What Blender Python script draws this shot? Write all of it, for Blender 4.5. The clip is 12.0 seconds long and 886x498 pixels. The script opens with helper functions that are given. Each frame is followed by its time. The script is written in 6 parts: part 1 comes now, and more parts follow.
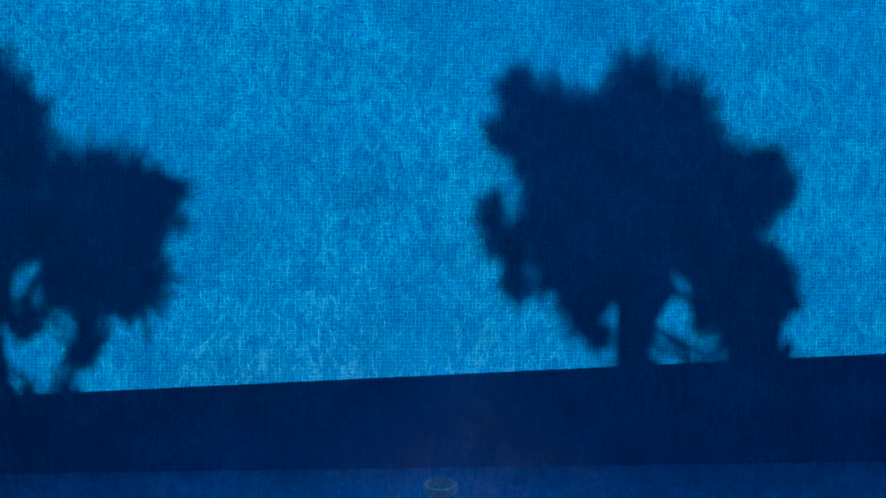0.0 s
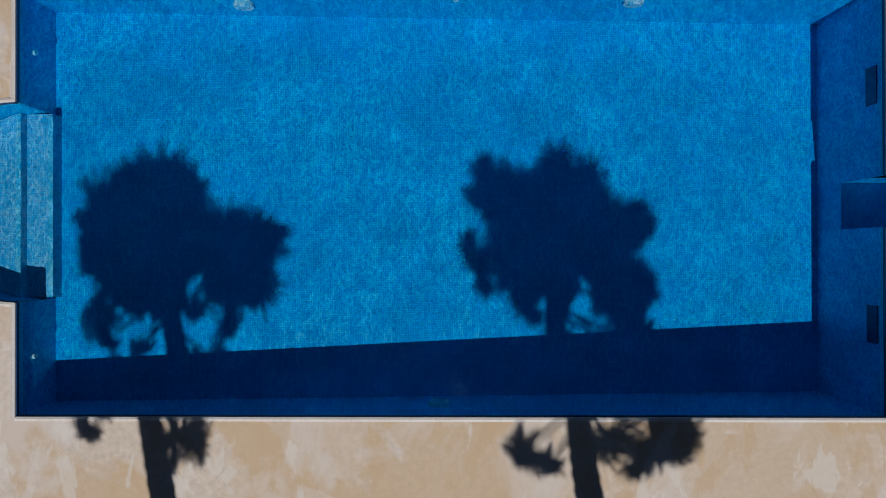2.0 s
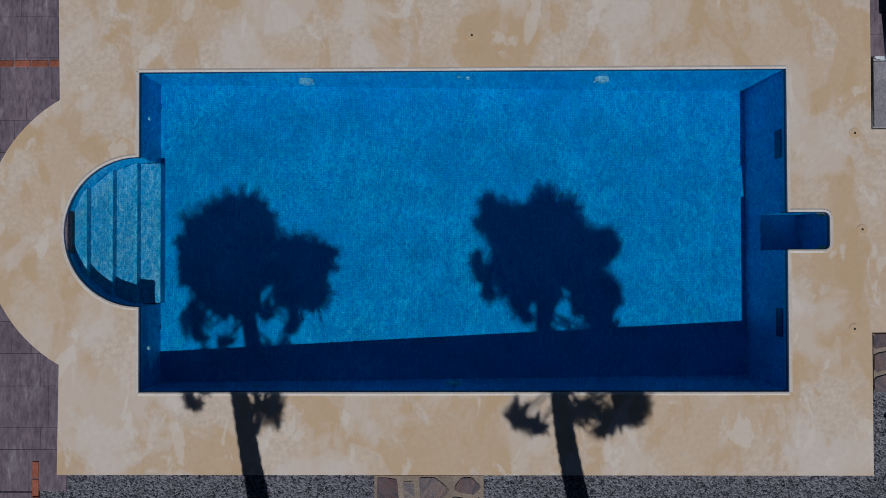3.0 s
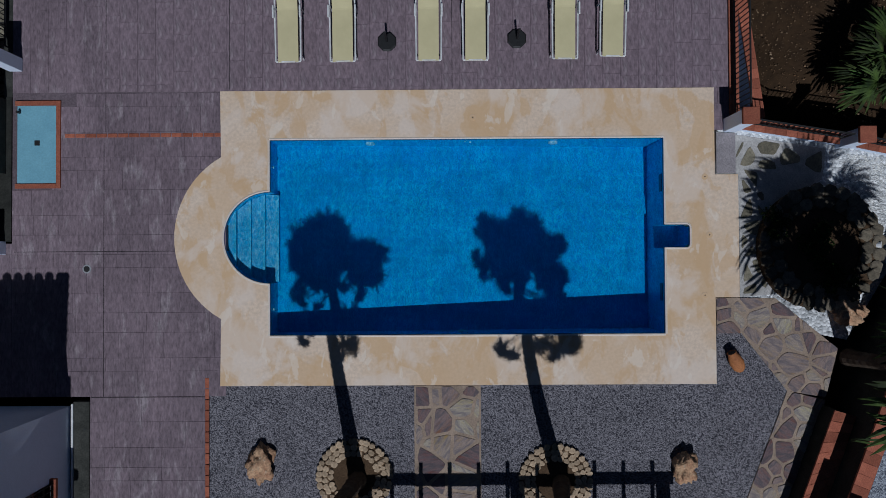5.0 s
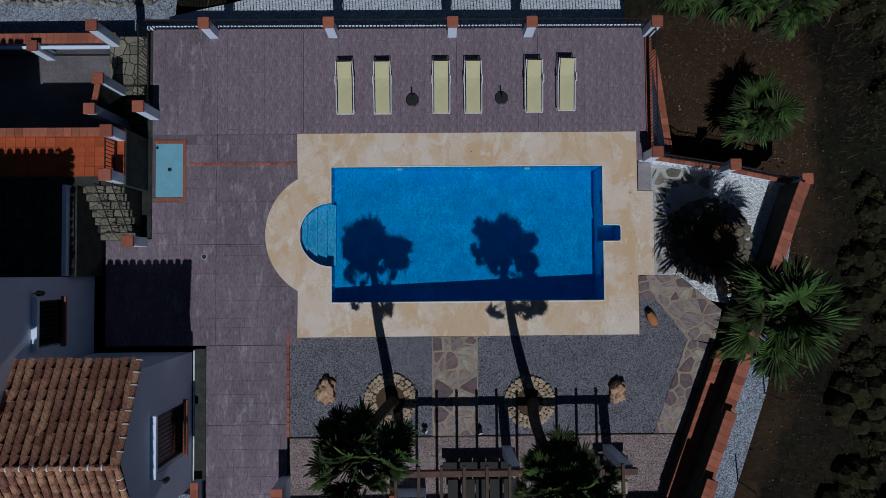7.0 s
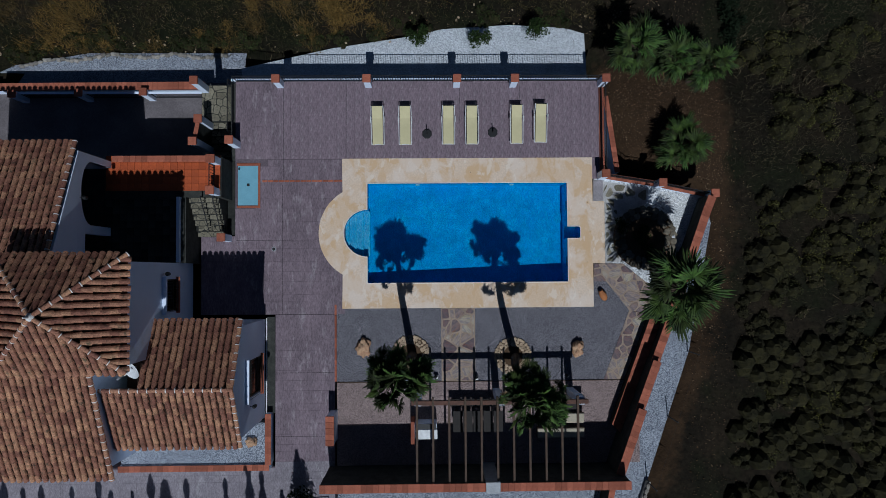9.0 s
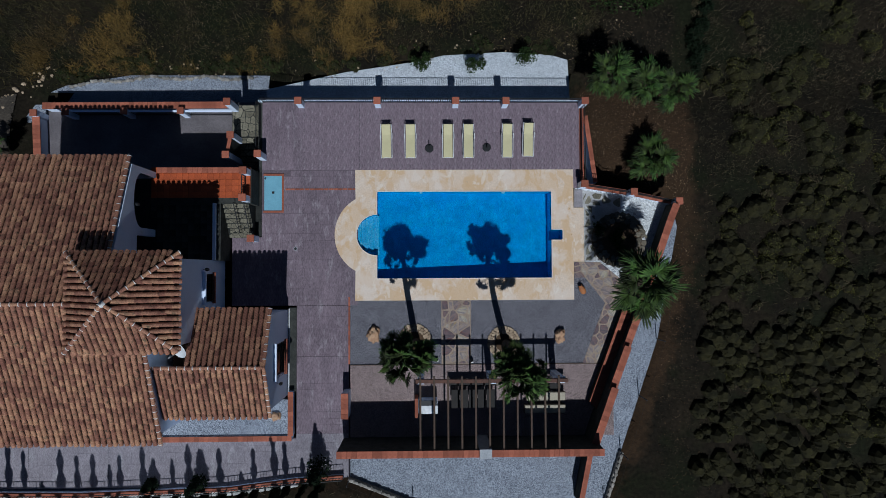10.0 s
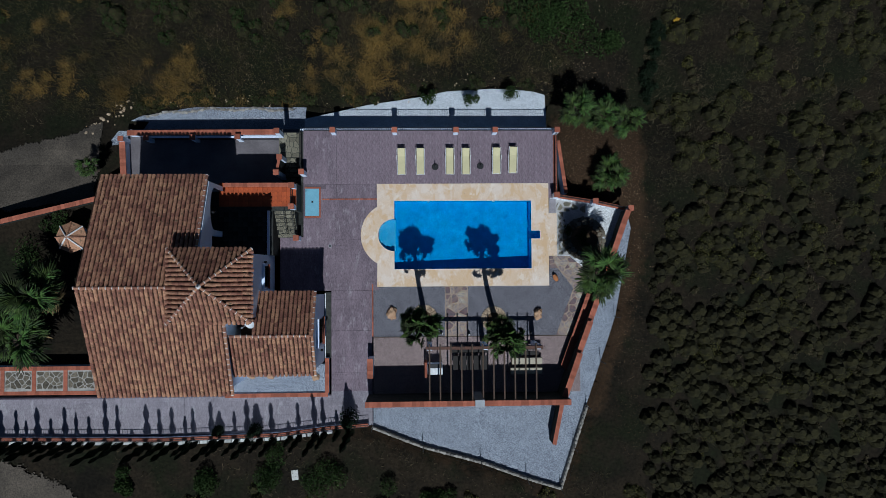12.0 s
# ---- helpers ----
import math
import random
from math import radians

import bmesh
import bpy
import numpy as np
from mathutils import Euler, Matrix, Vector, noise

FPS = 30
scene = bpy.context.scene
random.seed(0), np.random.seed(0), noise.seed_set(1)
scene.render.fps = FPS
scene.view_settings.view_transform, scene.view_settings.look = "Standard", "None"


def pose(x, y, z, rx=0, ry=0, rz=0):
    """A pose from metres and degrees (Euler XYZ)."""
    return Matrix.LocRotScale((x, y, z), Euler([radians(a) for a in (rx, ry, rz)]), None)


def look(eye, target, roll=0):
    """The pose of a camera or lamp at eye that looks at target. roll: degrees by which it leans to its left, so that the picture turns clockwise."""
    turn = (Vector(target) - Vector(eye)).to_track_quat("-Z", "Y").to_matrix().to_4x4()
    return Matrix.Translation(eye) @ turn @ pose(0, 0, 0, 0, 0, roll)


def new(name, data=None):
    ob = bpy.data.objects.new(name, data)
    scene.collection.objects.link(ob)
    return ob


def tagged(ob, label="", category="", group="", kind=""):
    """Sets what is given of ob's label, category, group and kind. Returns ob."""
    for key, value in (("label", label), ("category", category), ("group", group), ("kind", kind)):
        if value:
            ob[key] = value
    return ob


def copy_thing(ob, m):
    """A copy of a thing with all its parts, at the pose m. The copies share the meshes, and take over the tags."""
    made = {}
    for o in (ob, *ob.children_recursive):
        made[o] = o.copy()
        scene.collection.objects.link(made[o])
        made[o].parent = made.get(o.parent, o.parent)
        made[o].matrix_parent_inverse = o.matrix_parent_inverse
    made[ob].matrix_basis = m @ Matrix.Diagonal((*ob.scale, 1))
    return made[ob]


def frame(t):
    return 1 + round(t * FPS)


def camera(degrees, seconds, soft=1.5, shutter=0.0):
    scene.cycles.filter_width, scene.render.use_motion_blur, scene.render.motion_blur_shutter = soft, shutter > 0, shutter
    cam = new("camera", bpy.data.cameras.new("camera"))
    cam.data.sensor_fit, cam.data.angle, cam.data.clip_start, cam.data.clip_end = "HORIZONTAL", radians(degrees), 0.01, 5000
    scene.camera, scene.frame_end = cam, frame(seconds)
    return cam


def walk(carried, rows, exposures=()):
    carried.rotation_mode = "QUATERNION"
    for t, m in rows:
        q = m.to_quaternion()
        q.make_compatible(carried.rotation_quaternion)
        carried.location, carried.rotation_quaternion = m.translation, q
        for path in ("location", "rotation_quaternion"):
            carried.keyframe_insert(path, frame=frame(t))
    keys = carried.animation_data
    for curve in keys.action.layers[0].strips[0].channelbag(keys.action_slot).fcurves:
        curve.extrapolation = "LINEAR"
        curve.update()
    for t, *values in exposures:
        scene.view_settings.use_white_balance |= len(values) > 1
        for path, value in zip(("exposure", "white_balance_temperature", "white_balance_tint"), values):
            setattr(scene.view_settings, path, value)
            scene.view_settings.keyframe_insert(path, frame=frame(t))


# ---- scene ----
cam = camera(70.37, 12.0, soft=0.45)
PATH = [
    (0.0, pose(-0.089, -0.687, 3.520, 0.071, 0.065, 0.412)),
    (0.5, pose(-0.112, -0.563, 3.941, 0.123, 0.177, 0.541)),
    (1.0, pose(-0.023, -0.490, 4.728, 0.143, 0.173, 0.464)),
    (1.5, pose(0.127, -0.495, 5.518, 0.065, 0.266, 0.295)),
    (2.0, pose(0.044, -0.529, 6.491, 0.271, 0.771, -0.114)),
    (2.5, pose(-0.138, -0.445, 7.553, 0.756, 0.662, -0.018)),
    (3.0, pose(-0.180, -0.358, 8.719, 0.693, 0.523, -0.179)),
    (5.0, pose(-0.498, -0.514, 14.324, 0.922, 0.200, -0.353)),
    (5.5, pose(-0.545, -0.671, 15.925, 1.204, 0.053, -0.485)),
    (6.0, pose(-0.663, -0.892, 17.550, 1.686, -0.085, -0.497)),
    (6.5, pose(-0.858, -1.098, 19.084, 1.963, -0.412, -0.530)),
    (7.0, pose(-1.094, -1.235, 20.763, 2.024, -0.729, -0.521)),
    (9.0, pose(-1.604, -1.689, 28.188, 1.947, -0.975, -0.434)),
    (9.5, pose(-1.657, -1.758, 30.243, 1.954, -0.994, -0.312)),
    (10.0, pose(-1.801, -1.869, 32.334, 2.009, -1.202, -0.278)),
    (10.5, pose(-1.975, -1.955, 34.513, 1.956, -1.396, -0.287)),
    (11.0, pose(-2.161, -2.086, 36.692, 2.030, -1.556, -0.076)),
    (11.5, pose(-2.388, -2.169, 38.815, 1.970, -1.677, -0.294)),
    (12.0, pose(-2.550, -2.242, 41.091, 1.837, -1.698, -0.423)),
]
EXPOSURES = [(0.0, -0.62, 5700, 10), (1.0, -0.78, 5680, 9), (2.0, -0.88, 5650, 9), (3.0, -1.15, 5540, 9), (5.5, -1.2, 5470, 9), (7.0, -1.23, 5400, 7), (9.5, -0.92, 5350, 6), (12.0, -0.65, 5300, 4)]
walk(cam, PATH, EXPOSURES)

# ---- light: high southern sun, clear sky ----
SUN_DIR = Vector((0.05, -0.69, 1.0)).normalized()
world = bpy.data.worlds.new("world")
scene.world = world
world.use_nodes = True
wn = world.node_tree.nodes
sky = wn.new("ShaderNodeTexSky")
sky.sky_type = "NISHITA"
sky.sun_disc = False
sky.dust_density, sky.ozone_density = 0.2, 5.0
sky.sun_elevation = math.asin(SUN_DIR.z)
sky.sun_rotation = math.pi - 0.07
wn["Background"].inputs["Strength"].default_value = 0.023
world.node_tree.links.new(sky.outputs[0], wn["Background"].inputs["Color"])
sun_data = bpy.data.lights.new("sun", "SUN")
sun_data.energy, sun_data.angle, sun_data.color = 5.0, radians(0.55), (1.0, 0.96, 0.90)
sun = new("sun", sun_data)
sun.matrix_world = look(SUN_DIR * 60, (0, 0, 0))


# ---- materials ----
def mat(name, c1, c2=None, rough=0.8, s1=1.5, s2=30.0, bump=0.3, dist=0.01, metal=0.0, rand="", amount=0.25, fine=0.25, stain=None, stain_scale=0.6, stain_at=0.55, hue=0.0, stretch=1.0):
    """Two-scale procedural surface: c1 to c2 over wide patches, fine grain, optional stains and per-piece variation."""
    m = bpy.data.materials.new(name)
    m.use_nodes = True
    n, l = m.node_tree.nodes, m.node_tree.links
    b = n["Principled BSDF"]
    b.inputs["Roughness"].default_value = rough
    b.inputs["Metallic"].default_value = metal
    b.inputs["Specular IOR Level"].default_value = 0.12 if rough > 0.8 else 0.3 if rough > 0.65 else 0.5
    tc = n.new("ShaderNodeTexCoord")

    def nz(scale, detail, seed):
        t = n.new("ShaderNodeTexNoise")
        t.inputs["Scale"].default_value, t.inputs["Detail"].default_value, t.inputs["Roughness"].default_value = scale, detail, 0.6
        mp = n.new("ShaderNodeMapping")
        mp.inputs["Location"].default_value = (seed, seed * 1.7, seed * 0.6)
        mp.inputs["Scale"].default_value = (1.0, stretch, 1.0)
        l.new(tc.outputs["Object"], mp.inputs["Vector"])
        l.new(mp.outputs[0], t.inputs["Vector"])
        return t

    def mix(kind, a, bb, f):
        x = n.new("ShaderNodeMix")
        x.data_type, x.blend_type = "RGBA", kind
        for sock, v in ((x.inputs[6], a), (x.inputs[7], bb), (x.inputs[0], f)):
            if isinstance(v, (tuple, float, int)):
                sock.default_value = (*v, 1) if isinstance(v, tuple) else v
            else:
                l.new(v, sock)
        return x.outputs[2]

    def remap(sock, a, bb, lo=0.0, hi=1.0):
        r = n.new("ShaderNodeMapRange")
        for i, v in zip((1, 2, 3, 4), (a, bb, lo, hi)):
            r.inputs[i].default_value = v
        l.new(sock, r.inputs[0])
        return r.outputs[0]

    c2 = c2 or tuple(v * 0.72 for v in c1)
    wide = nz(s1, 5, len(name))
    grain = nz(s2, 3, 3.3)
    col = mix("MIX", c1, c2, remap(wide.outputs[0], 0.35, 0.65))
    if stain:
        st = nz(stain_scale, 6, 9.1)
        col = mix("MIX", col, stain, remap(st.outputs[0], stain_at, stain_at + 0.13))
    v = remap(grain.outputs[0], 0.3, 0.7, 1 - fine, 1 + fine)
    if rand:
        if rand == "object":
            info = n.new("ShaderNodeObjectInfo").outputs["Random"]
        else:
            info = n.new("ShaderNodeNewGeometry").outputs["Random Per Island"]
        r = remap(info, 0, 1, 1 - amount, 1 + amount)
        mul = n.new("ShaderNodeMath")
        mul.operation = "MULTIPLY"
        l.new(v, mul.inputs[0])
        l.new(r, mul.inputs[1])
        v = mul.outputs[0]
    hsv = n.new("ShaderNodeHueSaturation")
    l.new(col, hsv.inputs["Color"])
    l.new(v, hsv.inputs["Value"])
    if rand and hue:
        l.new(remap(info, 0, 1, 0.5 - hue, 0.5 + hue), hsv.inputs["Hue"])
    l.new(hsv.outputs[0], b.inputs["Base Color"])
    if bump:
        bp = n.new("ShaderNodeBump")
        bp.inputs["Strength"].default_value, bp.inputs["Distance"].default_value = bump, dist
        l.new(grain.outputs[0], bp.inputs["Height"])
        l.new(bp.outputs[0], b.inputs["Normal"])
    return m


def gravel_mat(name, c1, c2, scale, bump=0.8):
    """Loose chippings: a cell pattern with a shade for each stone and dark gaps between."""
    m = bpy.data.materials.new(name)
    m.use_nodes = True
    n, l = m.node_tree.nodes, m.node_tree.links
    b = n["Principled BSDF"]
    b.inputs["Roughness"].default_value = 0.85
    b.inputs["Specular IOR Level"].default_value = 0.15
    tc = n.new("ShaderNodeTexCoord")
    v = n.new("ShaderNodeTexVoronoi")
    v.inputs["Scale"].default_value = scale
    l.new(tc.outputs["Object"], v.inputs["Vector"])
    sep = n.new("ShaderNodeSeparateColor")
    l.new(v.outputs["Color"], sep.inputs[0])
    x = n.new("ShaderNodeMix")
    x.data_type = "RGBA"
    x.inputs[6].default_value, x.inputs[7].default_value = (*c1, 1), (*c2, 1)
    l.new(sep.outputs[0], x.inputs[0])
    wide = n.new("ShaderNodeTexNoise")
    wide.inputs["Scale"].default_value, wide.inputs["Detail"].default_value = 1.1, 5
    l.new(tc.outputs["Object"], wide.inputs["Vector"])
    r = n.new("ShaderNodeMapRange")
    for i, q in zip((1, 2, 3, 4), (0.3, 0.7, 0.88, 1.1)):
        r.inputs[i].default_value = q
    l.new(wide.outputs[0], r.inputs[0])
    hsv = n.new("ShaderNodeHueSaturation")
    l.new(x.outputs[2], hsv.inputs["Color"])
    l.new(r.outputs[0], hsv.inputs["Value"])
    l.new(hsv.outputs[0], b.inputs["Base Color"])
    bp = n.new("ShaderNodeBump")
    bp.invert = True
    bp.inputs["Strength"].default_value, bp.inputs["Distance"].default_value = bump, 0.6 / scale
    l.new(v.outputs["Distance"], bp.inputs["Height"])
    l.new(bp.outputs[0], b.inputs["Normal"])
    return m


def mosaic_mat(name, c1, c2, grout):
    """Glass mosaic of 25 mm tiles with pale grout, seen through rippled water."""
    m = bpy.data.materials.new(name)
    m.use_nodes = True
    n, l = m.node_tree.nodes, m.node_tree.links
    b = n["Principled BSDF"]
    b.inputs["Roughness"].default_value = 0.35
    tc = n.new("ShaderNodeTexCoord")
    nz = n.new("ShaderNodeTexNoise")
    nz.inputs["Scale"].default_value, nz.inputs["Detail"].default_value = 20.0, 4
    l.new(tc.outputs["Object"], nz.inputs["Vector"])
    sc = n.new("ShaderNodeVectorMath")
    sc.operation = "SCALE"
    sc.inputs["Scale"].default_value = 0.030
    l.new(nz.outputs["Color"], sc.inputs[0])
    add = n.new("ShaderNodeVectorMath")
    l.new(tc.outputs["Object"], add.inputs[0])
    l.new(sc.outputs[0], add.inputs[1])
    br = n.new("ShaderNodeTexBrick")
    br.offset = 0.0
    br.inputs["Scale"].default_value = 1.0
    br.inputs["Brick Width"].default_value, br.inputs["Row Height"].default_value = 0.027, 0.027
    br.inputs["Mortar Size"].default_value, br.inputs["Mortar Smooth"].default_value = 0.0026, 0.6
    br.inputs["Color1"].default_value, br.inputs["Color2"].default_value, br.inputs["Mortar"].default_value = (*c1, 1), (*c2, 1), (*grout, 1)
    l.new(add.outputs[0], br.inputs["Vector"])
    wide = n.new("ShaderNodeTexNoise")
    wide.inputs["Scale"].default_value, wide.inputs["Detail"].default_value = 2.2, 6
    l.new(tc.outputs["Object"], wide.inputs["Vector"])
    r = n.new("ShaderNodeMapRange")
    for i, q in zip((1, 2, 3, 4), (0.3, 0.7, 0.88, 1.14)):
        r.inputs[i].default_value = q
    l.new(wide.outputs[0], r.inputs[0])
    hsv = n.new("ShaderNodeHueSaturation")
    l.new(br.outputs["Color"], hsv.inputs["Color"])
    l.new(r.outputs[0], hsv.inputs["Value"])
    l.new(hsv.outputs[0], b.inputs["Base Color"])
    return m


def deck_mat():
    """Cream acid-stained concrete: ochre pools with hard edges, pale bleached patches, run marks towards the pool."""
    m = mat("cream_concrete", (0.700, 0.560, 0.435), (0.665, 0.520, 0.390), 0.7, 0.9, 14, 0.2, 0.004, fine=0.11)
    n, l = m.node_tree.nodes, m.node_tree.links
    b = n["Principled BSDF"]
    col = b.inputs["Base Color"].links[0].from_socket
    tc = n.new("ShaderNodeTexCoord")
    for scale, sy, lo, hi, amount, colour, seed in ((0.55, 1.0, 0.46, 0.58, 0.55, (0.640, 0.445, 0.265), 2.0), (0.95, 0.8, 0.52, 0.56, 0.60, (0.610, 0.400, 0.205), 7.0), (2.2, 0.45, 0.555, 0.60, 0.55, (0.610, 0.405, 0.220), 13.0),
                                                    (0.80, 0.8, 0.52, 0.59, 0.56, (0.745, 0.635, 0.545), 21.0), (2.6, 0.5, 0.595, 0.63, 0.46, (0.80, 0.710, 0.610), 33.0)):
        mp, t, r, x = n.new("ShaderNodeMapping"), n.new("ShaderNodeTexNoise"), n.new("ShaderNodeMapRange"), n.new("ShaderNodeMix")
        mp.inputs["Location"].default_value, mp.inputs["Scale"].default_value = (seed, seed * 0.7, 0), (1, sy, 1)
        t.inputs["Scale"].default_value, t.inputs["Detail"].default_value, t.inputs["Roughness"].default_value, t.inputs["Distortion"].default_value = scale, 5, 0.55, 0.5
        r.inputs[1].default_value, r.inputs[2].default_value, r.inputs[4].default_value = lo, hi, amount
        x.data_type = "RGBA"
        x.inputs[7].default_value = (*colour, 1)
        l.new(tc.outputs["Object"], mp.inputs["Vector"])
        l.new(mp.outputs[0], t.inputs["Vector"])
        l.new(t.outputs[0], r.inputs[0])
        l.new(r.outputs[0], x.inputs[0])
        l.new(col, x.inputs[6])
        col = x.outputs[2]
    l.new(col, b.inputs["Base Color"])
    return m


def water_mat():
    m = bpy.data.materials.new("water")
    m.use_nodes = True
    n, l = m.node_tree.nodes, m.node_tree.links
    n.remove(n["Principled BSDF"])
    tr, gl, mx, fr = (n.new("ShaderNode" + k) for k in ("BsdfTransparent", "BsdfGlossy", "MixShader", "Fresnel"))
    gl.inputs["Roughness"].default_value = 0.02
    fr.inputs["IOR"].default_value = 1.33
    tc = n.new("ShaderNodeTexCoord")
    w1 = n.new("ShaderNodeTexNoise")
    w1.inputs["Scale"].default_value, w1.inputs["Detail"].default_value = 26.0, 4
    l.new(tc.outputs["Object"], w1.inputs["Vector"])
    bp = n.new("ShaderNodeBump")
    bp.inputs["Strength"].default_value, bp.inputs["Distance"].default_value = 0.9, 0.012
    l.new(w1.outputs[0], bp.inputs["Height"])
    l.new(bp.outputs[0], gl.inputs["Normal"])
    l.new(bp.outputs[0], fr.inputs["Normal"])
    # painted caustics: bright ripple lines in the tint stand in for focused sunlight
    caustic_bands = []
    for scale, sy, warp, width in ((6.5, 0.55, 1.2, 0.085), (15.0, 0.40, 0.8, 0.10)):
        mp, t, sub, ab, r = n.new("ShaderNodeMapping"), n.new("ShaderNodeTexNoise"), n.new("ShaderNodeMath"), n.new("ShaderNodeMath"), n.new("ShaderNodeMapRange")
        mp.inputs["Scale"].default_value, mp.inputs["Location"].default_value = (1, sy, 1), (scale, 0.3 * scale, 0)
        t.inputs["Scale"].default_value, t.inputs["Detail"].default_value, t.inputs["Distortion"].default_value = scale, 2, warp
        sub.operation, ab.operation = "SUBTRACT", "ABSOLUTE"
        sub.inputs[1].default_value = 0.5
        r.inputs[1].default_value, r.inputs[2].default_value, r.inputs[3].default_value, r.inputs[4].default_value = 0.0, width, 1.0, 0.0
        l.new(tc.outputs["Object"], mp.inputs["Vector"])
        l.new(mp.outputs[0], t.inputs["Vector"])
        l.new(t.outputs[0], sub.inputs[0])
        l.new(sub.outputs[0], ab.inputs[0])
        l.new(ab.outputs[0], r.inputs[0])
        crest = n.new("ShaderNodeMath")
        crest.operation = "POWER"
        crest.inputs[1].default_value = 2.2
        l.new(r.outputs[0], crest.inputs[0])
        caustic_bands.append(crest.outputs[0])
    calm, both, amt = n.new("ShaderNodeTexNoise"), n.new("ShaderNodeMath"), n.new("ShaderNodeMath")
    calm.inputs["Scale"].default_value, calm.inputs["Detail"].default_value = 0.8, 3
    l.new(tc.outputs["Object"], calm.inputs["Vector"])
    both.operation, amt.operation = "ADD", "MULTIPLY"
    l.new(caustic_bands[0], both.inputs[0])
    l.new(caustic_bands[1], both.inputs[1])
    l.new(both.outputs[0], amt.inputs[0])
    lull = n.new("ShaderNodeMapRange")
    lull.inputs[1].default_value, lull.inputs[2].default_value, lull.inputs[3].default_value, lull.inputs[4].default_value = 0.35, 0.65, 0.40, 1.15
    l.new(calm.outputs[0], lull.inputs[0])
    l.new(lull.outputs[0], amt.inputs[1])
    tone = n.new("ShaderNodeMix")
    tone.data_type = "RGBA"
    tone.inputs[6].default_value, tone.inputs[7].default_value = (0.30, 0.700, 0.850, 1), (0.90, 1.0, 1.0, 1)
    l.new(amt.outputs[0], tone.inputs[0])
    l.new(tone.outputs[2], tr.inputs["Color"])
    l.new(fr.outputs[0], mx.inputs[0])
    l.new(tr.outputs[0], mx.inputs[1])
    l.new(gl.outputs[0], mx.inputs[2])
    l.new(mx.outputs[0], n["Material Output"].inputs["Surface"])
    return m


M_PATIO = mat("stamped_concrete", (0.205, 0.154, 0.178), (0.148, 0.112, 0.131), 0.75, 1.1, 26, 0.6, 0.006, rand="object", amount=0.06, fine=0.34, stain=(0.27, 0.225, 0.245), stain_scale=4.5, stain_at=0.56, stretch=0.30)
M_PATIO_REST = mat("stamped_concrete_rest", (0.205, 0.154, 0.178), (0.148, 0.112, 0.131), 0.75, 1.1, 26, 0.6, 0.006, rand="island", amount=0.06, fine=0.34, stain=(0.27, 0.225, 0.245), stain_scale=4.5, stain_at=0.56, stretch=0.30)
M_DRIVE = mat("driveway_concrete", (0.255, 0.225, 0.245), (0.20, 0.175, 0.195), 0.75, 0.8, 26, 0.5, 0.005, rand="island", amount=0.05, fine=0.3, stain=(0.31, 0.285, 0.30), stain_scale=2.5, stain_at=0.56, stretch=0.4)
M_PATIO_BASE = mat("concrete_base", (0.15, 0.117, 0.134), None, 0.85, 0.7, 22, 0.3)
M_DECK = deck_mat()
M_TILE = mosaic_mat("pool_mosaic", (0.010, 0.335, 0.650), (0.006, 0.290, 0.575), (0.05, 0.48, 0.75))
# same mosaic, paler: brighter light through shallow water is put into the colour
M_SHALLOWTILE = mosaic_mat("shallow_water_mosaic", (0.26, 0.44, 0.62), (0.21, 0.37, 0.55), (0.20, 0.66, 0.82))
M_RIM = mat("dark_blue_rim", (0.008, 0.045, 0.14), None, 0.4, 3, 40, 0.1)
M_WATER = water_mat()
M_GREY_GRAVEL = gravel_mat("dark_gravel", (0.018, 0.018, 0.027), (0.29, 0.275, 0.30), 46, 1.2)
M_PINK_GRAVEL = gravel_mat("pink_gravel", (0.085, 0.060, 0.058), (0.43, 0.33, 0.31), 40, 1.1)
M_WHITE_GRAVEL = gravel_mat("white_gravel", (0.07, 0.078, 0.105), (0.47, 0.50, 0.56), 32, 1.1)
M_PALE_GRAVEL = gravel_mat("pale_gravel", (0.36, 0.38, 0.41), (0.66, 0.68, 0.71), 22)
M_PEBBLE = mat("white_pebble", (0.72, 0.71, 0.68), (0.6, 0.6, 0.6), 0.8, 2, 30, 0.2, rand="island", amount=0.2)
M_MARBLE = gravel_mat("marble_chippings", (0.34, 0.35, 0.36), (0.86, 0.86, 0.86), 15, 1.0)
M_MORTAR = mat("path_mortar", (0.36, 0.275, 0.210), None, 0.9, 2, 40, 0.4)
M_FLAG = mat("flagstone", (0.290, 0.218, 0.190), (0.135, 0.118, 0.132), 0.8, 3.2, 34, 0.7, 0.012, rand="object", amount=0.48, hue=0.06, fine=0.35, stain=(0.27, 0.165, 0.085), stain_scale=1.3, stain_at=0.53, stretch=5.0)
# dark stone cladding; on terrace and porch floors it carries their shade
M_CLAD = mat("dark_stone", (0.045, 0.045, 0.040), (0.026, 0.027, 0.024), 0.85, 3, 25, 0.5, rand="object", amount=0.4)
M_STEP = mat("mossy_stone", (0.24, 0.21, 0.15), (0.14, 0.128, 0.095), 0.9, 4, 25, 0.5, rand="object", amount=0.3)
M_RINGSTONE = mat("pale_fieldstone", (0.46, 0.355, 0.245), (0.32, 0.23, 0.15), 0.85, 5, 25, 0.6, 0.01, rand="object", amount=0.3)
M_BOULDER = mat("ochre_rock", (0.50, 0.33, 0.20), (0.38, 0.21, 0.125), 0.9, 6, 22, 0.9, 0.025, fine=0.35, stain=(0.55, 0.45, 0.33), stain_scale=7.0, stain_at=0.6)
M_BRICK = mat("terracotta_brick", (0.35, 0.120, 0.072), (0.28, 0.090, 0.056), 0.85, 5, 40, 0.4, rand="object", amount=0.25)
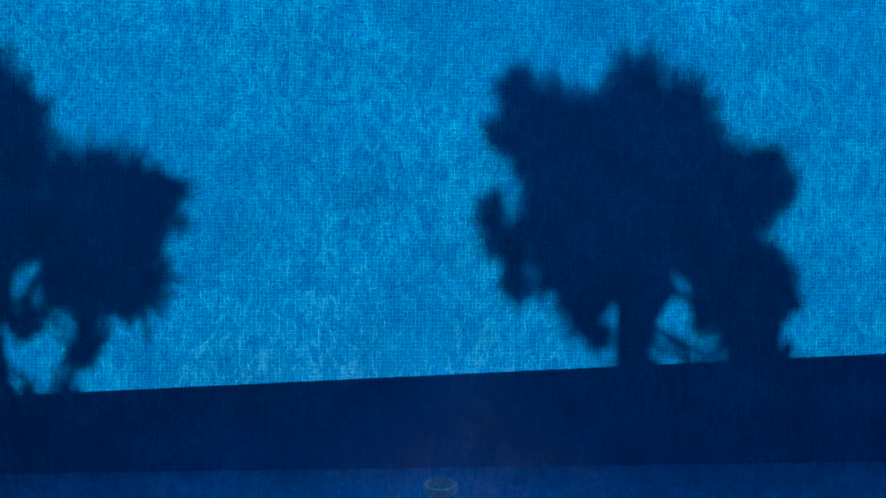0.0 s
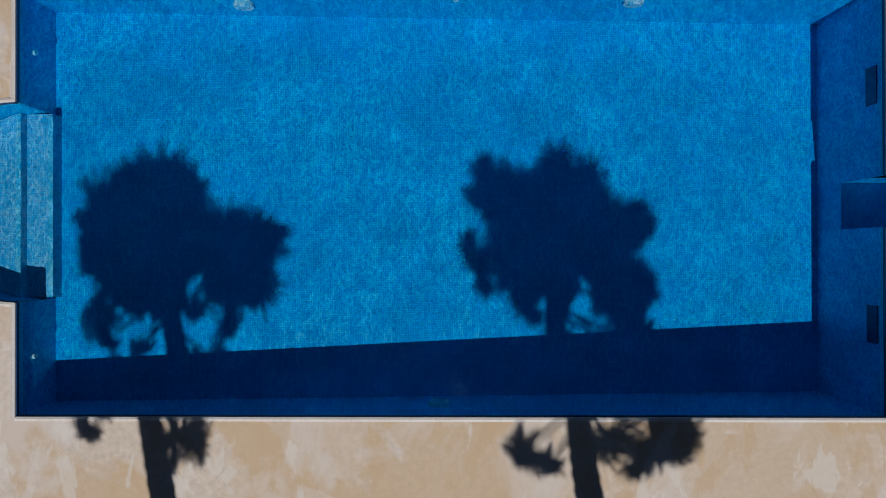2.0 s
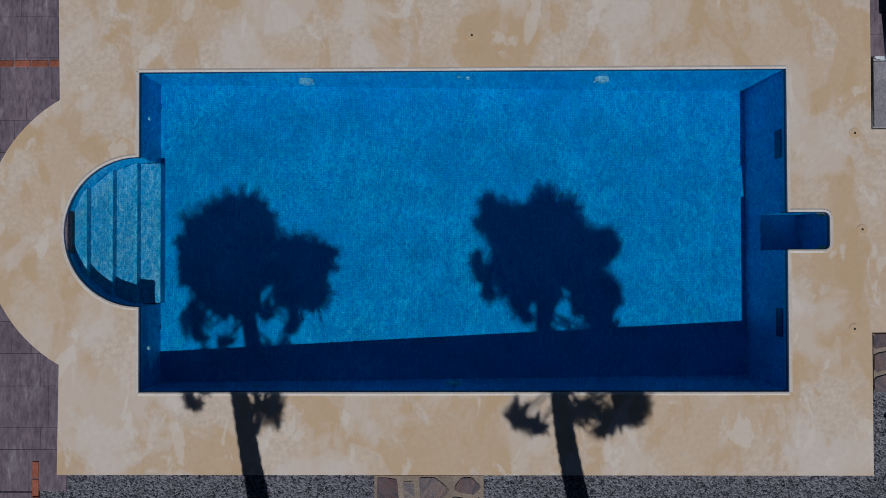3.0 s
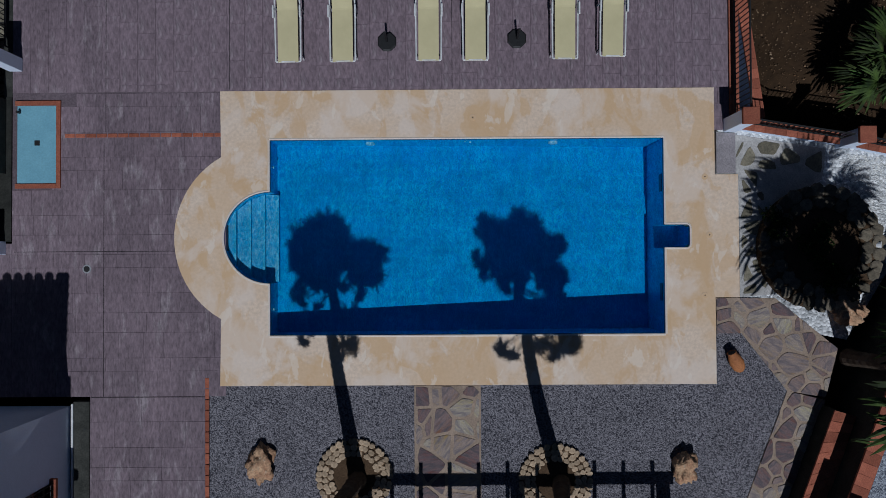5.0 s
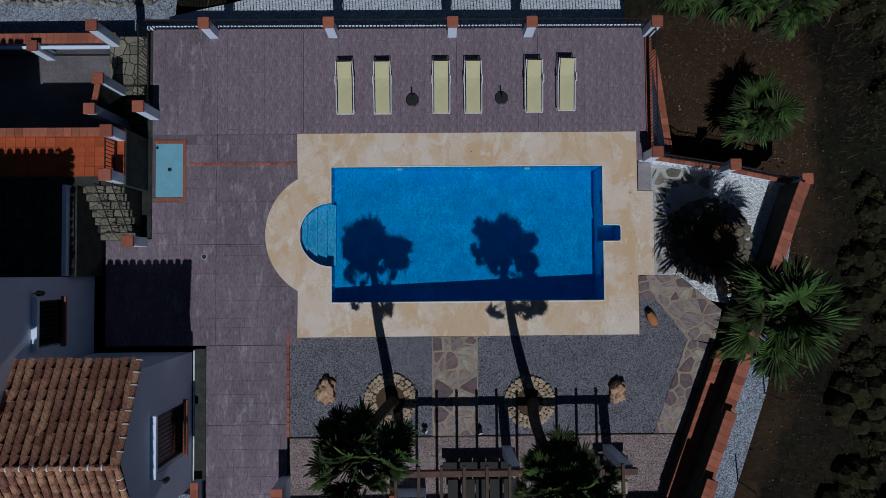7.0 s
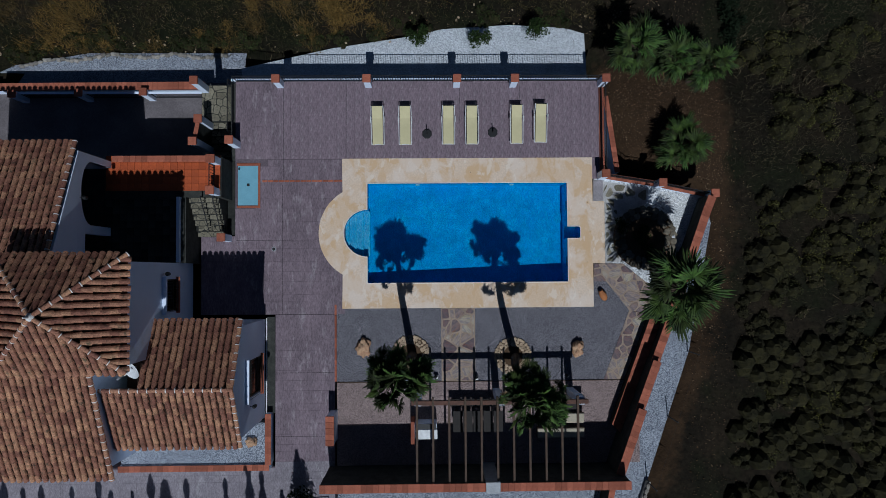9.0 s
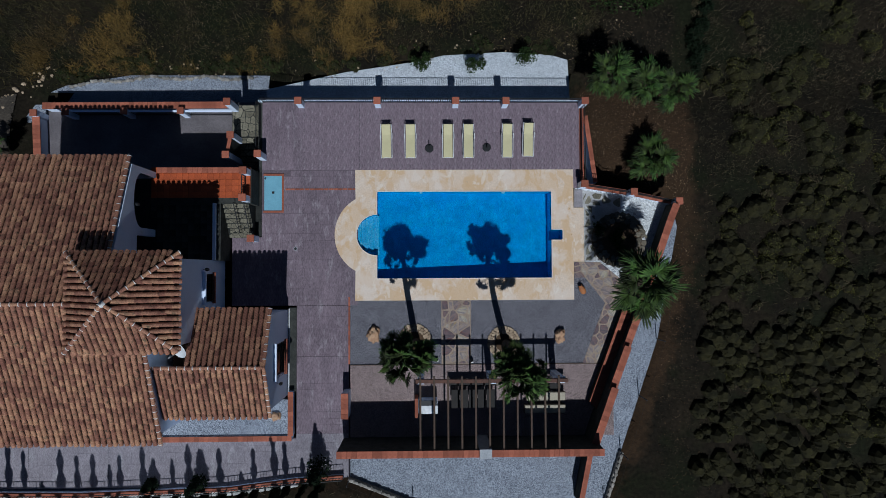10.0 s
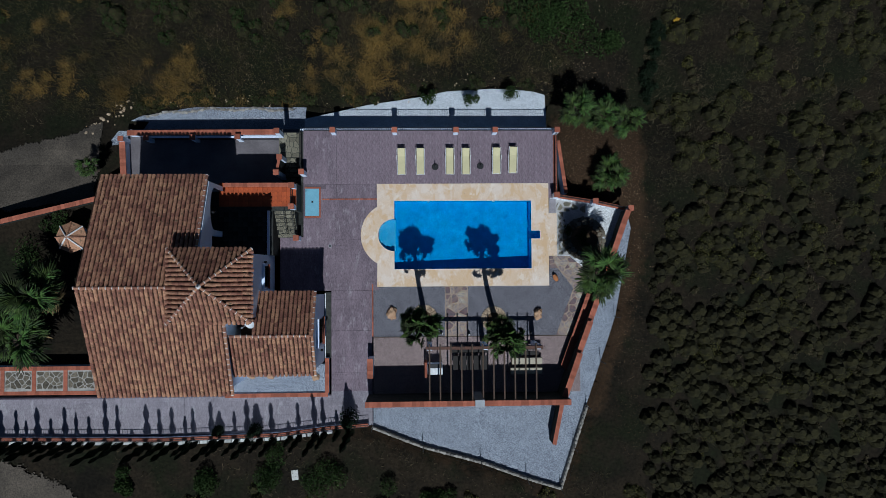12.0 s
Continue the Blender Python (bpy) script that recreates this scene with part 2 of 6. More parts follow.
M_TERRA = mat("terracotta_floor", (0.42, 0.085, 0.022), (0.33, 0.066, 0.020), 0.7, 3, 30, 0.3, rand="object", amount=0.15)
M_ROOF = mat("roof_tile", (0.375, 0.186, 0.118), (0.265, 0.128, 0.083), 0.9, 2.4, 18, 0.6, rand="object", amount=0.38, hue=0.012, fine=0.42, stain=(0.115, 0.080, 0.052), stain_scale=6.5, stain_at=0.55)
M_ROOF_REST = mat("roof_tile_rest", (0.375, 0.186, 0.118), (0.265, 0.128, 0.083), 0.9, 2.4, 18, 0.6, rand="island", amount=0.38, hue=0.012, fine=0.42, stain=(0.115, 0.080, 0.052), stain_scale=6.5, stain_at=0.55)
# underlay kept near-black so its colour holds the shade between the tiles
M_ROOF_BASE = mat("roof_underlay", (0.035, 0.020, 0.013), None, 0.95, 3, 30, 0.3)
M_WALL = mat("white_render", (0.77, 0.84, 0.97), (0.72, 0.79, 0.92), 0.85, 0.8, 35, 0.25, 0.004, fine=0.05, stain=(0.62, 0.64, 0.67), stain_scale=0.7, stain_at=0.62)
M_RENDER_OLD = mat("weathered_render", (0.50, 0.49, 0.46), (0.36, 0.35, 0.32), 0.9, 2, 25, 0.4, rand="object", amount=0.3)
M_LIME = mat("lime_mortar", (0.80, 0.76, 0.72), None, 0.9, 4, 40, 0.3)
M_DARK = mat("black_metal", (0.012, 0.012, 0.013), None, 0.6, 4, 50, 0.05)
M_WOOD = mat("dark_timber", (0.095, 0.060, 0.040), (0.060, 0.040, 0.028), 0.75, 4, 30, 0.4)
# near-black: the pergola's shade is put into this timber's colour
M_SHADEWOOD = mat("black_stained_timber", (0.022, 0.018, 0.016), None, 0.7, 4, 30, 0.3)
M_WOODRED = mat("red_timber", (0.12, 0.055, 0.036), (0.08, 0.04, 0.028), 0.7, 4, 30, 0.3)
M_CREAM = mat("cream_canvas", (0.63, 0.56, 0.325), (0.58, 0.515, 0.295), 0.8, 3, 200, 0.2, 0.002, fine=0.05)
M_WHITE = mat("white_resin", (0.80, 0.80, 0.80), None, 0.4, 4, 40, 0.03, fine=0.03)
M_TRAY = mat("blue_tray", (0.20, 0.42, 0.52), (0.17, 0.37, 0.47), 0.6, 3, 25, 0.2, 0.003, fine=0.1)
M_BAREEARTH = mat("orange_earth", (0.115, 0.062, 0.027), (0.050, 0.031, 0.017), 0.95, 0.7, 9, 0.9, 0.04, fine=0.4, stain=(0.022, 0.017, 0.010), stain_scale=0.8, stain_at=0.5)
M_PALM = mat("palm_frond", (0.066, 0.102, 0.017), (0.014, 0.026, 0.007), 0.78, 3, 20, 0.1, rand="object", amount=0.75, hue=0.025)
M_DEADFROND = mat("dry_frond", (0.19, 0.13, 0.06), None, 0.85, 3, 20, 0.2, rand="object", amount=0.3)
M_TRUNK = mat("palm_trunk", (0.085, 0.062, 0.045), (0.05, 0.037, 0.028), 0.95, 6, 40, 0.8, 0.02)
M_EARTH = mat("dry_earth", (0.0205, 0.0150, 0.0090), (0.0085, 0.0071, 0.0048), 0.95, 0.35, 5, 0.9, 0.06, fine=0.45, stain=(0.010, 0.011, 0.005), stain_scale=0.25, stain_at=0.48)
M_SOIL = mat("bed_soil", (0.095, 0.060, 0.035), None, 0.95, 3, 30, 0.7, 0.02)
M_TRACK = mat("dirt_track", (0.098, 0.080, 0.062), (0.060, 0.050, 0.040), 0.95, 0.6, 11, 0.8, 0.03, fine=0.4)
M_YARD = mat("yard_concrete", (0.17, 0.15, 0.155), None, 0.85, 0.8, 20, 0.3)
M_SCRUB = mat("dry_scrub", (0.092, 0.084, 0.022), (0.042, 0.043, 0.018), 0.95, 0.30, 6, 0.0, rand="island", amount=0.45, hue=0.015)
M_GRASS = mat("dry_grass", (0.105, 0.080, 0.048), (0.034, 0.030, 0.015), 0.9, 0.16, 6, 0.0, rand="island", amount=0.5)
M_SHRUB = mat("green_shrub", (0.020, 0.036, 0.009), (0.032, 0.050, 0.013), 0.92, 0.9, 6, 0.0, rand="island", amount=0.5)
M_CYPRESS = mat("cypress_green", (0.012, 0.020, 0.009), None, 0.92, 1, 8, 0.0, rand="island", amount=0.4)
M_GLASS = mat("dark_glass", (0.012, 0.014, 0.018), None, 0.08, 2, 20, 0.0)
M_GREY = mat("grey_plastic", (0.35, 0.36, 0.38), None, 0.5, 4, 30, 0.05)
M_POT = mat("clay_pot", (0.42, 0.17, 0.06), (0.34, 0.13, 0.05), 0.8, 5, 30, 0.3)
M_LENS = mat("pool_lamp_glass", (0.42, 0.55, 0.66), None, 0.25, 4, 30, 0.0)


def bare_patches(m):
    """Bare orange earth where the ground's soil map says so, with ragged edges."""
    n, l = m.node_tree.nodes, m.node_tree.links
    b = n["Principled BSDF"]
    old = b.inputs["Base Color"].links[0].from_socket
    soil = n.new("ShaderNodeAttribute")
    soil.attribute_name = "bare"
    tc = n.new("ShaderNodeTexCoord")
    rag, tone = n.new("ShaderNodeTexNoise"), n.new("ShaderNodeTexNoise")
    rag.inputs["Scale"].default_value, rag.inputs["Detail"].default_value, rag.inputs["Roughness"].default_value = 1.3, 9, 0.7
    tone.inputs["Scale"].default_value, tone.inputs["Detail"].default_value = 5.0, 8
    add = n.new("ShaderNodeMath")
    r = n.new("ShaderNodeMapRange")
    r.inputs[1].default_value, r.inputs[2].default_value = 0.85, 1.15
    x, y = n.new("ShaderNodeMix"), n.new("ShaderNodeMix")
    x.data_type = y.data_type = "RGBA"
    x.inputs[6].default_value, x.inputs[7].default_value = (0.018, 0.012, 0.008, 1), (0.062, 0.036, 0.018, 1)
    for t in (rag, tone):
        l.new(tc.outputs["Object"], t.inputs["Vector"])
    l.new(soil.outputs["Fac"], add.inputs[0])
    l.new(rag.outputs[0], add.inputs[1])
    l.new(add.outputs[0], r.inputs[0])
    l.new(tone.outputs[0], x.inputs[0])
    l.new(r.outputs[0], y.inputs[0])
    l.new(old, y.inputs[6])
    l.new(x.outputs[2], y.inputs[7])
    l.new(y.outputs[2], b.inputs["Base Color"])


bare_patches(M_EARTH)


# ---- mesh helpers ----
def finish(name, bm, material, smooth=False):
    me = bpy.data.meshes.new(name)
    bm.to_mesh(me)
    bm.free()
    me.materials.append(material)
    if smooth:
        for p in me.polygons:
            p.use_smooth = True
    return me


def part(name, bm, material, parent=None, label="", smooth=False):
    """Links a bmesh, or a ready mesh, as one object under its thing."""
    me = bm if isinstance(bm, bpy.types.Mesh) else finish(name, bm, material, smooth)
    ob = new(name, me)
    ob.parent = parent
    if label:
        ob["label"] = label
    return ob


def thing(name, label, category, loc=(0, 0, 0), rz=0.0, group="", kind=""):
    e = new(name)
    e.empty_display_size = 0.2
    e.matrix_basis = pose(*loc, 0, 0, rz)
    return tagged(e, label, category, group, kind)


def box(x0, x1, y0, y1, z0, z1, bevel=0.0, bm=None):
    bm = bm or bmesh.new()
    vs = [bm.verts.new((x, y, z)) for z in (z0, z1) for x, y in ((x0, y0), (x1, y0), (x1, y1), (x0, y1))]
    fs = [bm.faces.new([vs[i] for i in f]) for f in ((3, 2, 1, 0), (4, 5, 6, 7), (0, 1, 5, 4), (1, 2, 6, 5), (2, 3, 7, 6), (3, 0, 4, 7))]
    if bevel:
        es = list({e for f in fs for e in f.edges})
        bmesh.ops.bevel(bm, geom=es, offset=bevel, segments=1, affect="EDGES")
    return bm


def prism(poly, z0, z1, bm=None, top=None):
    """An upright prism over a counter-clockwise polygon; top: a height for each corner."""
    bm = bm or bmesh.new()
    lo = [bm.verts.new((x, y, z0)) for x, y in poly]
    hi = [bm.verts.new((x, y, top[i] if top else z1)) for i, (x, y) in enumerate(poly)]
    bm.faces.new(lo[::-1])
    bm.faces.new(hi)
    for i in range(len(poly)):
        j = (i + 1) % len(poly)
        bm.faces.new((lo[i], lo[j], hi[j], hi[i]))
    return bm


def slab(outer, holes, z0, z1):
    """A slab with holes through it."""
    bm = bmesh.new()
    edges = []
    for loop in (outer, *holes):
        vs = [bm.verts.new((x, y, z1)) for x, y in loop]
        edges += [bm.edges.new((vs[i], vs[(i + 1) % len(vs)])) for i in range(len(vs))]
    bmesh.ops.triangle_fill(bm, use_beauty=True, use_dissolve=False, edges=edges)
    r = bmesh.ops.extrude_face_region(bm, geom=bm.faces[:])
    for v in r["geom"]:
        if isinstance(v, bmesh.types.BMVert):
            v.co.z = z0
    bmesh.ops.recalc_face_normals(bm, faces=bm.faces[:])
    return bm


def rod(a, b, r, n=6, bm=None, r2=None):
    """A round bar from a to b."""
    bm = bm or bmesh.new()
    a, b = Vector(a), Vector(b)
    q = (b - a).to_track_quat("Z", "Y")
    rings = []
    for p, rr in ((a, r), (b, r if r2 is None else r2)):
        rings.append([bm.verts.new(p + q @ Vector((rr * math.cos(2 * math.pi * i / n), rr * math.sin(2 * math.pi * i / n), 0))) for i in range(n)])
    for i in range(n):
        j = (i + 1) % n
        bm.faces.new((rings[0][i], rings[0][j], rings[1][j], rings[1][i]))
    bm.faces.new(rings[0][::-1])
    bm.faces.new(rings[1])
    return bm


def lathe(profile, n=16, bm=None, at=(0, 0)):
    bm = bm or bmesh.new()
    rings = [[bm.verts.new((at[0] + r * math.cos(2 * math.pi * i / n), at[1] + r * math.sin(2 * math.pi * i / n), z)) for i in range(n)] for r, z in profile]
    for a, b in zip(rings, rings[1:]):
        for i in range(n):
            j = (i + 1) % n
            bm.faces.new((a[i], a[j], b[j], b[i]))
    bm.faces.new(rings[0][::-1])
    bm.faces.new(rings[-1])
    return bm


def stone_bm(rx, ry, rz, seed, rough=0.25, sub=2):
    """A rough rounded rock standing on z = 0."""
    bm = bmesh.new()
    bmesh.ops.create_icosphere(bm, subdivisions=sub, radius=1)
    for v in bm.verts:
        k = 1 + rough * noise.noise(v.co * 1.6 + Vector((seed, seed * 2, 0))) + rough * 0.5 * noise.noise(v.co * 4 + Vector((0, seed, 0))) + (rough * 0.22 * noise.noise(v.co * 10 + Vector((seed, 0, 0))) if sub > 2 else 0)
        v.co = Vector((v.co.x * rx * k, v.co.y * ry * k, min(max(v.co.z * rz * k + rz * 0.75, 0), rz * (1.35 if sub == 2 else 9))))
    return bm


def inside(p, poly):
    c = False
    for (x0, y0), (x1, y1) in zip(poly, poly[1:] + poly[:1]):
        if (y0 > p[1]) != (y1 > p[1]) and p[0] < (x1 - x0) * (p[1] - y0) / (y1 - y0) + x0:
            c = not c
    return c


def clip(poly, nx, ny, d):
    """The side of a polygon on which nx x + ny y <= d."""
    out = []
    for a, b in zip(poly, poly[1:] + poly[:1]):
        da, db = nx * a[0] + ny * a[1] - d, nx * b[0] + ny * b[1] - d
        if da <= 0:
            out.append(a)
        if da * db < 0:
            t = da / (da - db)
            out.append((a[0] + t * (b[0] - a[0]), a[1] + t * (b[1] - a[1])))
    return out


def cells(poly, size, rng, gap):
    """Crazy paving: irregular cells that fill a convex polygon, with gaps between."""
    xs, ys = [p[0] for p in poly], [p[1] for p in poly]
    seeds = []
    y = min(ys) - size
    while y < max(ys) + size:
        x = min(xs) - size
        while x < max(xs) + size:
            seeds.append((x + rng.uniform(-0.6, 0.6) * size, y + rng.uniform(-0.6, 0.6) * size, rng.uniform(-0.3, 0.3) * size * size))
            x += size
        y += size
    found = []
    for s in seeds:
        c = list(poly)
        for q in seeds:
            dx, dy = q[0] - s[0], q[1] - s[1]
            d = math.hypot(dx, dy)
            if q is not s and 1e-6 < d < size * 4 and c:
                c = clip(c, dx / d, dy / d, (dx * (q[0] + s[0]) + dy * (q[1] + s[1])) / (2 * d) + (s[2] - q[2]) / (2 * d) - gap / 2)
        if len(c) > 2:
            area = 0.5 * sum(a[0] * b[1] - b[0] * a[1] for a, b in zip(c, c[1:] + c[:1]))
            if area > 0.1 * size * size:
                found.append(c)
    return found


def paving(parent, poly, size, z, material, seed, gap=0.06, name="flagstone", worn=0.12):
    rng = random.Random(seed)
    for c in cells(poly, size, rng, gap):
        cx, cy = sum(p[0] for p in c) / len(c), sum(p[1] for p in c) / len(c)
        h = rng.uniform(0.006, 0.016)
        bm = bmesh.new()
        k = 0.985
        turn = rng.uniform(0, 6.2832)
        ca, sa = math.cos(-turn), math.sin(-turn)
        # worn corners: each one cut back a little
        c = [(a[0] + (b[0] - a[0]) * f, a[1] + (b[1] - a[1]) * f) for a, b in zip(c, c[1:] + c[:1]) for f in ((rng.uniform(0.25, 1) * worn, 1 - rng.uniform(0.25, 1) * worn) if math.hypot(b[0] - a[0], b[1] - a[1]) > 0.08 else (0.5,))]
        rel = [((x - cx) * ca - (y - cy) * sa, (x - cx) * sa + (y - cy) * ca) for x, y in c]
        lo = [bm.verts.new((x, y, -0.02)) for x, y in rel]
        hi = [bm.verts.new((x * k, y * k, h)) for x, y in rel]
        bm.faces.new(hi)
        for i in range(len(c)):
            j = (i + 1) % len(c)
            bm.faces.new((lo[i], lo[j], hi[j], hi[i]))
        ob = part(name, bm, material, parent)
        ob.matrix_basis = pose(cx, cy, z, 0, 0, math.degrees(turn))


# ---- the hillside ----
ESTATE = [(-24.0, 7.0), (-18.4, 8.6), (-10.9, 8.0), (-6.4, 8.95), (-2.7, 9.5), (2.2, 10.1), (5.8, 9.7), (7.2, 3.4), (11.2, 2.2), (11.3, 0.4), (10.0, -5.5), (8.0, -11.5), (6.3, -16.6), (4.0, -16.0), (-2.7, -13.9), (-6.2, -12.6), (-31.0, -13.0), (-31.0, 0.4), (-24.0, 2.3)]


def far_from_estate(x, y):
    """Distance to the walled plot, 0 inside it."""
    if inside((x, y), ESTATE):
        return 0.0
    best = 1e9
    for (ax, ay), (bx, by) in zip(ESTATE, ESTATE[1:] + ESTATE[:1]):
        t = max(0, min(1, ((x - ax) * (bx - ax) + (y - ay) * (by - ay)) / ((bx - ax) ** 2 + (by - ay) ** 2)))
        best = min(best, math.hypot(x - ax - t * (bx - ax), y - ay - t * (by - ay)))
    return best


def ground_z(x, y):
    d = far_from_estate(x, y)
    base = -1.25 - 0.65 * max(0.0, min(1.0, (y - 6.0) / 2.5)) - 0.035 * max(0, y - 9) - 0.03 * max(0, x - 10) - 0.05 * max(0, -14 - y)
    base = max(base, -9.0)
    base -= 0.85 * max(0.0, min(1.0, (-8.0 - x) / 3.0)) * max(0.0, min(1.0, (y - 2.0) / 3.0))
    bump = 0.25 * noise.noise((x * 0.18, y * 0.18, 0)) + 0.10 * noise.noise((x * 0.6, y * 0.6, 3))
    k = min(1.0, d / 2.5)
    return base + bump * k if d > 0 else -3.2


def bare_soil(x, y):
    """How bare the ground is: a strip along the east wall and round the low palms."""
    d = far_from_estate(x, y)
    strip = max(0.0, 1 - d / 2.6) if x > 6.5 and -12 < y < 3.5 else 0.0
    ne = max(0.0, 1 - max(abs(x - 9.3) - 2.4, abs(y - 5.2) - 2.2, 0) / 1.6)
    south = 0.55 * max(0.0, 1 - d / 3.0) if y < -12 else 0.0
    return min(1.0, max(strip, 0.9 * ne, south))


def ground():
    coords = [-900, -500, -260, -140, -90, -65]
    c = -50.0
    while c <= 50:
        coords.append(c)
        c += 0.8
    coords += [65, 90, 140, 260, 500, 900]
    n = len(coords)
    verts = [(x, y, ground_z(x, y)) for y in coords for x in coords]
    faces = [(j * n + i, j * n + i + 1, (j + 1) * n + i + 1, (j + 1) * n + i) for j in range(n - 1) for i in range(n - 1)]
    me = bpy.data.meshes.new("ground")
    me.from_pydata(verts, [], faces)
    me.materials.append(M_EARTH)
    soil = me.attributes.new("bare", "FLOAT", "POINT")
    soil.data.foreach_set("value", [bare_soil(x, y) for x, y, z in verts])
    for p in me.polygons:
        p.use_smooth = True
    tagged(new("ground", me), "dark dry earth of the scrub hillside", "ground", kind="structure")


ground()


def structure(name, bm, material, label, category):
    return tagged(part(name, bm, material), label, category, kind="structure")


# ---- pool terrace ----
def arc(cx, cy, r, a0, a1, n):
    return [(cx + r * math.cos(radians(a0 + (a1 - a0) * i / n)), cy + r * math.sin(radians(a0 + (a1 - a0) * i / n))) for i in range(n + 1)]


PX, PY = 4.5, 2.235
STEP_R = 1.05
pool_outline = ([(PX, -PY), (PX, -0.28)] + arc(5.0, -0.2, 0.08, -90, 0, 4) + arc(5.0, 0.17, 0.08, 0, 90, 4) + [(PX, 0.25), (PX, PY), (-PX, PY)]
                + arc(-PX, 0.0, STEP_R, 90, 270, 28) + [(-PX, -PY)])
deck_outline = ([(5.64, -3.38), (5.64, -1.42), (6.19, -1.42), (6.19, 1.38), (5.66, 1.38), (5.66, 3.37), (-5.63, 3.36)]
                + arc(-4.55, 0.0, 2.13, 119.8, 240.2, 30) + [(-5.63, -3.37)])
deck = structure("pool_deck", slab(deck_outline, [pool_outline], -0.25, 0.012), M_DECK, "cream stained concrete deck around the pool", "pool deck")

Z_W, Z_E = -0.66, -1.22          # pool floor, shallow and deep end


def floor_z(x):
    return Z_W + (Z_E - Z_W) * (x + PX) / (2 * PX)


pool = thing("swimming_pool", "rectangular blue mosaic pool with rounded entry steps", "swimming pool", kind="structure")
bm = prism([(-PX, -PY), (PX, -PY), (PX, PY), (-PX, PY)], -1.7, 0, top=[Z_W, Z_E, Z_E, Z_W])
part("pool_floor", bm, M_TILE, pool)
W = 0.25
part("pool_wall", box(-PX - W, PX + W, PY - 0.004, PY + W, -1.7, -0.002), M_TILE, pool)
part("pool_wall", box(-PX - W, PX + W, -PY - W, -PY + 0.004, -1.7, -0.002), M_TILE, pool)
part("pool_wall", box(PX - 0.004, PX + W, 0.25, PY, -1.7, -0.002), M_TILE, pool)
part("pool_wall", box(PX - 0.004, PX + W, -PY, -0.28, -1.7, -0.002), M_TILE, pool)
part("pool_wall", box(PX, PX + W, -0.28, 0.25, -1.7, -0.75), M_TILE, pool)
part("pool_wall", box(-PX - W, -PX + 0.004, STEP_R, PY, -1.7, -0.002), M_TILE, pool)
part("pool_wall", box(-PX - W, -PX + 0.004, -PY, -STEP_R, -1.7, -0.002), M_TILE, pool)
# alcove in the deep end
bm = box(PX + W, 5.08, -0.28, 0.25, -1.0, -0.75)
box(5.076, 5.3, -0.5, 0.45, -1.0, -0.004, bm=bm)
box(PX + W, 5.076, 0.246, 0.45, -1.0, -0.004, bm=bm)
box(PX + W, 5.076, -0.5, -0.276, -1.0, -0.004, bm=bm)
part("alcove", bm, M_TILE, pool)
# round end wall behind the steps
bm = bmesh.new()
a_in, a_out = arc(-PX, 0, STEP_R - 0.004, 90, 270, 28), arc(-PX, 0, STEP_R + 0.2, 90, 270, 28)
lo_i, hi_i, lo_o, hi_o = ([bm.verts.new((x, y, z)) for x, y in a] for a, z in ((a_in, -1.2), (a_in, -0.002), (a_out, -1.2), (a_out, -0.002)))
for i in range(28):
    bm.faces.new((lo_i[i], hi_i[i], hi_i[i + 1], lo_i[i + 1]))
    bm.faces.new((hi_i[i], hi_o[i], hi_o[i + 1], hi_i[i + 1]))
    bm.faces.new((lo_o[i], lo_o[i + 1], hi_o[i + 1], hi_o[i]))
part("step_wall", bm, M_TILE, pool)
# entry steps, straight edged, getting deeper towards the pool
M_NOSE = mat("pale_step_edge", (0.26, 0.60, 0.76), None, 0.4, 4, 40, 0.05)
for x0, x1, z in ((-5.56, -5.33, -0.17), (-5.33, -5.02, -0.28), (-5.02, -4.72, -0.39), (-4.72, -4.43, -0.50)):
    ys = math.sqrt(max(0.0, STEP_R ** 2 - min(0.0, x1 + PX) ** 2)) if x1 < -PX else STEP_R - 0.02
    y0 = math.sqrt(max(0.0, STEP_R ** 2 - (x0 + PX) ** 2)) if x0 < -PX else STEP_R - 0.02
    poly = [(x0, -y0), (x1, -ys), (x1, ys), (x0, y0)]
    if y0 < 0.3:
        poly = [(x1, -ys), (x1, ys)] + [(x, y) for x, y in arc(-PX, 0, STEP_R - 0.005, 90, 270, 28) if x < x1 - 0.02]
    st = part("step", prism(poly, -1.2, z), M_SHALLOWTILE, pool)
    part("step_edge", box(x1 - 0.05, x1 + 0.006, -ys + 0.02, ys - 0.02, z - 0.02, z + 0.006), M_NOSE, st, "pale tile nosing")
# dark blue line under the coping
bm = bmesh.new()
n = len(pool_outline)
for k in range(n):
    (x0, y0), (x1, y1) = pool_outline[k], pool_outline[(k + 1) % n]
    d = math.hypot(x1 - x0, y1 - y0)
    nx, ny = -(y1 - y0) / d * 0.016, (x1 - x0) / d * 0.016
    q = [bm.verts.new(p) for p in ((x0, y0, 0.002), (x1, y1, 0.002), (x1 + nx, y1 + ny, 0.002), (x0 + nx, y0 + ny, 0.002))]
    w = [bm.verts.new((v.co.x, v.co.y, -0.035)) for v in q]
    bm.faces.new(q)
    bm.faces.new(w[::-1])
    bm.faces.new((q[3], q[2], w[2], w[3]))
part("rim", bm, M_RIM, pool, "dark blue line under the coping")
bm = bmesh.new()
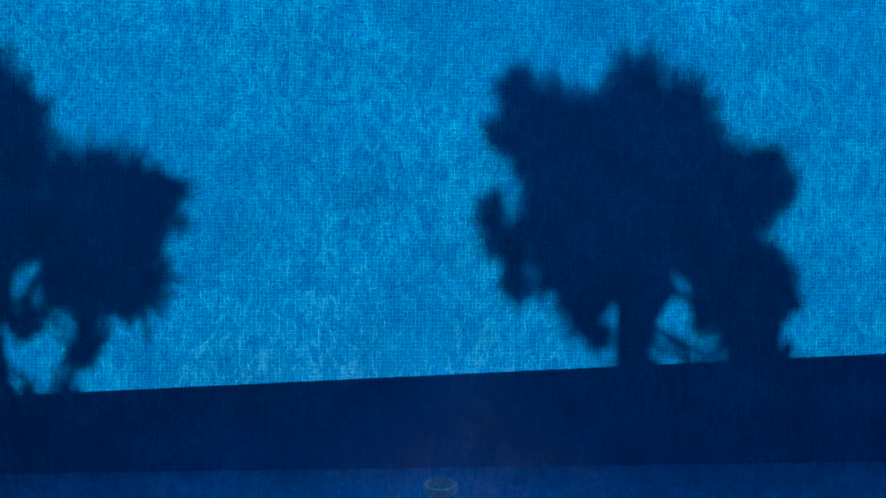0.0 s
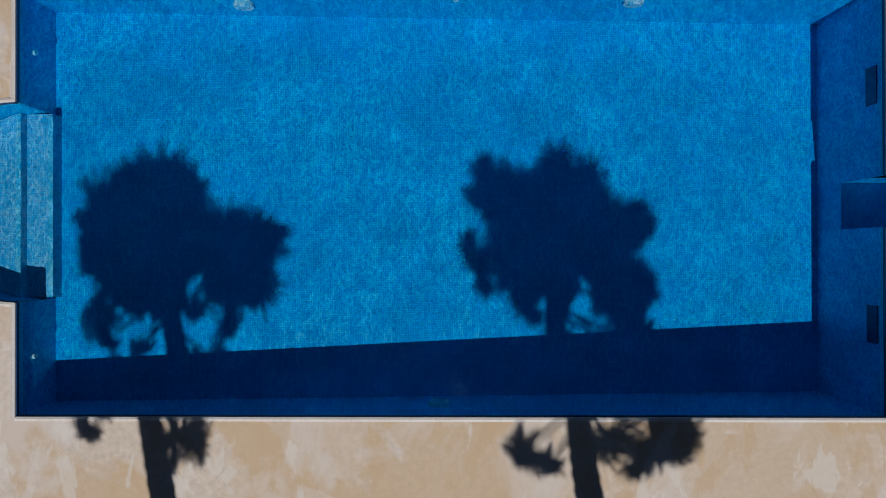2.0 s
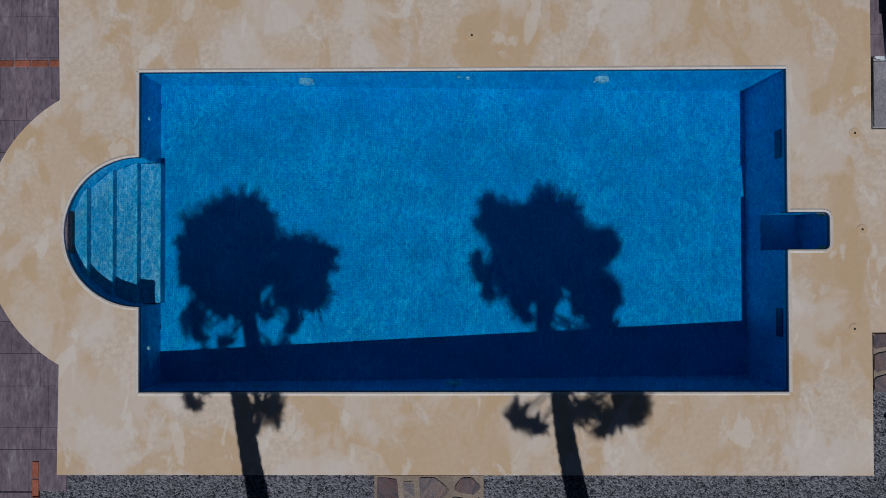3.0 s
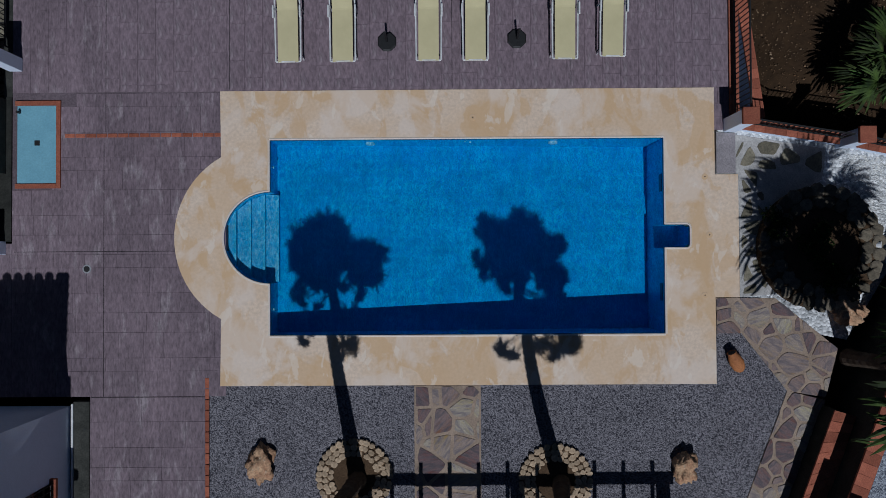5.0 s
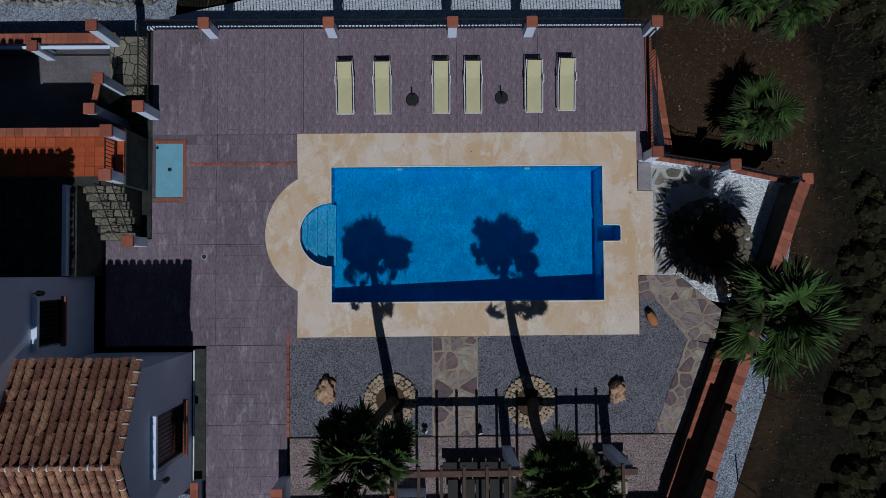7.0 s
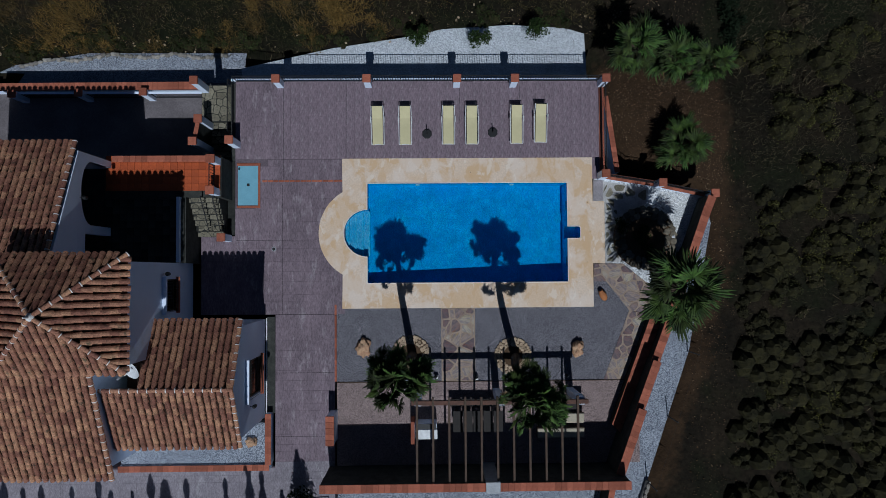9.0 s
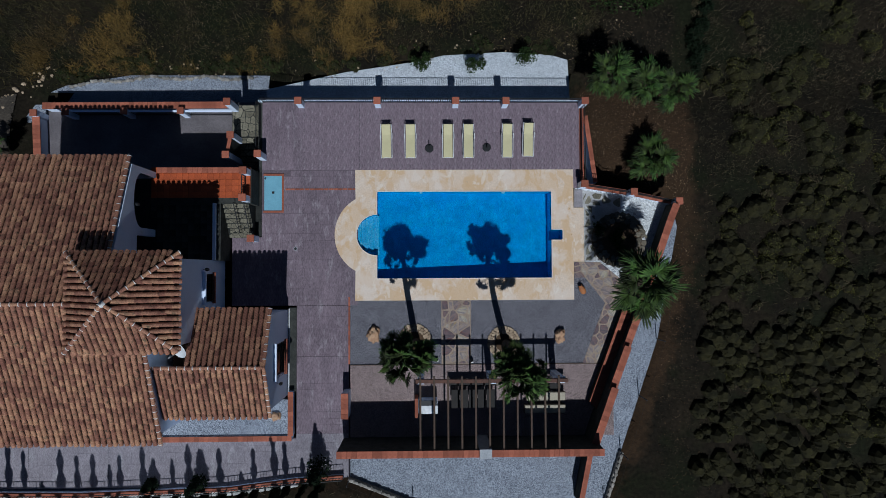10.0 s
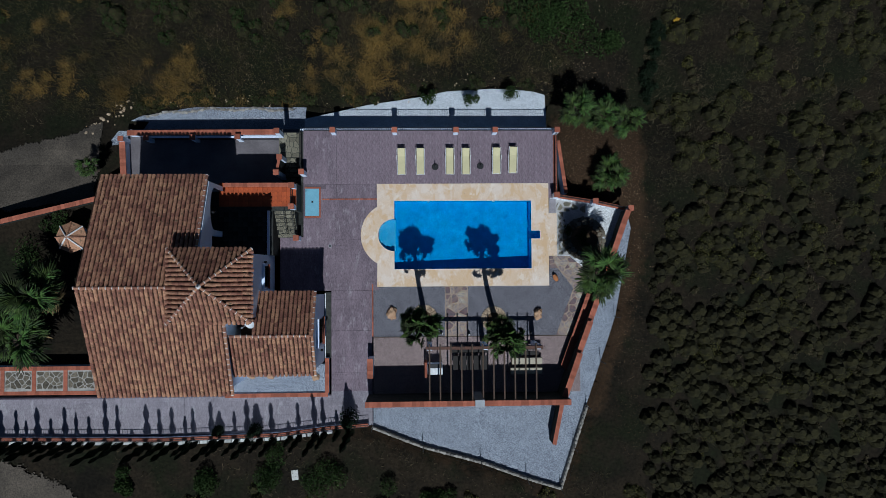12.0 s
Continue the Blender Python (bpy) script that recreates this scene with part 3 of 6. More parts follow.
for k in range(n):
    (x0, y0), (x1, y1) = pool_outline[k], pool_outline[(k + 1) % n]
    d = math.hypot(x1 - x0, y1 - y0)
    nx, ny = (y1 - y0) / d, -(x1 - x0) / d
    lines = [[bm.verts.new((px + nx * w, py + ny * w, z)) for px, py in ((x0, y0), (x1, y1))] for w, z in ((-0.006, 0.004), (-0.004, 0.018), (0.018, 0.024), (0.042, 0.0145), (0.045, 0.0))]
    for a, b in zip(lines, lines[1:]):
        bm.faces.new((a[0], a[1], b[1], b[0]))
part("coping_bead", bm, mat("pale_bead", (0.74, 0.66, 0.58), (0.66, 0.56, 0.47), 0.6, 3, 30, 0.1, fine=0.08), pool, "pale rounded lip of the deck at the water")


def pool_lamp(x, y, z):
    s = 1 if y > 0 else -1
    bm = rod((x, y, z), (x, y - s * 0.05, z), 0.11, 20)
    ring = part("lamp_ring", bm, M_WHITE, pool, "white round underwater lamp ring")
    part("lens", rod((x, y - s * 0.05, z), (x, y - s * 0.07, z), 0.08, 20, r2=0.065), M_LENS, ring)


pool_lamp(-2.25, PY, -0.42)
pool_lamp(2.05, PY, -0.42)
pool_lamp(-0.1, -PY, -0.5)
# solid blocks: the skimmers' inner shade is painted as their dark colour
for y in (1.22, -1.3):
    part("skimmer", box(PX - 0.014, PX + 0.1, y - 0.2, y + 0.2, -0.3, -0.13), M_RIM, pool, "skimmer block, dark like a shaded opening")
for x in (-0.02, 0.1):
    part("inlet", rod((x, PY, -0.25 - abs(x)), (x, PY - 0.03, -0.25 - abs(x)), 0.03, 10), M_WHITE, pool)
for y in (1.65, -1.65):
    part("inlet", rod((-PX, y, -0.28), (-PX + 0.03, y, -0.28), 0.03, 10), M_WHITE, pool)
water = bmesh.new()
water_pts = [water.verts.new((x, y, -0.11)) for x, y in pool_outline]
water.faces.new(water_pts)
structure("water", water, M_WATER, "clear rippled pool water with painted ripple light", "water")
# deck drains
for x, y in ((5.43, 1.33), (5.52, 0.0), (5.4, -1.37), (0.15, 2.72)):
    d = thing("deck_inlet", "small round white inlet cap set in the deck", "inlet cap", (x, y, 0.012), group="deck caps")
    part("cap", lathe([(0.075, 0), (0.075, 0.003), (0.06, 0.006)], 14), M_DECK, d)
    part("plug", lathe([(0.016, 0.006), (0.014, 0.01)], 8), M_DARK, d)

# ---- gravel garden and its beds ----
structure("gravel_bed", box(-5.88, 7.3, -6.64, -3.0, -0.3, -0.012), M_GREY_GRAVEL, "dark grey gravel garden south of the pool", "gravel")
structure("gravel_bed", box(5.645, 7.2, -3.0, -2.0, -0.3, -0.012), M_GREY_GRAVEL, "dark grey gravel garden beside the deck", "gravel")
structure("gravel_strip", box(-5.88, 7.6, -10.3, -6.64, -0.3, -0.006), M_PINK_GRAVEL, "pinkish gravel under the pergola", "gravel")
tagged(part("bed_edging", box(-5.88, 7.0, -6.665, -6.635, -0.1, 0.03), M_WOOD), "thin dark edging strip between two gravels", "edging", kind="structure")
path = thing("stone_path", "crazy-paved flagstone path set in sandy mortar", "stone path", kind="structure")
part("mortar_bed", box(-1.22, 0.29, -6.63, -3.385, -0.2, 0.004), M_MORTAR, path)
paving(path, [(-1.18, -6.6), (0.25, -6.6), (0.25, -3.41), (-1.18, -3.41)], 0.42, 0.004, M_FLAG, 5, gap=0.07, worn=0.2)
path_e = thing("stone_path", "crazy-paved flagstone path along the boundary wall", "stone path", kind="structure")
EASTP = [(6.04, -6.62), (6.95, -6.62), (8.1, -3.76), (7.24, -3.55)]
EASTP2 = [(6.24, -2.26), (7.24, -3.55), (8.1, -3.7), (8.4, -2.6), (7.0, -1.45), (6.0, -1.43)]
EASTP3 = [(5.66, -2.24), (6.24, -2.24), (6.1, -1.44), (5.66, -1.44)]
for P_, s_ in ((EASTP, 11), (EASTP2, 12), (EASTP3, 13)):
    part("mortar_bed", prism(P_, -0.2, 0.002 + 0.001 * s_ / 13), M_MORTAR, path_e)
    paving(path_e, P_, 0.38, 0.004, M_FLAG, s_, gap=0.065, worn=0.22)
path_n = thing("stone_path", "flagstones in pale grey mortar beside the fence", "stone path", kind="structure")
part("mortar_bed", prism([(5.68, 1.40), (6.21, 1.40), (6.2, -1.42), (6.95, -1.36), (6.75, 0.5), (8.1, 1.25), (8.2, 1.95), (5.7, 2.36)], -0.2, 0.006), mat("grey_mortar", (0.50, 0.48, 0.46), None, 0.9, 3, 40, 0.4), path_n)
part("paving_slab", box(5.69, 6.13, 1.41, 2.32, 0.0, 0.03, 0.006), mat("pale_slab", (0.30, 0.27, 0.28), (0.23, 0.21, 0.22), 0.8, 3, 30, 0.3), path_n, "plain pale grey slab")
paving(path_n, [(6.15, 1.55), (8.1, 1.4), (8.1, 1.9), (6.15, 2.25)], 0.42, 0.006, M_STEP, 21, gap=0.13, worn=0.28)
paving(path_n, [(6.25, -1.35), (6.8, -1.3), (6.75, 1.4), (6.25, 1.5)], 0.42, 0.006, M_STEP, 22, gap=0.13, worn=0.28)
structure("white_gravel_bed", prism([(6.2, -1.4), (7.6, -2.2), (8.6, -2.4), (10.9, 1.3), (10.7, 1.7), (5.7, 2.5), (6.2, 1.3)], -0.3, -0.01), M_MARBLE, "bed of white marble chippings", "gravel")


def pebbles(name, poly, count, size, z, material, label, seed):
    rng = random.Random(seed)
    xs, ys = [p[0] for p in poly], [p[1] for p in poly]
    vs, fs = [], []
    while count > 0:
        x, y = rng.uniform(min(xs), max(xs)), rng.uniform(min(ys), max(ys))
        if not inside((x, y), poly):
            continue
        count -= 1
        s, a = size * rng.uniform(0.6, 1.3), rng.uniform(0, 6.28)
        b = len(vs)
        for k in range(5):
            r = s * rng.uniform(0.8, 1.15)
            vs.append((x + r * math.cos(a + k * 1.257), y + r * 0.75 * math.sin(a + k * 1.257), z - 0.01))
        vs.append((x, y, z + s * rng.uniform(0.5, 0.9)))
        fs += [(b + k, b + (k + 1) % 5, b + 5) for k in range(5)]
    me = bpy.data.meshes.new(name)
    me.from_pydata(vs, [], fs)
    me.materials.append(material)
    tagged(new(name, me), label, "gravel", kind="stuff")


pebbles("white_pebbles", [(8.3, 1.9), (10.6, 1.6), (9.0, -1.7), (8.9, -2.1), (9.2, 0.0), (8.9, 1.0)], 2600, 0.035, -0.01, M_PEBBLE, "loose white marble pebbles", 4)

# white gravel terraces outside the walls
structure("south_gravel", prism([(-6.0, -12.6), (-2.7, -13.9), (1.1, -14.9), (4.1, -16.0), (6.35, -16.7), (8.15, -11.4), (10.2, -5.5), (11.35, 0.4), (11.1, 1.6), (6.0, -9.0), (-6.0, -10.0)], -1.6, -0.75), M_WHITE_GRAVEL, "pale grey gravel terrace outside the wall", "gravel")
structure("north_gravel", prism([(-10.68, 6.6), (6.0, 6.6), (5.86, 9.77), (4.9, 10.05), (2.24, 10.2), (-1.0, 10.0), (-2.67, 9.63), (-6.43, 9.05), (-10.68, 8.1)], -2.9, -1.9), M_PALE_GRAVEL, "pale grey gravel strip under the fence", "gravel")

# ---- stamped concrete patio ----
PATIO = [(-10.4, 6.0, 3.36, 6.9), (-10.4, -5.5, -3.6, 3.36), (-11.9, -10.4, -3.6, -0.1), (-8.6, -5.96, -12.3, -3.6), (-31.0, -8.6, -12.7, -10.3), (5.4, 6.0, 2.4, 3.36)]
for x0, x1, y0, y1 in PATIO:
    structure("patio", box(x0, x1, y0, y1, -1.5, -0.008), M_PATIO_BASE, "stamped purple-grey concrete patio", "patio")

# long saw-cut joints
M_JOINT = mat("joint", (0.035, 0.03, 0.034), None, 0.9, 3, 40, 0.2)
for x0, x1, y0, y1 in ((-8.26, -8.248, 2.45, 6.78), (-5.42, -5.408, 3.4, 6.78), (-0.32, -0.308, 3.4, 6.78), (2.4, 2.412, 3.4, 6.78), (-10.35, -6.66, -0.3, -0.288), (-8.58, -5.98, -3.62, -3.608),
                       (-8.58, -5.98, -6.2, -6.188), (-8.58, -5.98, -9.0, -8.988), (-8.3, -8.288, -3.6, 2.2), (-14.0, -13.988, -12.6, -10.4), (-18.0, -17.988, -12.6, -10.4), (-22.0, -21.988, -12.6, -10.4)):
    structure("expansion_joint", box(x0, x1, y0, y1, -0.02, 0.003), M_JOINT, "dark saw-cut joint in the patio", "joint")

# brick line across the patio and bed edging
edging = thing("brick_line", "row of red bricks laid flush in the patio", "brick edging", kind="structure")
me_brick = finish("brick", box(-0.115, 0.115, -0.045, 0.045, -0.05, 0.0, 0.006), M_BRICK)
x = -9.2
while x < -5.7:
    ob = part("brick", me_brick, None, edging)
    ob.matrix_basis = pose(x + 0.12, 2.365, 0.008)
    x += 0.245
edging2 = thing("brick_edging", "row of red bricks edging the gravel bed", "brick edging", kind="structure")
y = -3.3
while y > -6.6:
    ob = part("brick", me_brick, None, edging2)
    ob.matrix_basis = pose(-5.93, y, 0.012, 0, 0, 90)
    y -= 0.245
# shower tray
tray = thing("shower_tray", "pale blue outdoor shower tray framed with brick", "shower tray", (-9.82, 2.2, 0))
part("basin", box(-0.46, 0.44, -0.93, 0.86, -0.02, 0.015, 0.006), M_TRAY, tray)
for a in (box(0.44, 0.54, -1.04, 0.97, -0.02, 0.035, 0.006), box(-0.5, 0.44, -1.04, -0.93, -0.02, 0.035, 0.006), box(-0.5, 0.44, 0.86, 0.97, -0.02, 0.035, 0.006)):
    part("curb", a, M_BRICK, tray, "terracotta brick curb")
part("drain_grate", box(-0.06, 0.06, -0.06, 0.06, 0.015, 0.019), M_DARK, tray, "square metal drain")
part("tap", rod((-0.4, 0.7, 0.015), (-0.4, 0.7, 0.12), 0.03, 8), M_DARK, tray)
drain = thing("floor_drain", "round grey drain cover set in the patio", "drain cover", (-8.68, -0.69, 0.0))
part("ring", lathe([(0.10, 0), (0.10, 0.006), (0.08, 0.008)], 18), M_GREY, drain)
part("grid", lathe([(0.07, 0.008), (0.06, 0.011)], 14), M_DARK, drain)


# ---- boundary: pillars, railings, walls ----
def pillar(x, y, z0, h, rz=0.0, w=0.30, cap=0.36, group="fence pillars", lamp=False):
    p = thing("fence_pillar", "white rendered pillar with a brick cap", "pillar", (x, y, z0), rz, group)
    part("shaft", box(-w / 2, w / 2, -w / 2, w / 2, 0, h - 0.1, 0.008), M_WALL, p)
    part("cap", box(-cap / 2, cap / 2, -cap / 2, cap / 2, h - 0.1, h - 0.01, 0.014), M_BRICK, p, "red brick cap")
    if lamp:
        part("lamp", lathe([(0.07, h + 0.02), (0.09, h + 0.06), (0.05, h + 0.13)], 10), M_DARK, p, "small dark lamp on the cap")
    return p


me_bar = {}


def railing(x0, y0, x1, y1, z, h=0.85, gap=0.115, z1=None, name="railing"):
    """Black metal railing between two points; z is its foot."""
    z1 = z if z1 is None else z1
    L = math.hypot(x1 - x0, y1 - y0)
    r = thing(name, "black metal railing with upright bars", "railing", (x0, y0, z), math.degrees(math.atan2(y1 - y0, x1 - x0)), "railings")
    dz = z1 - z
    for zz in (h, 0.12):
        part("rail", rod((0, 0, zz), (L, 0, zz + dz), 0.022, 6), M_DARK, r)
    for xx, zz in ((0.012, 0), (L - 0.012, dz)):
        part("end_post", box(xx - 0.015, xx + 0.015, -0.015, 0.015, zz - 0.13, zz + h), M_DARK, r)
    key = round(h, 2)
    if key not in me_bar:
        me_bar[key] = finish("bar", rod((0, 0, 0.12), (0, 0, key), 0.012, 5), M_DARK)
    k = max(2, int(L / gap))
    for i in range(1, k):
        b = part("bar", me_bar[key], None, r)
        b.location = (L * i / k, 0, dz * i / k)
    return r


def brick_capped_wall(name, pts, z0, z1, thick, label, face=None, capw=None, brick=0.24, parts=True):
    """A wall along a line of points, capped with bricks laid across."""
    w = thing(name, label, "wall", kind="structure")
    capw = capw or thick + 0.06
    me_cap = finish("cap_brick", box(-brick / 2 + 0.002, brick / 2 - 0.002, -capw / 2, capw / 2, 0, 0.05, 0.003), M_BRICK)
    for (ax, ay), (bx, by) in zip(pts, pts[1:]):
        L, a = math.hypot(bx - ax, by - ay), math.degrees(math.atan2(by - ay, bx - ax))
        o = part("wall_body", box(0, L, -thick / 2, thick / 2, z0, z1 - 0.05), face or M_WALL, w)
        o.matrix_basis = pose(ax, ay, 0, 0, 0, a)
        k = max(1, round(L / brick))
        for i in range(k):
            c = part("cap_brick", me_cap, None, w)
            c.matrix_basis = pose(ax, ay, 0, 0, 0, a) @ pose(L * (i + 0.5) / k, 0, z1 - 0.05)
            c.scale.x = L / k / brick
    return w


# north fence on the edge of the patio
structure("retaining_wall_north", box(-10.6, 6.05, 6.9, 7.0, -2.4, 0.02), M_WALL, "white retaining wall below the patio fence", "wall")
NF = [-8.38, -4.42, -0.46, 2.08, 6.1]
for x in NF:
    pillar(x, 6.72, 0.0, 1.02)
for a, b in zip([-10.5] + NF, NF):
    railing(a + 0.17, 6.86, b - 0.17, 6.86, 0.0)
# east fence of the patio
pillar(6.02, 2.5, 0.0, 1.05)
railing(6.1, 6.55, 6.1, 2.7, 0.0)
brick_capped_wall("retaining_wall_east", [(6.12, 6.85), (6.12, 2.45)], -1.6, 0.04, 0.18, "retaining wall under the east railing, capped with brick", M_WALL, 0.22)
brick_capped_wall("planter_wall", [(6.45, 6.3), (6.95, 2.75)], -1.7, -0.45, 0.18, "low brick-capped planter wall")
# north-east fence over the white gravel
pillar(8.55, 2.1, 0.0, 0.95)
pillar(10.85, 1.62, 0.0, 0.95)
for a, b in (((6.2, 2.48), (8.36, 2.13)), ((8.74, 2.06), (10.66, 1.65))):
    brick_capped_wall("low_wall", [a, b], -1.5, 0.3, 0.2, "low brick-capped wall under the railing")
    railing(*a, *b, 0.28, 0.5)
# east boundary wall
for pts_, top_ in (([(10.6, 1.45), (10.33, 0.8), (8.56, -4.13), (7.93, -5.76)], 1.2), ([(7.95, -5.62), (7.14, -7.74)], 1.5), ([(7.19, -7.58), (6.2, -10.3)], 1.8)):
    brick_capped_wall("boundary_wall", pts_, -1.5, top_, 0.24, "stepped brick-capped boundary wall of the garden", M_CLAD, 0.36)
bench = thing("planter_bench", "low dark stone bench topped with brick along the wall", "bench wall", kind="structure")
BENCH = [(6.26, -8.5), (7.04, -6.44), (8.02, -3.86), (8.45, -4.0), (7.75, -6.0), (6.62, -8.9)]
part("bench_body", prism(BENCH[::-1], -0.3, 0.49), M_CLAD, bench)
rng = random.Random(6)
for (ax, ay), (bx, by), (cx, cy), (dx, dy) in ((BENCH[0], BENCH[1], BENCH[4], BENCH[5]), (BENCH[1], BENCH[2], BENCH[3], BENCH[4])):
    k = int(math.hypot(bx - ax, by - ay) / 0.25)
    for i in range(k):
        u, v = (i + 0.02) / k, (i + 0.98) / k
        q = [(ax + (bx - ax) * u - 0.03, ay + (by - ay) * u), (dx + (cx - dx) * u, dy + (cy - dy) * u), (dx + (cx - dx) * v, dy + (cy - dy) * v), (ax + (bx - ax) * v - 0.03, ay + (by - ay) * v)]
        part("cap_brick", prism(q, 0.49, 0.53 + rng.uniform(-0.002, 0.002)), M_BRICK, bench)
brick_capped_wall("garden_wall", [(6.35, -10.7), (5.75, -13.6)], -1.5, 0.5, 0.18, "brick-capped spur wall", M_CLAD, 0.26)
# tall wall behind the pergola
brick_capped_wall("pergola_wall", [(-6.2, -10.45), (6.4, -10.45)], -1.5, 2.6, 0.26, "tall dark stone wall capped with brick", M_CLAD, 0.34)
structure("chimney_block", box(0.5, 1.08, -10.68, -10.22, 0, 2.68, 0.01), M_GREY, "grey concrete chimney slab on the wall", "chimney")
brick_capped_wall("side_wall", [(-6.0, -7.85), (-6.0, -9.1)], -0.2, 1.25, 0.3, "short brick-capped side wall", M_WALL, 0.36)


# ---- house ----
def tile_shape(r, length, n=5, taper=0.74, thick=0.012):
    """A half-round clay tile along y, from its lower to its upper end."""
    vs, fs = [], []
    for y, k in ((0.0, 1.0), (length, taper)):
        for i in range(n + 1):
            a = math.pi * i / n
            vs.append((r * k * math.cos(a), y, r * k * math.sin(a)))
    fs = [(i, i + 1, n + 2 + i, n + 1 + i) for i in range(n)]
    fs.append(tuple(range(n, -1, -1)))
    return vs, fs


TILE_V, TILE_F = tile_shape(0.106, 0.35)
me_tile = bpy.data.meshes.new("roof_tile")
me_tile.from_pydata(TILE_V, [], TILE_F)
me_tile.materials.append(M_ROOF)
RIDGE_V, RIDGE_F = tile_shape(0.088, 0.40, 6)
ROW, COL = 0.275, 0.246


def roof_slope(parent, corners, single=False, seed=1):
    """A tiled slope over a planar polygon; its first edge is the eave, left to right seen from outside."""
    rng = random.Random(seed)
    P = [Vector(c) for c in corners]
    ux = (P[1] - P[0]).normalized()
    nz_ = ux.cross(P[-1] - P[0]).normalized()
    uy = nz_.cross(ux)
    flat = [((p - P[0]).dot(ux), (p - P[0]).dot(uy)) for p in P]
    bm = bmesh.new()
    hi = [bm.verts.new(p) for p in P]
    lo = [bm.verts.new(p - nz_ * 0.12) for p in P]
    bm.faces.new(hi)
    bm.faces.new(lo[::-1])
    for i in range(len(P)):
        j = (i + 1) % len(P)
        bm.faces.new((lo[i], lo[j], hi[j], hi[i]))
    part("roof_deck", bm, M_ROOF_BASE, parent)
    frame_m = Matrix((ux, uy, nz_)).transposed().to_4x4()
    frame_m.translation = P[0]
    xs, ys = [p[0] for p in flat], [p[1] for p in flat]
    verts, faces = [], []
    c = min(xs) + COL / 2
    while c < max(xs):
        row = 0
        y = -0.06
        while y < max(ys):
            if inside((c, y + 0.2), flat):
                m = frame_m @ pose(c + rng.uniform(-0.012, 0.012), y + rng.uniform(-0.02, 0.02), 0.012, 7.5 + rng.uniform(-1.6, 1.6), 0, rng.uniform(-3.5, 3.5))
                if single:
                    o = part("roof_tile", me_tile, None, parent)
                    o.matrix_basis = m
                else:
                    b = len(verts)
                    verts += [m @ Vector(v) for v in TILE_V]
                    faces += [tuple(i + b for i in f) for f in TILE_F]
            y += ROW
        c += COL
    if verts:
        me = bpy.data.meshes.new("roof_tiles")
        me.from_pydata(verts, [], faces)
        me.materials.append(M_ROOF_REST)
        part("roof_tiles", me, None, parent)["kind"] = "stuff"


def ridge(parent, a, b, mortar=True):
    """Half-round ridge tiles from a up to b, bedded in lime mortar."""
    a, b = Vector(a), Vector(b)
    d = b - a
    L = d.length
    q = d.to_track_quat("Y", "Z").to_matrix().to_4x4()
    n = max(1, round(L / 0.34))
    me = bpy.data.meshes.new("ridge_tile")
    me.from_pydata(RIDGE_V, [], RIDGE_F)
    me.materials.append(M_ROOF)
    bm_m = bmesh.new()
    for i in range(n):
        m = Matrix.Translation(a + d * (i / n)) @ q
        o = part("ridge_tile", me, None, parent)
        o.matrix_basis = m @ pose(0, 0, 0.03, 2.5)
        if mortar:
            for k in range(6):
                a0, a1 = math.pi * k / 6, math.pi * (k + 1) / 6
                q4 = [bm_m.verts.new(m @ Vector((r_ * math.cos(t), y_, r_ * math.sin(t) + 0.03))) for r_, y_, t in ((0.099, -0.018, a0), (0.099, -0.018, a1), (0.096, 0.018, a1), (0.096, 0.018, a0))]
                bm_m.faces.new(q4)
    if mortar:
        part("mortar", bm_m, M_LIME, parent, "pale lime mortar between the ridge tiles")["kind"] = "stuff"


house = thing("house", "white rendered villa with clay tile roofs", "house")


def wall(name, ax, ay, bx, by, z0, z1, t=0.28, openings=(), holes=(), material=None):
    """A wall from a to b (its outer face on the right hand) with rectangular openings (s0, s1, z0, z1) through it."""
    L, a = math.hypot(bx - ax, by - ay), math.degrees(math.atan2(by - ay, bx - ax))
    e = 0.004 if abs(by - ay) < 1e-6 else 0.0
    bm = slab([(e, z0), (L - e, z0), (L - e, z1), (e, z1)], [[(p, q), (r, q), (r, w), (p, w)] for p, r, q, w in openings] + list(holes), 0, t)
    for v in bm.verts:
        v.co = Vector((v.co.x, t - v.co.z, v.co.y))
    bmesh.ops.recalc_face_normals(bm, faces=bm.faces[:])
    o = part(name, bm, material or M_WALL, house)
    o.matrix_basis = pose(ax, ay, 0, 0, 0, a)
    return o


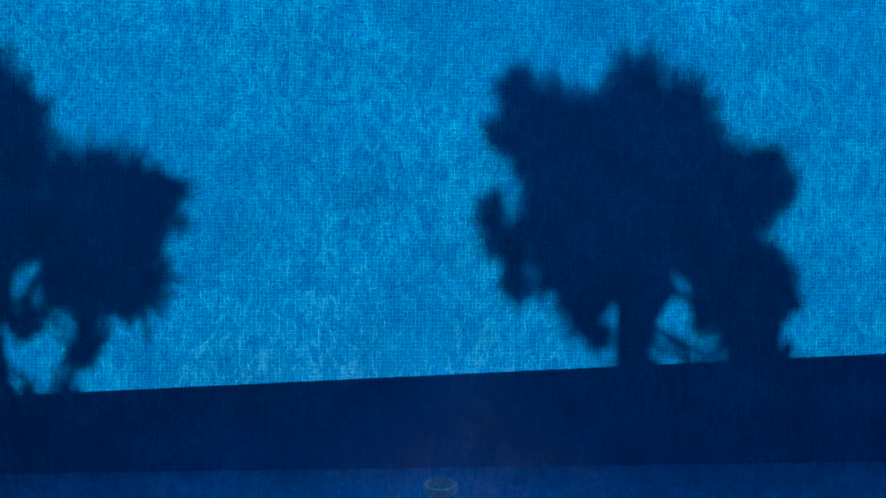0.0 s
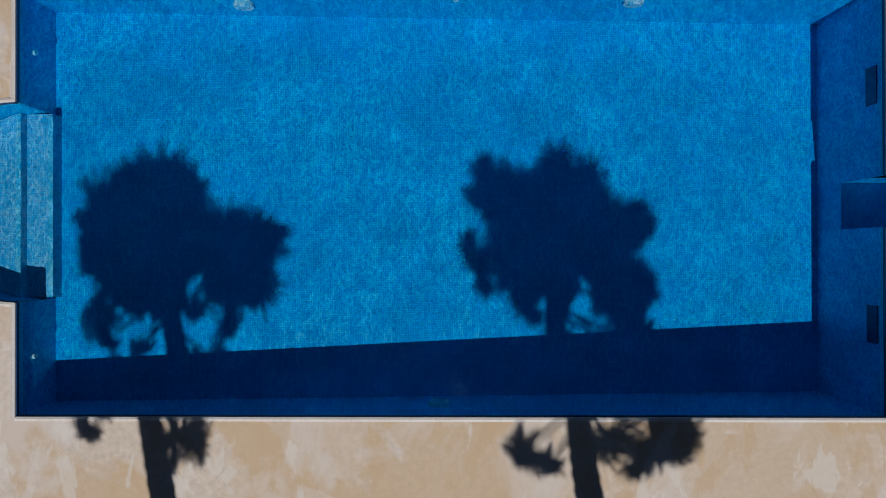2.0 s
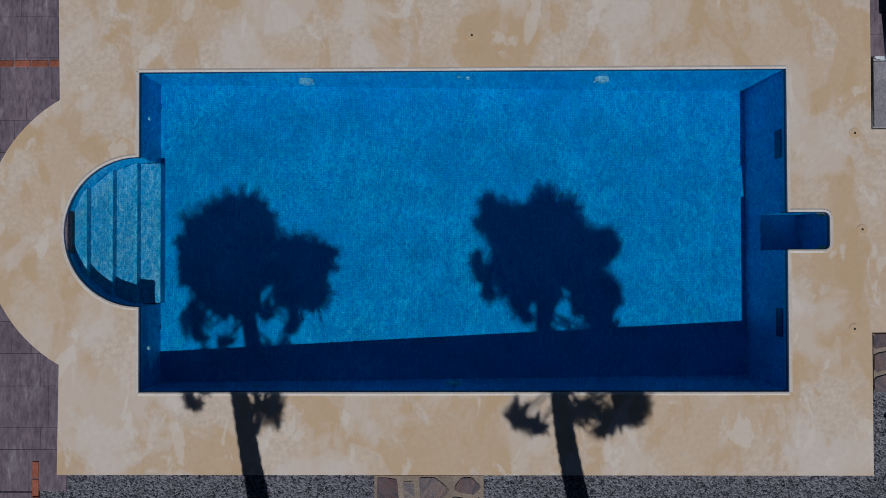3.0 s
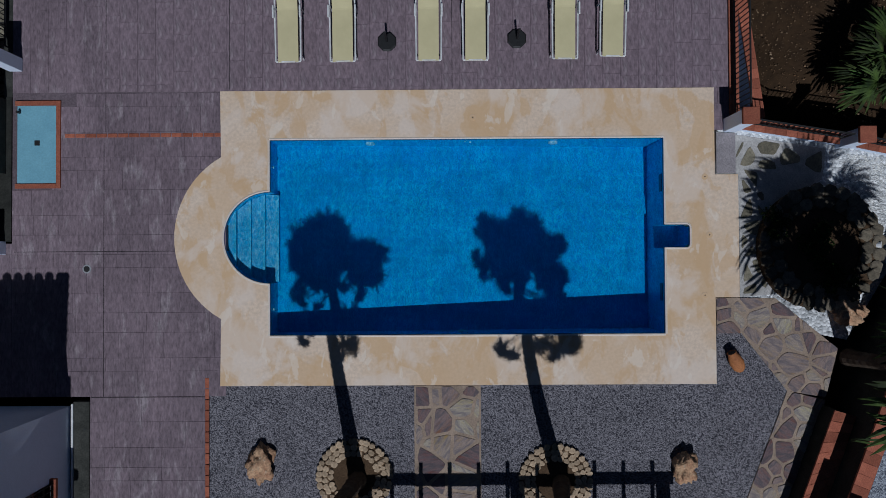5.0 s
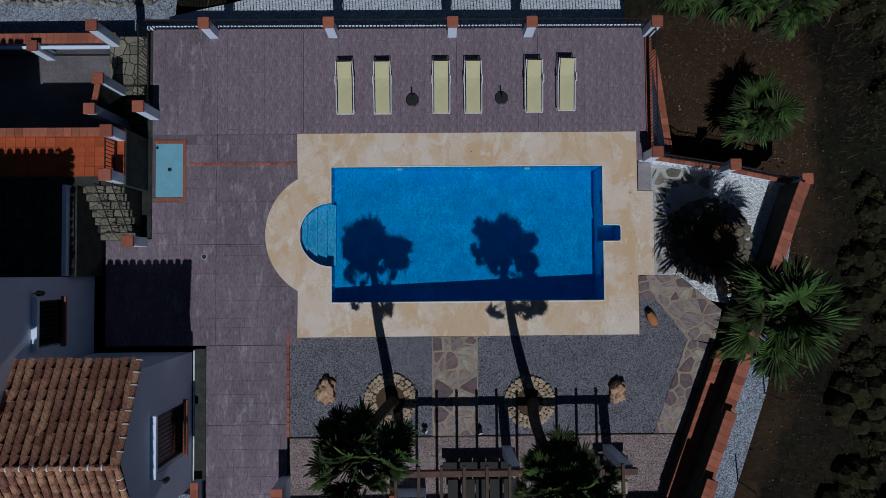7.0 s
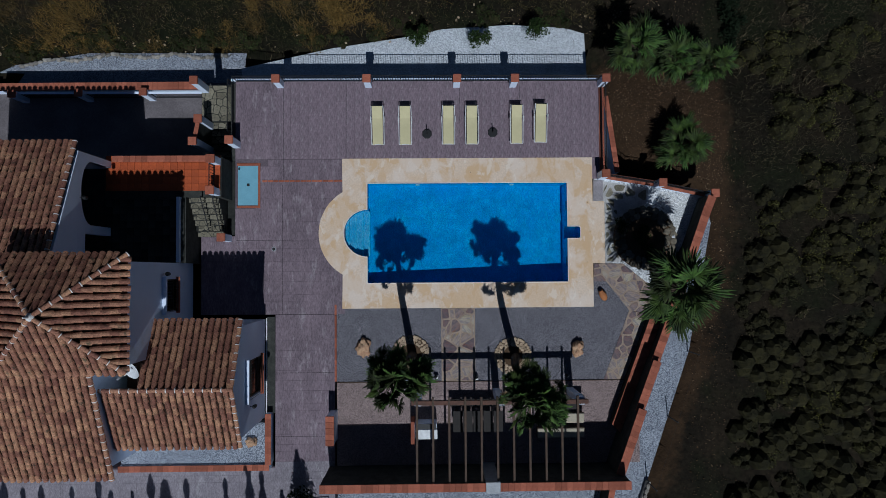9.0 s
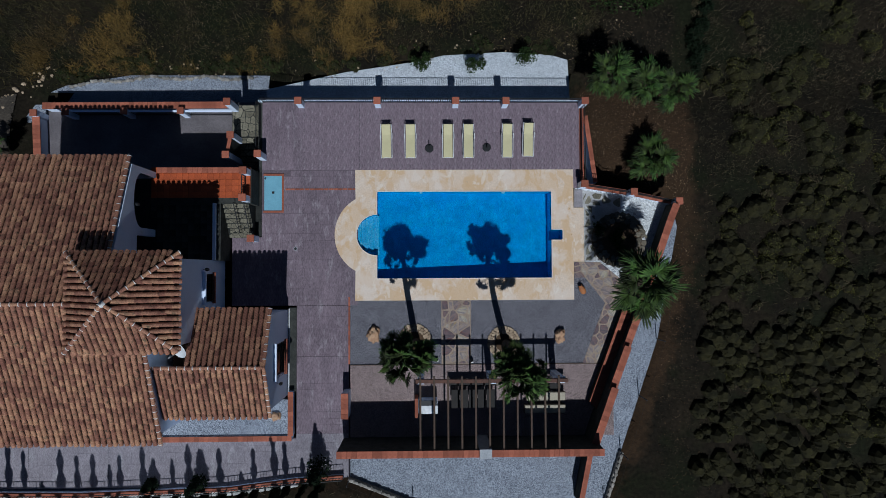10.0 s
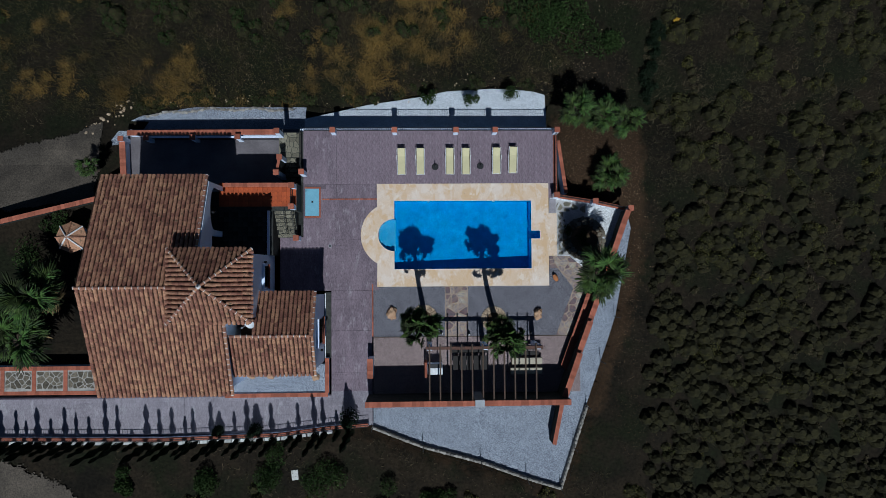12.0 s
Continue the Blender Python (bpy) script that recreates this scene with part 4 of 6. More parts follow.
def window(ax, ay, angle, s0, s1, z0, z1, bars=True):
    w = part("window", box(s0 + 0.05, s1 - 0.05, 0.12, 0.14, z0 + 0.05, z1 - 0.05), M_GLASS, house, "dark window glass")
    w.matrix_basis = pose(ax, ay, 0, 0, 0, angle)
    bm = box(s0, s0 + 0.06, 0.09, 0.17, z0, z1)
    box(s1 - 0.06, s1, 0.09, 0.17, z0, z1, bm=bm)
    box(s0 + 0.06, s1 - 0.06, 0.09, 0.17, z0, z0 + 0.06, bm=bm)
    box(s0 + 0.06, s1 - 0.06, 0.09, 0.17, z1 - 0.06, z1, bm=bm)
    part("frame", bm, M_WOOD, w, "dark window frame")
    part("sill", box(s0 - 0.1, s1 + 0.1, -0.14, 0.1, z0 - 0.08, z0, 0.008), M_BRICK, w, "terracotta sill")
    part("lintel", box(s0 - 0.1, s1 + 0.1, -0.16, -0.002, z1, z1 + 0.12, 0.008), M_WALL, w)
    if bars:
        bm = bmesh.new()
        k = int((s1 - s0) / 0.12)
        for i in range(k + 1):
            rod((s0 + (s1 - s0) * i / k, -0.09, z0), (s0 + (s1 - s0) * i / k, -0.09, z1), 0.008, 5, bm)
        for z in (z0 + 0.1, z1 - 0.1):
            rod((s0, -0.09, z), (s1, -0.09, z), 0.01, 5, bm)
        part("grille", bm, M_DARK, w, "black iron window grille")


ZE, ZR = 4.04, 6.58          # main eaves and ridge
X0, X1, XS, YN, YS, YR = -21.45, -15.22, -13.70, 3.32, -9.42, -3.13
TX0, TX1, TY0, TY1, TZ, TA = -16.42, -11.92, -5.06, -1.07, 6.70, 8.16
# outer walls, anticlockwise
wall("wall", -20.9, -9.0, -13.75, -9.0, 0, ZE)
wall("wall", -13.75, -9.0, -13.75, -4.9, 0, ZE)
wall("wall", -12.25, -4.92, -12.25, -1.3, 0, 6.65, openings=((1.65, 2.95, 1.85, 3.1),))
window(-12.25, -4.92, 90, 1.65, 2.95, 1.85, 3.1)
wall("wall", -12.25, -1.3, -16.2, -1.3, 0, 6.65)
wall("wall", -16.2, -4.92, -12.25, -4.92, 3.4, 6.65)
wall("wall", -15.12, -1.3, -15.12, 3.0, -2.0, ZE, openings=((0.15, 1.15, 1.42, 3.5),), holes=[[(1.5, 1.42), (4.02, 1.42), (4.02, 3.1)] + [(2.76 + 1.26 * math.cos(radians(a)), 3.1 + 0.72 * math.sin(radians(a))) for a in range(15, 180, 15)] + [(1.5, 3.1)]])
part("porch_wall", box(-16.9, -16.75, -1.3, 3.0, 1.4, ZE), M_WALL, house, "back wall of the arched porch")
for y0, y1 in ((-0.75, 0.35), (0.95, 2.05)):
    leaf = part("porch_door", box(-16.745, -16.70, y0, y1, 1.6, 3.6, 0.008), M_WOOD, house, "dark timber double door in the porch")
    part("glass", box(-16.70, -16.69, y0 + 0.16, y1 - 0.16, 2.1, 3.4), M_GLASS, leaf)
# near-black floor: the porch's inner shade is put into its colour
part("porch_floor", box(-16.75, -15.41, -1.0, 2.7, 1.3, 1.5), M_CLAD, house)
wall("wall", -15.12, 3.0, -20.9, 3.0, -2.0, ZE)
wall("wall", -20.9, 3.0, -20.9, -9.0, -2.0, ZE)


def gable(x, pts):
    """An upright gable wall in the plane x, from points (y, z)."""
    bm = bmesh.new()
    a = [bm.verts.new((x, y, z)) for y, z in pts]
    b = [bm.verts.new((x - 0.28, y, z)) for y, z in pts]
    bm.faces.new(a)
    bm.faces.new(b[::-1])
    for i in range(len(pts)):
        j = (i + 1) % len(pts)
        bm.faces.new((a[i], b[i], b[j], a[j]))
    bmesh.ops.recalc_face_normals(bm, faces=bm.faces[:])
    part("gable", bm, M_WALL, house)


gable(-15.12, [(-1.3, ZE), (3.0, ZE), (-1.3, ZE + 1.72)])
gable(-13.75, [(-9.0, ZE), (-4.95, ZE), (-4.95, ZE + 1.68)])
gable(-20.62, [(-9.0, ZE), (3.0, ZE), (YR, ZR - 0.2)])
# low wing
wall("wall", -13.95, -8.12, -9.05, -8.12, 0, 3.68)
wall("wall", -9.05, -8.12, -9.05, -3.8, 0, 3.68, openings=((1.27, 2.82, 0.75, 2.9),))
window(-9.05, -8.12, 90, 1.27, 2.82, 0.75, 2.9)
wall("wall", -9.05, -3.8, -12.15, -3.8, 0, 3.72)
gb = bmesh.new()
g = [(-9.05, -8.12, 3.68), (-9.05, -3.8, 3.68), (-9.05, -3.8, 3.72), (-9.05, -6.0, 4.80)]
ga, gc = [gb.verts.new(p) for p in g], [gb.verts.new((p[0] - 0.28, p[1], p[2])) for p in g]
gb.faces.new(ga)
gb.faces.new(gc[::-1])
for i in range(4):
    j = (i + 1) % 4
    gb.faces.new((ga[i], gc[i], gc[j], ga[j]))
part("gable", gb, M_WALL, house)
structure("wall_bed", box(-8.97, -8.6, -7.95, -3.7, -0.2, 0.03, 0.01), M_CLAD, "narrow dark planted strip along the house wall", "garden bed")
structure("wall_kerb", box(-9.0, -8.955, -7.95, -3.75, -0.2, 0.06), M_WHITE, "thin white kerb at the foot of the wall", "kerb")

main_roof = part("main_roof", box(-20.6, -15.7, -8.7, 2.7, 4.2, 4.28), M_ROOF_BASE, house, "weathered clay tile roof")
zs = ZE
roof_slope(main_roof, [(X1, YN, zs), (X0, YN, zs), (X0, YR, ZR), (X1, YR, ZR)], seed=2)
roof_slope(main_roof, [(X0, YS, zs), (XS, YS, zs), (XS, -4.9, zs + (ZR - zs) * (YS + 4.9) / (YS - YR)), (-15.2, YR, ZR), (X0, YR, ZR)], seed=3)
ridge(main_roof, (X0, YR, ZR + 0.03), (-15.2, YR, ZR + 0.03))
ridge(main_roof, (X1, YN, zs + 0.02), (X1, -1.2, zs + (ZR - zs) * (YN + 1.2) / (YN - YR) + 0.02), True)
ridge(main_roof, (XS, YS, zs + 0.02), (XS, -5.0, zs + (ZR - zs) * (YS + 5.0) / (YS - YR) + 0.02), True)
tower_roof = part("tower_roof", box(-16.0, -12.5, -4.8, -1.4, 6.50, 6.58), M_ROOF_BASE, house, "hipped clay tile roof of the tower")
ap = (-14.23, -3.06, TA)
C4 = [(TX0, TY0, TZ), (TX1, TY0, TZ), (TX1, TY1, TZ), (TX0, TY1, TZ)]
for i in range(4):
    roof_slope(tower_roof, [C4[i], C4[(i + 1) % 4], ap], seed=10 + i)
    ridge(tower_roof, (C4[i][0], C4[i][1], TZ + 0.04), (ap[0], ap[1], TA + 0.04))
part("finial", lathe([(0.12, TA), (0.14, TA + 0.08), (0.05, TA + 0.2), (0.02, TA + 0.4)], 12, at=ap[:2]), M_LIME, tower_roof)
wing_roof = part("wing_roof", box(-13.4, -9.3, -8.0, -4.0, 3.5, 3.57), M_ROOF_BASE, house, "clay tile roof of the low wing")
WX0, WX1, WYN, WYS, WYR, WZN, WZS, WZR = -13.98, -8.97, -3.55, -8.36, -5.98, 3.82, 3.78, 4.95
roof_slope(wing_roof, [(WX1, WYN, WZN), (-12.45, WYN, WZN), (-12.45, WYR, WZR), (WX1, WYR, WZR)], single=True, seed=5)
roof_slope(wing_roof, [(WX0, WYS, WZS), (WX1, WYS, WZS), (WX1, WYR, WZR), (WX0, WYR, WZR)], seed=6)
ridge(wing_roof, (WX0, WYR, WZR + 0.03), (WX1, WYR, WZR + 0.03))
ridge(wing_roof, (WX1, WYS, WZS + 0.02), (WX1, WYR, WZR + 0.02), True)
ridge(wing_roof, (WX1, WYN, WZN + 0.02), (WX1, WYR, WZR + 0.02), True)

# upper terrace with its stairs
terrace = thing("terrace", "raised terrace paved with terracotta tiles", "terrace", kind="structure")
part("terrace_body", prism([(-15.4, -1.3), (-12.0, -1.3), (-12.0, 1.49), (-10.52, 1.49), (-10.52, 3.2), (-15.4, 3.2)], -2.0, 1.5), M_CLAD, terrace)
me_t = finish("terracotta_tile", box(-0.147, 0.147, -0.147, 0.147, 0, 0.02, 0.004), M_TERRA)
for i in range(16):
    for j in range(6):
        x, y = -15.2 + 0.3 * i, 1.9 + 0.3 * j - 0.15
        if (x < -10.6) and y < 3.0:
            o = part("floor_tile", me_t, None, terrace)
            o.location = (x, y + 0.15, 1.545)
# courtyard tiles painted near-black, standing in for the tower's shadow
me_d = finish("shaded_floor_tile", box(-0.147, 0.147, -0.147, 0.147, 0, 0.02, 0.004), M_CLAD)
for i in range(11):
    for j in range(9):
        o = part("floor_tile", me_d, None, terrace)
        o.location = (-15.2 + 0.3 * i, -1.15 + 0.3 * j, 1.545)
brick_capped_wall("terrace_parapet", [(-15.05, 3.1), (-10.88, 3.1)], 1.4, 1.66, 0.18, "brick-capped parapet of the terrace", M_WALL, 0.26)
structure("patio_parapet", box(-12.32, -12.18, -1.28, 1.48, 1.45, 1.74, 0.012), M_WALL, "white rendered parapet beside the stairs", "wall")
pillar(-10.70, 2.98, 1.48, 0.92, group="terrace pillars", lamp=False)
pillar(-10.72, 1.68, 1.48, 0.92, group="terrace pillars", lamp=False)
structure("terrace_bed", box(-10.71, -10.4, -0.05, 3.25, -0.3, 0.03), M_CLAD, "narrow dark planted strip below the terrace", "garden bed")
pillar(-10.68, -0.2, 0.0, 1.1, group="terrace pillars", lamp=False)
railing(-10.78, 2.80, -10.78, 1.86, 1.55, 0.7)
stairs = thing("stairs", "stone-clad garden stairs down from the terrace", "stairs", kind="structure")
NS = 8
for i in range(NS):
    y1 = 1.75 - i * 0.235
    z = 1.55 - (i + 1) * 1.55 / (NS + 1)
    st = part("stair_step", box(-12.0, -10.72, y1 - 0.235, y1, -0.1, z - 0.02), M_CLAD, stairs)
    rng = random.Random(60 + i)
    for c in cells([(-11.98, y1 - 0.225), (-10.74, y1 - 0.225), (-10.74, y1 - 0.01), (-11.98, y1 - 0.01)], 0.24, rng, 0.02):
        cx, cy = sum(p[0] for p in c) / len(c), sum(p[1] for p in c) / len(c)
        b_ = prism([(x - cx, y - cy) for x, y in c], -0.02, rng.uniform(0.004, 0.014))
        part("tread_stone", b_, M_STEP, st).location = (cx, cy, z - 0.02)
railing(-10.8, 1.5, -10.8, 0.1, 1.1, 0.75, 0.14, z1=0.0)
railing(-11.3, 1.5, -11.3, 0.1, 1.1, 0.75, 0.14, z1=0.0)

# planter south of the wing
structure("house_planter", box(-15.2, -8.9, -10.15, -8.3, -0.3, 0.3), M_WHITE_GRAVEL, "gravel planter against the house", "gravel")
brick_capped_wall("planter_wall", [(-15.3, -10.22), (-8.76, -10.22)], -0.2, 0.42, 0.2, "brick-capped planter wall by the driveway", M_WALL, 0.26)
brick_capped_wall("planter_wall", [(-8.82, -10.1), (-8.82, -7.9)], -0.2, 0.42, 0.2, "brick-capped planter wall by the driveway", M_WALL, 0.26)

# lower yard behind the house
structure("lower_yard", box(-22.6, -10.6, 3.0, 7.4, -2.6, -1.95), M_YARD, "sunken concrete yard behind the house", "yard")
structure("yard_gravel", prism([(-24.2, 6.3), (-22.6, 7.3), (-10.69, 7.3), (-10.69, 9.1), (-18.4, 9.1), (-22.0, 8.5), (-24.4, 7.4)], -3.4, -2.65), M_WHITE_GRAVEL, "pale gravel strip above the yard wall", "gravel")
brick_capped_wall("yard_wall", [(-22.62, 6.4), (-22.45, 3.1)], -2.6, -1.1, 0.2, "brick-capped yard wall", M_WALL, 0.4)
brick_capped_wall("yard_wall", [(-22.3, 6.98), (-12.2, 7.04)], -3.2, -1.1, 0.2, "low brick kerb along the yard", M_WALL, 0.36)
for x, y in ((-22.6, 6.55), (-20.95, 6.6), (-17.9, 6.64), (-14.94, 6.68)):
    pillar(x, y, -2.0, 1.2, group="yard pillars", lamp=False)
for a, b in ((-20.95, -17.9), (-17.9, -14.94), (-14.94, -12.0)):
    structure("yard_curb", box(a + 0.17, b - 0.17, 6.64, 6.74, -1.12, -1.04, 0.008), M_WALL, "white handrail between the yard pillars", "handrail")
    railing(a + 0.17, 6.69, b - 0.17, 6.69, -2.0, 0.9, name="yard_railing")
pillar(-11.93, 6.67, -0.6, 1.6, group="yard pillars", lamp=False)
pillar(-11.79, 5.02, -0.75, 1.6, group="yard pillars", lamp=False)
pillar(-11.97, 4.0, -2.0, 3.0, group="yard pillars", lamp=False)
pillar(-10.32, 4.0, 0.0, 1.25, group="yard pillars", lamp=False)
brick_capped_wall("stair_wall", [(-11.82, 4.85), (-11.95, 4.18)], -2.0, 0.75, 0.14, "brick-capped wall beside the yard stairs", M_CLAD, 0.18)
railing(-10.5, 6.75, -10.5, 4.4, 0.0)
structure("yard_wall_east", box(-10.6, -10.4, 3.25, 6.8, -2.6, 0.0), M_CLAD, "dark stone retaining wall above the yard", "wall")
# stone landing below the patio, and its steps down to the yard
landing = thing("landing", "crazy-paved stone landing beside the yard stairs", "landing", kind="structure")
part("landing_body", box(-12.12, -10.6, 5.2, 6.88, -2.1, -0.57), M_CLAD, landing)
paving(landing, [(-12.1, 5.22), (-10.62, 5.22), (-10.62, 6.86), (-12.1, 6.86)], 0.34, -0.57, M_STEP, 77, gap=0.03)
for i in range(6):
    y1, z = 5.198 - 0.30 * i, -0.75 - 0.18 * i
    st = part("stair_step", box(-12.1, -10.62, y1 - 0.30, y1, -2.1, z), M_CLAD, landing)
    paving(st, [(-12.08, y1 - 0.29), (-10.64, y1 - 0.29), (-10.64, y1 - 0.01), (-12.08, y1 - 0.01)], 0.3, z, M_STEP, 80 + i, gap=0.03, name="tread_stone")


# ---- sun loungers ----
def lounger(x, y, rz):
    t = thing("sun_lounger", "white sun lounger with cream canvas on the patio", "sun lounger", (x, y, 0), rz, "sun loungers by the pool")
    c = bmesh.new()
    pts = [(-0.95, 0.335), (0.22, 0.33), (0.26, 0.335), (0.75, 0.455)]
    top = [[c.verts.new((sx * 0.228, py, pz - 0.008 * (1 - abs(sx)))) for sx in (-1, -0.5, 0, 0.5, 1)] for py, pz in pts]
    bot = [[c.verts.new((v.co.x, v.co.y, v.co.z - 0.025)) for v in row] for row in top]
    for a, b, ta, tb in zip(top, top[1:], bot, bot[1:]):
        for i in range(4):
            c.faces.new((a[i], a[i + 1], b[i + 1], b[i]))
            c.faces.new((ta[i], tb[i], tb[i + 1], ta[i + 1]))
        c.faces.new((a[0], b[0], tb[0], ta[0]))
        c.faces.new((a[4], ta[4], tb[4], b[4]))
    c.faces.new((top[0][0], bot[0][0], bot[0][4], top[0][4]))
    c.faces.new((top[-1][0], top[-1][4], bot[-1][4], bot[-1][0]))
    part("canvas", c, M_CREAM, t, "cream canvas seat")
    for s in (-1, 1):
        f = bmesh.new()
        rod((s * 0.278, -0.93, 0.325), (s * 0.288, 0.28, 0.325), 0.02, 6, f)
        part("side_rail", f, M_WHITE, t)
        part("back_rail", rod((s * 0.288, 0.26, 0.325), (s * 0.262, 0.78, 0.45), 0.018, 6), M_WHITE, t)
        part("armrest", box(s * 0.30 - 0.02, s * 0.30 + 0.02, 0.02, 0.30, 0.42, 0.445, 0.008), M_WHITE, t)
        part("arm_post", rod((s * 0.30, 0.05, 0.30), (s * 0.30, 0.05, 0.42), 0.016, 6), M_WHITE, t)
        for ly in (-0.8, 0.30):
            part("leg", rod((s * 0.28, ly, 0.0), (s * 0.283, ly, 0.32), 0.02, 6), M_WHITE, t)
    part("foot_bar", rod((-0.278, -0.935, 0.315), (0.278, -0.935, 0.315), 0.02, 6), M_WHITE, t)
    part("head_bar", rod((-0.262, 0.78, 0.45), (0.262, 0.78, 0.45), 0.02, 6), M_DARK, t)
    part("back_strap", box(-0.22, 0.22, 0.77, 0.805, 0.34, 0.42, 0.008), M_DARK, t, "black strip at the head end")
    return t


first = lounger(-4.0, 4.87, 1.0)
for x, y, a in ((-2.77, 4.87, 0.5), (-0.84, 4.88, 0), (0.21, 4.88, 0), (2.22, 4.90, -0.5), (3.30, 4.95, -1.5)):
    copy_thing(first, pose(x, y, 0, 0, 0, a))
for x, y in ((-1.80, 4.47), (1.17, 4.52)):
    u = thing("umbrella_base", "black octagonal parasol base with an empty pole", "parasol base", (x, y, 0), 22, "parasol bases")
    part("plate", lathe([(0.23, 0), (0.23, 0.035), (0.20, 0.055)], 8), M_DARK, u)
    part("tube", rod((0, 0, 0.05), (0, 0, 0.62), 0.026, 8), M_DARK, u)
    part("knob", rod((0.02, 0, 0.3), (0.09, 0, 0.3), 0.012, 6), M_DARK, u)
    part("handle", box(-0.03, 0.03, -0.15, -0.11, 0.055, 0.065), M_DARK, u)


# ---- palms ----
def fan(bm, at, x, y, z, R, rng, droop, blades=27, spread=130):
    """A palmate leaf at a point, in the frame x (outwards), y, z: a pleated disc that splits into pointed blades with hanging tips."""
    step = 2 * spread / blades
    for i in range(blades):
        mid = radians(-spread + step * (i + 0.5)) + rng.uniform(-0.02, 0.02)
        L = R * (1.0 - 0.25 * abs(mid) / radians(spread)) * rng.uniform(0.78, 1.24)
        dr = droop * rng.uniform(0.6, 1.5)
        half = radians(step / 2)

        def place(r, a, k):
            return bm.verts.new(at + x * (r * math.cos(a)) + y * (r * math.sin(a)) + z * (0.03 * R * k - 0.14 * r * abs(math.sin(a)) - dr * r * (r / R) ** 2))

        rows = [(place(0.03 * R, mid - half, -1), place(0.03 * R, mid, 0), place(0.03 * R, mid + half, -1))]
        for t, w in ((0.55, 1.0), (0.82, 0.70)):
            rows.append((place(L * t, mid - half * w, -1), place(L * t, mid, 1), place(L * t, mid + half * w, -1)))
        for a, b in zip(rows, rows[1:]):
            bm.faces.new((a[0], a[1], b[1], b[0]))
            bm.faces.new((a[1], a[2], b[2], b[1]))
        tip = place(L, mid + rng.uniform(-0.03, 0.03), 0)
        bm.faces.new((rows[-1][0], rows[-1][1], tip))
        bm.faces.new((rows[-1][1], rows[-1][2], tip))


def frond_mesh(name, seed, material, blades=27, pet=0.68, R=0.47, droop=0.4):
    """A fan leaf along +x on its stalk."""
    bm = rod((0, 0, 0), (pet, 0, 0), 0.014, 4, r2=0.008)
    fan(bm, Vector((pet, 0, 0)), Vector((1, 0, 0)), Vector((0, 1, 0)), Vector((0, 0, 1)), R, random.Random(seed), droop, blades)
    return finish(name, bm, material)


FRONDS = [frond_mesh("frond", 3, M_PALM), frond_mesh("frond", 4, M_PALM, 25, 0.72, 0.42, 0.7), frond_mesh("frond", 5, M_PALM, 27, 0.62, 0.52, 0.3)]
DEAD = [frond_mesh("dry_frond", 6, M_DEADFROND, 12, 0.5, 0.45, 0.9)]


def palm_trunk(t, h, m, r0):
    """A ringed trunk from the foot of t to h, bent through m."""
    ctrl = 2 * m - 0.5 * h
    bm = bmesh.new()
    N, K = max(6, int(h.length / 0.14)), 10
    rings = []
    for i in range(N + 1):
        k = i / N
        p = 2 * k * (1 - k) * ctrl + k * k * h
        r = r0 * (1.25 - 0.55 * k + 0.25 * max(0, 0.1 - k) * 10) * (1.06 if i % 2 else 0.97)
        rings.append([bm.verts.new(p + Vector((r * math.cos(6.2832 * j / K), r * math.sin(6.2832 * j / K), 0))) for j in range(K)])
    for a, b in zip(rings, rings[1:]):
        for j in range(K):
            bm.faces.new((a[j], a[(j + 1) % K], b[(j + 1) % K], b[j]))
    bm.faces.new(rings[-1])
    part("trunk", bm, M_TRUNK, t, "fibrous brown palm trunk")


def tall_palm(base, top, mid, seed, heads, hanging, r0=0.145):
    """A tall fan palm. heads: bunches of fans round the crown (east, up towards the sun's plane, radius); hanging: old fans below it."""
    rng = random.Random(seed)
    t = thing("palm_tree", "tall fan palm with a slim trunk and uneven green crown", "palm tree", base, group="palms")
    h = Vector(top) - Vector(base)
    palm_trunk(t, h, Vector(mid) - Vector(base), r0)
    S = SUN_DIR
    X = (Vector((1, 0, 0)) - S * S.x).normalized()
    Y = S.cross(X)
    sk = part("frond_skirt", stone_bm(0.24, 0.24, 0.5, seed * 1.3, 0.5, 2), M_TRUNK, t, "shaggy brown stubs of old fronds")
    sk.location = h - Vector((0, 0, 0.85))

    def frond(root, head, R, lean, material, droop):
        x = (head - root).normalized()
        z = lean - x * lean.dot(x)
        z = z.normalized() if z.length > 0.05 else x.orthogonal().normalized()
        z = Matrix.Rotation(rng.uniform(-0.6, 0.6), 3, x) @ z
        bm = rod(root, head, 0.016, 4, r2=0.009)
        fan(bm, head - x * (0.25 * R), x, z.cross(x), z, R, rng, droop)
        part("frond", bm, material, t)

    for u, v, R in heads:
        out = math.hypot(u, v)
        for k, w in enumerate((0.1, 0.9, -0.7, 0.5, -0.3, 1.0)):
            deep = 1.2 * w * math.sqrt(max(0.15, 1.0 - min(out, 0.95) ** 2))
            j = 0.11 if k else 0.03
            head = h + X * (u + rng.gauss(0, j)) + Y * (v + rng.gauss(0, j)) + S * deep
            frond(h, head, 1.33 * R * (1.0, 1.0, 0.95, 0.9, 1.0, 0.9)[k], S if k != 2 else Vector((0, 0, 1)), M_PALM, 0.12)
    for u, v, R in hanging:
        for k in range(3):
            head = h + X * (u + rng.gauss(0, 0.04)) + Y * (v + rng.gauss(0, 0.04)) + S * (1.15 * v + rng.uniform(-0.1, 0.1))
            root = h + Vector((0, 0, min(0.0, head.z - h.z + 0.55)))
            frond(root, head, R * rng.uniform(1.15, 1.5), S, M_DEADFROND if k == 1 else M_PALM, 0.5)
    return t


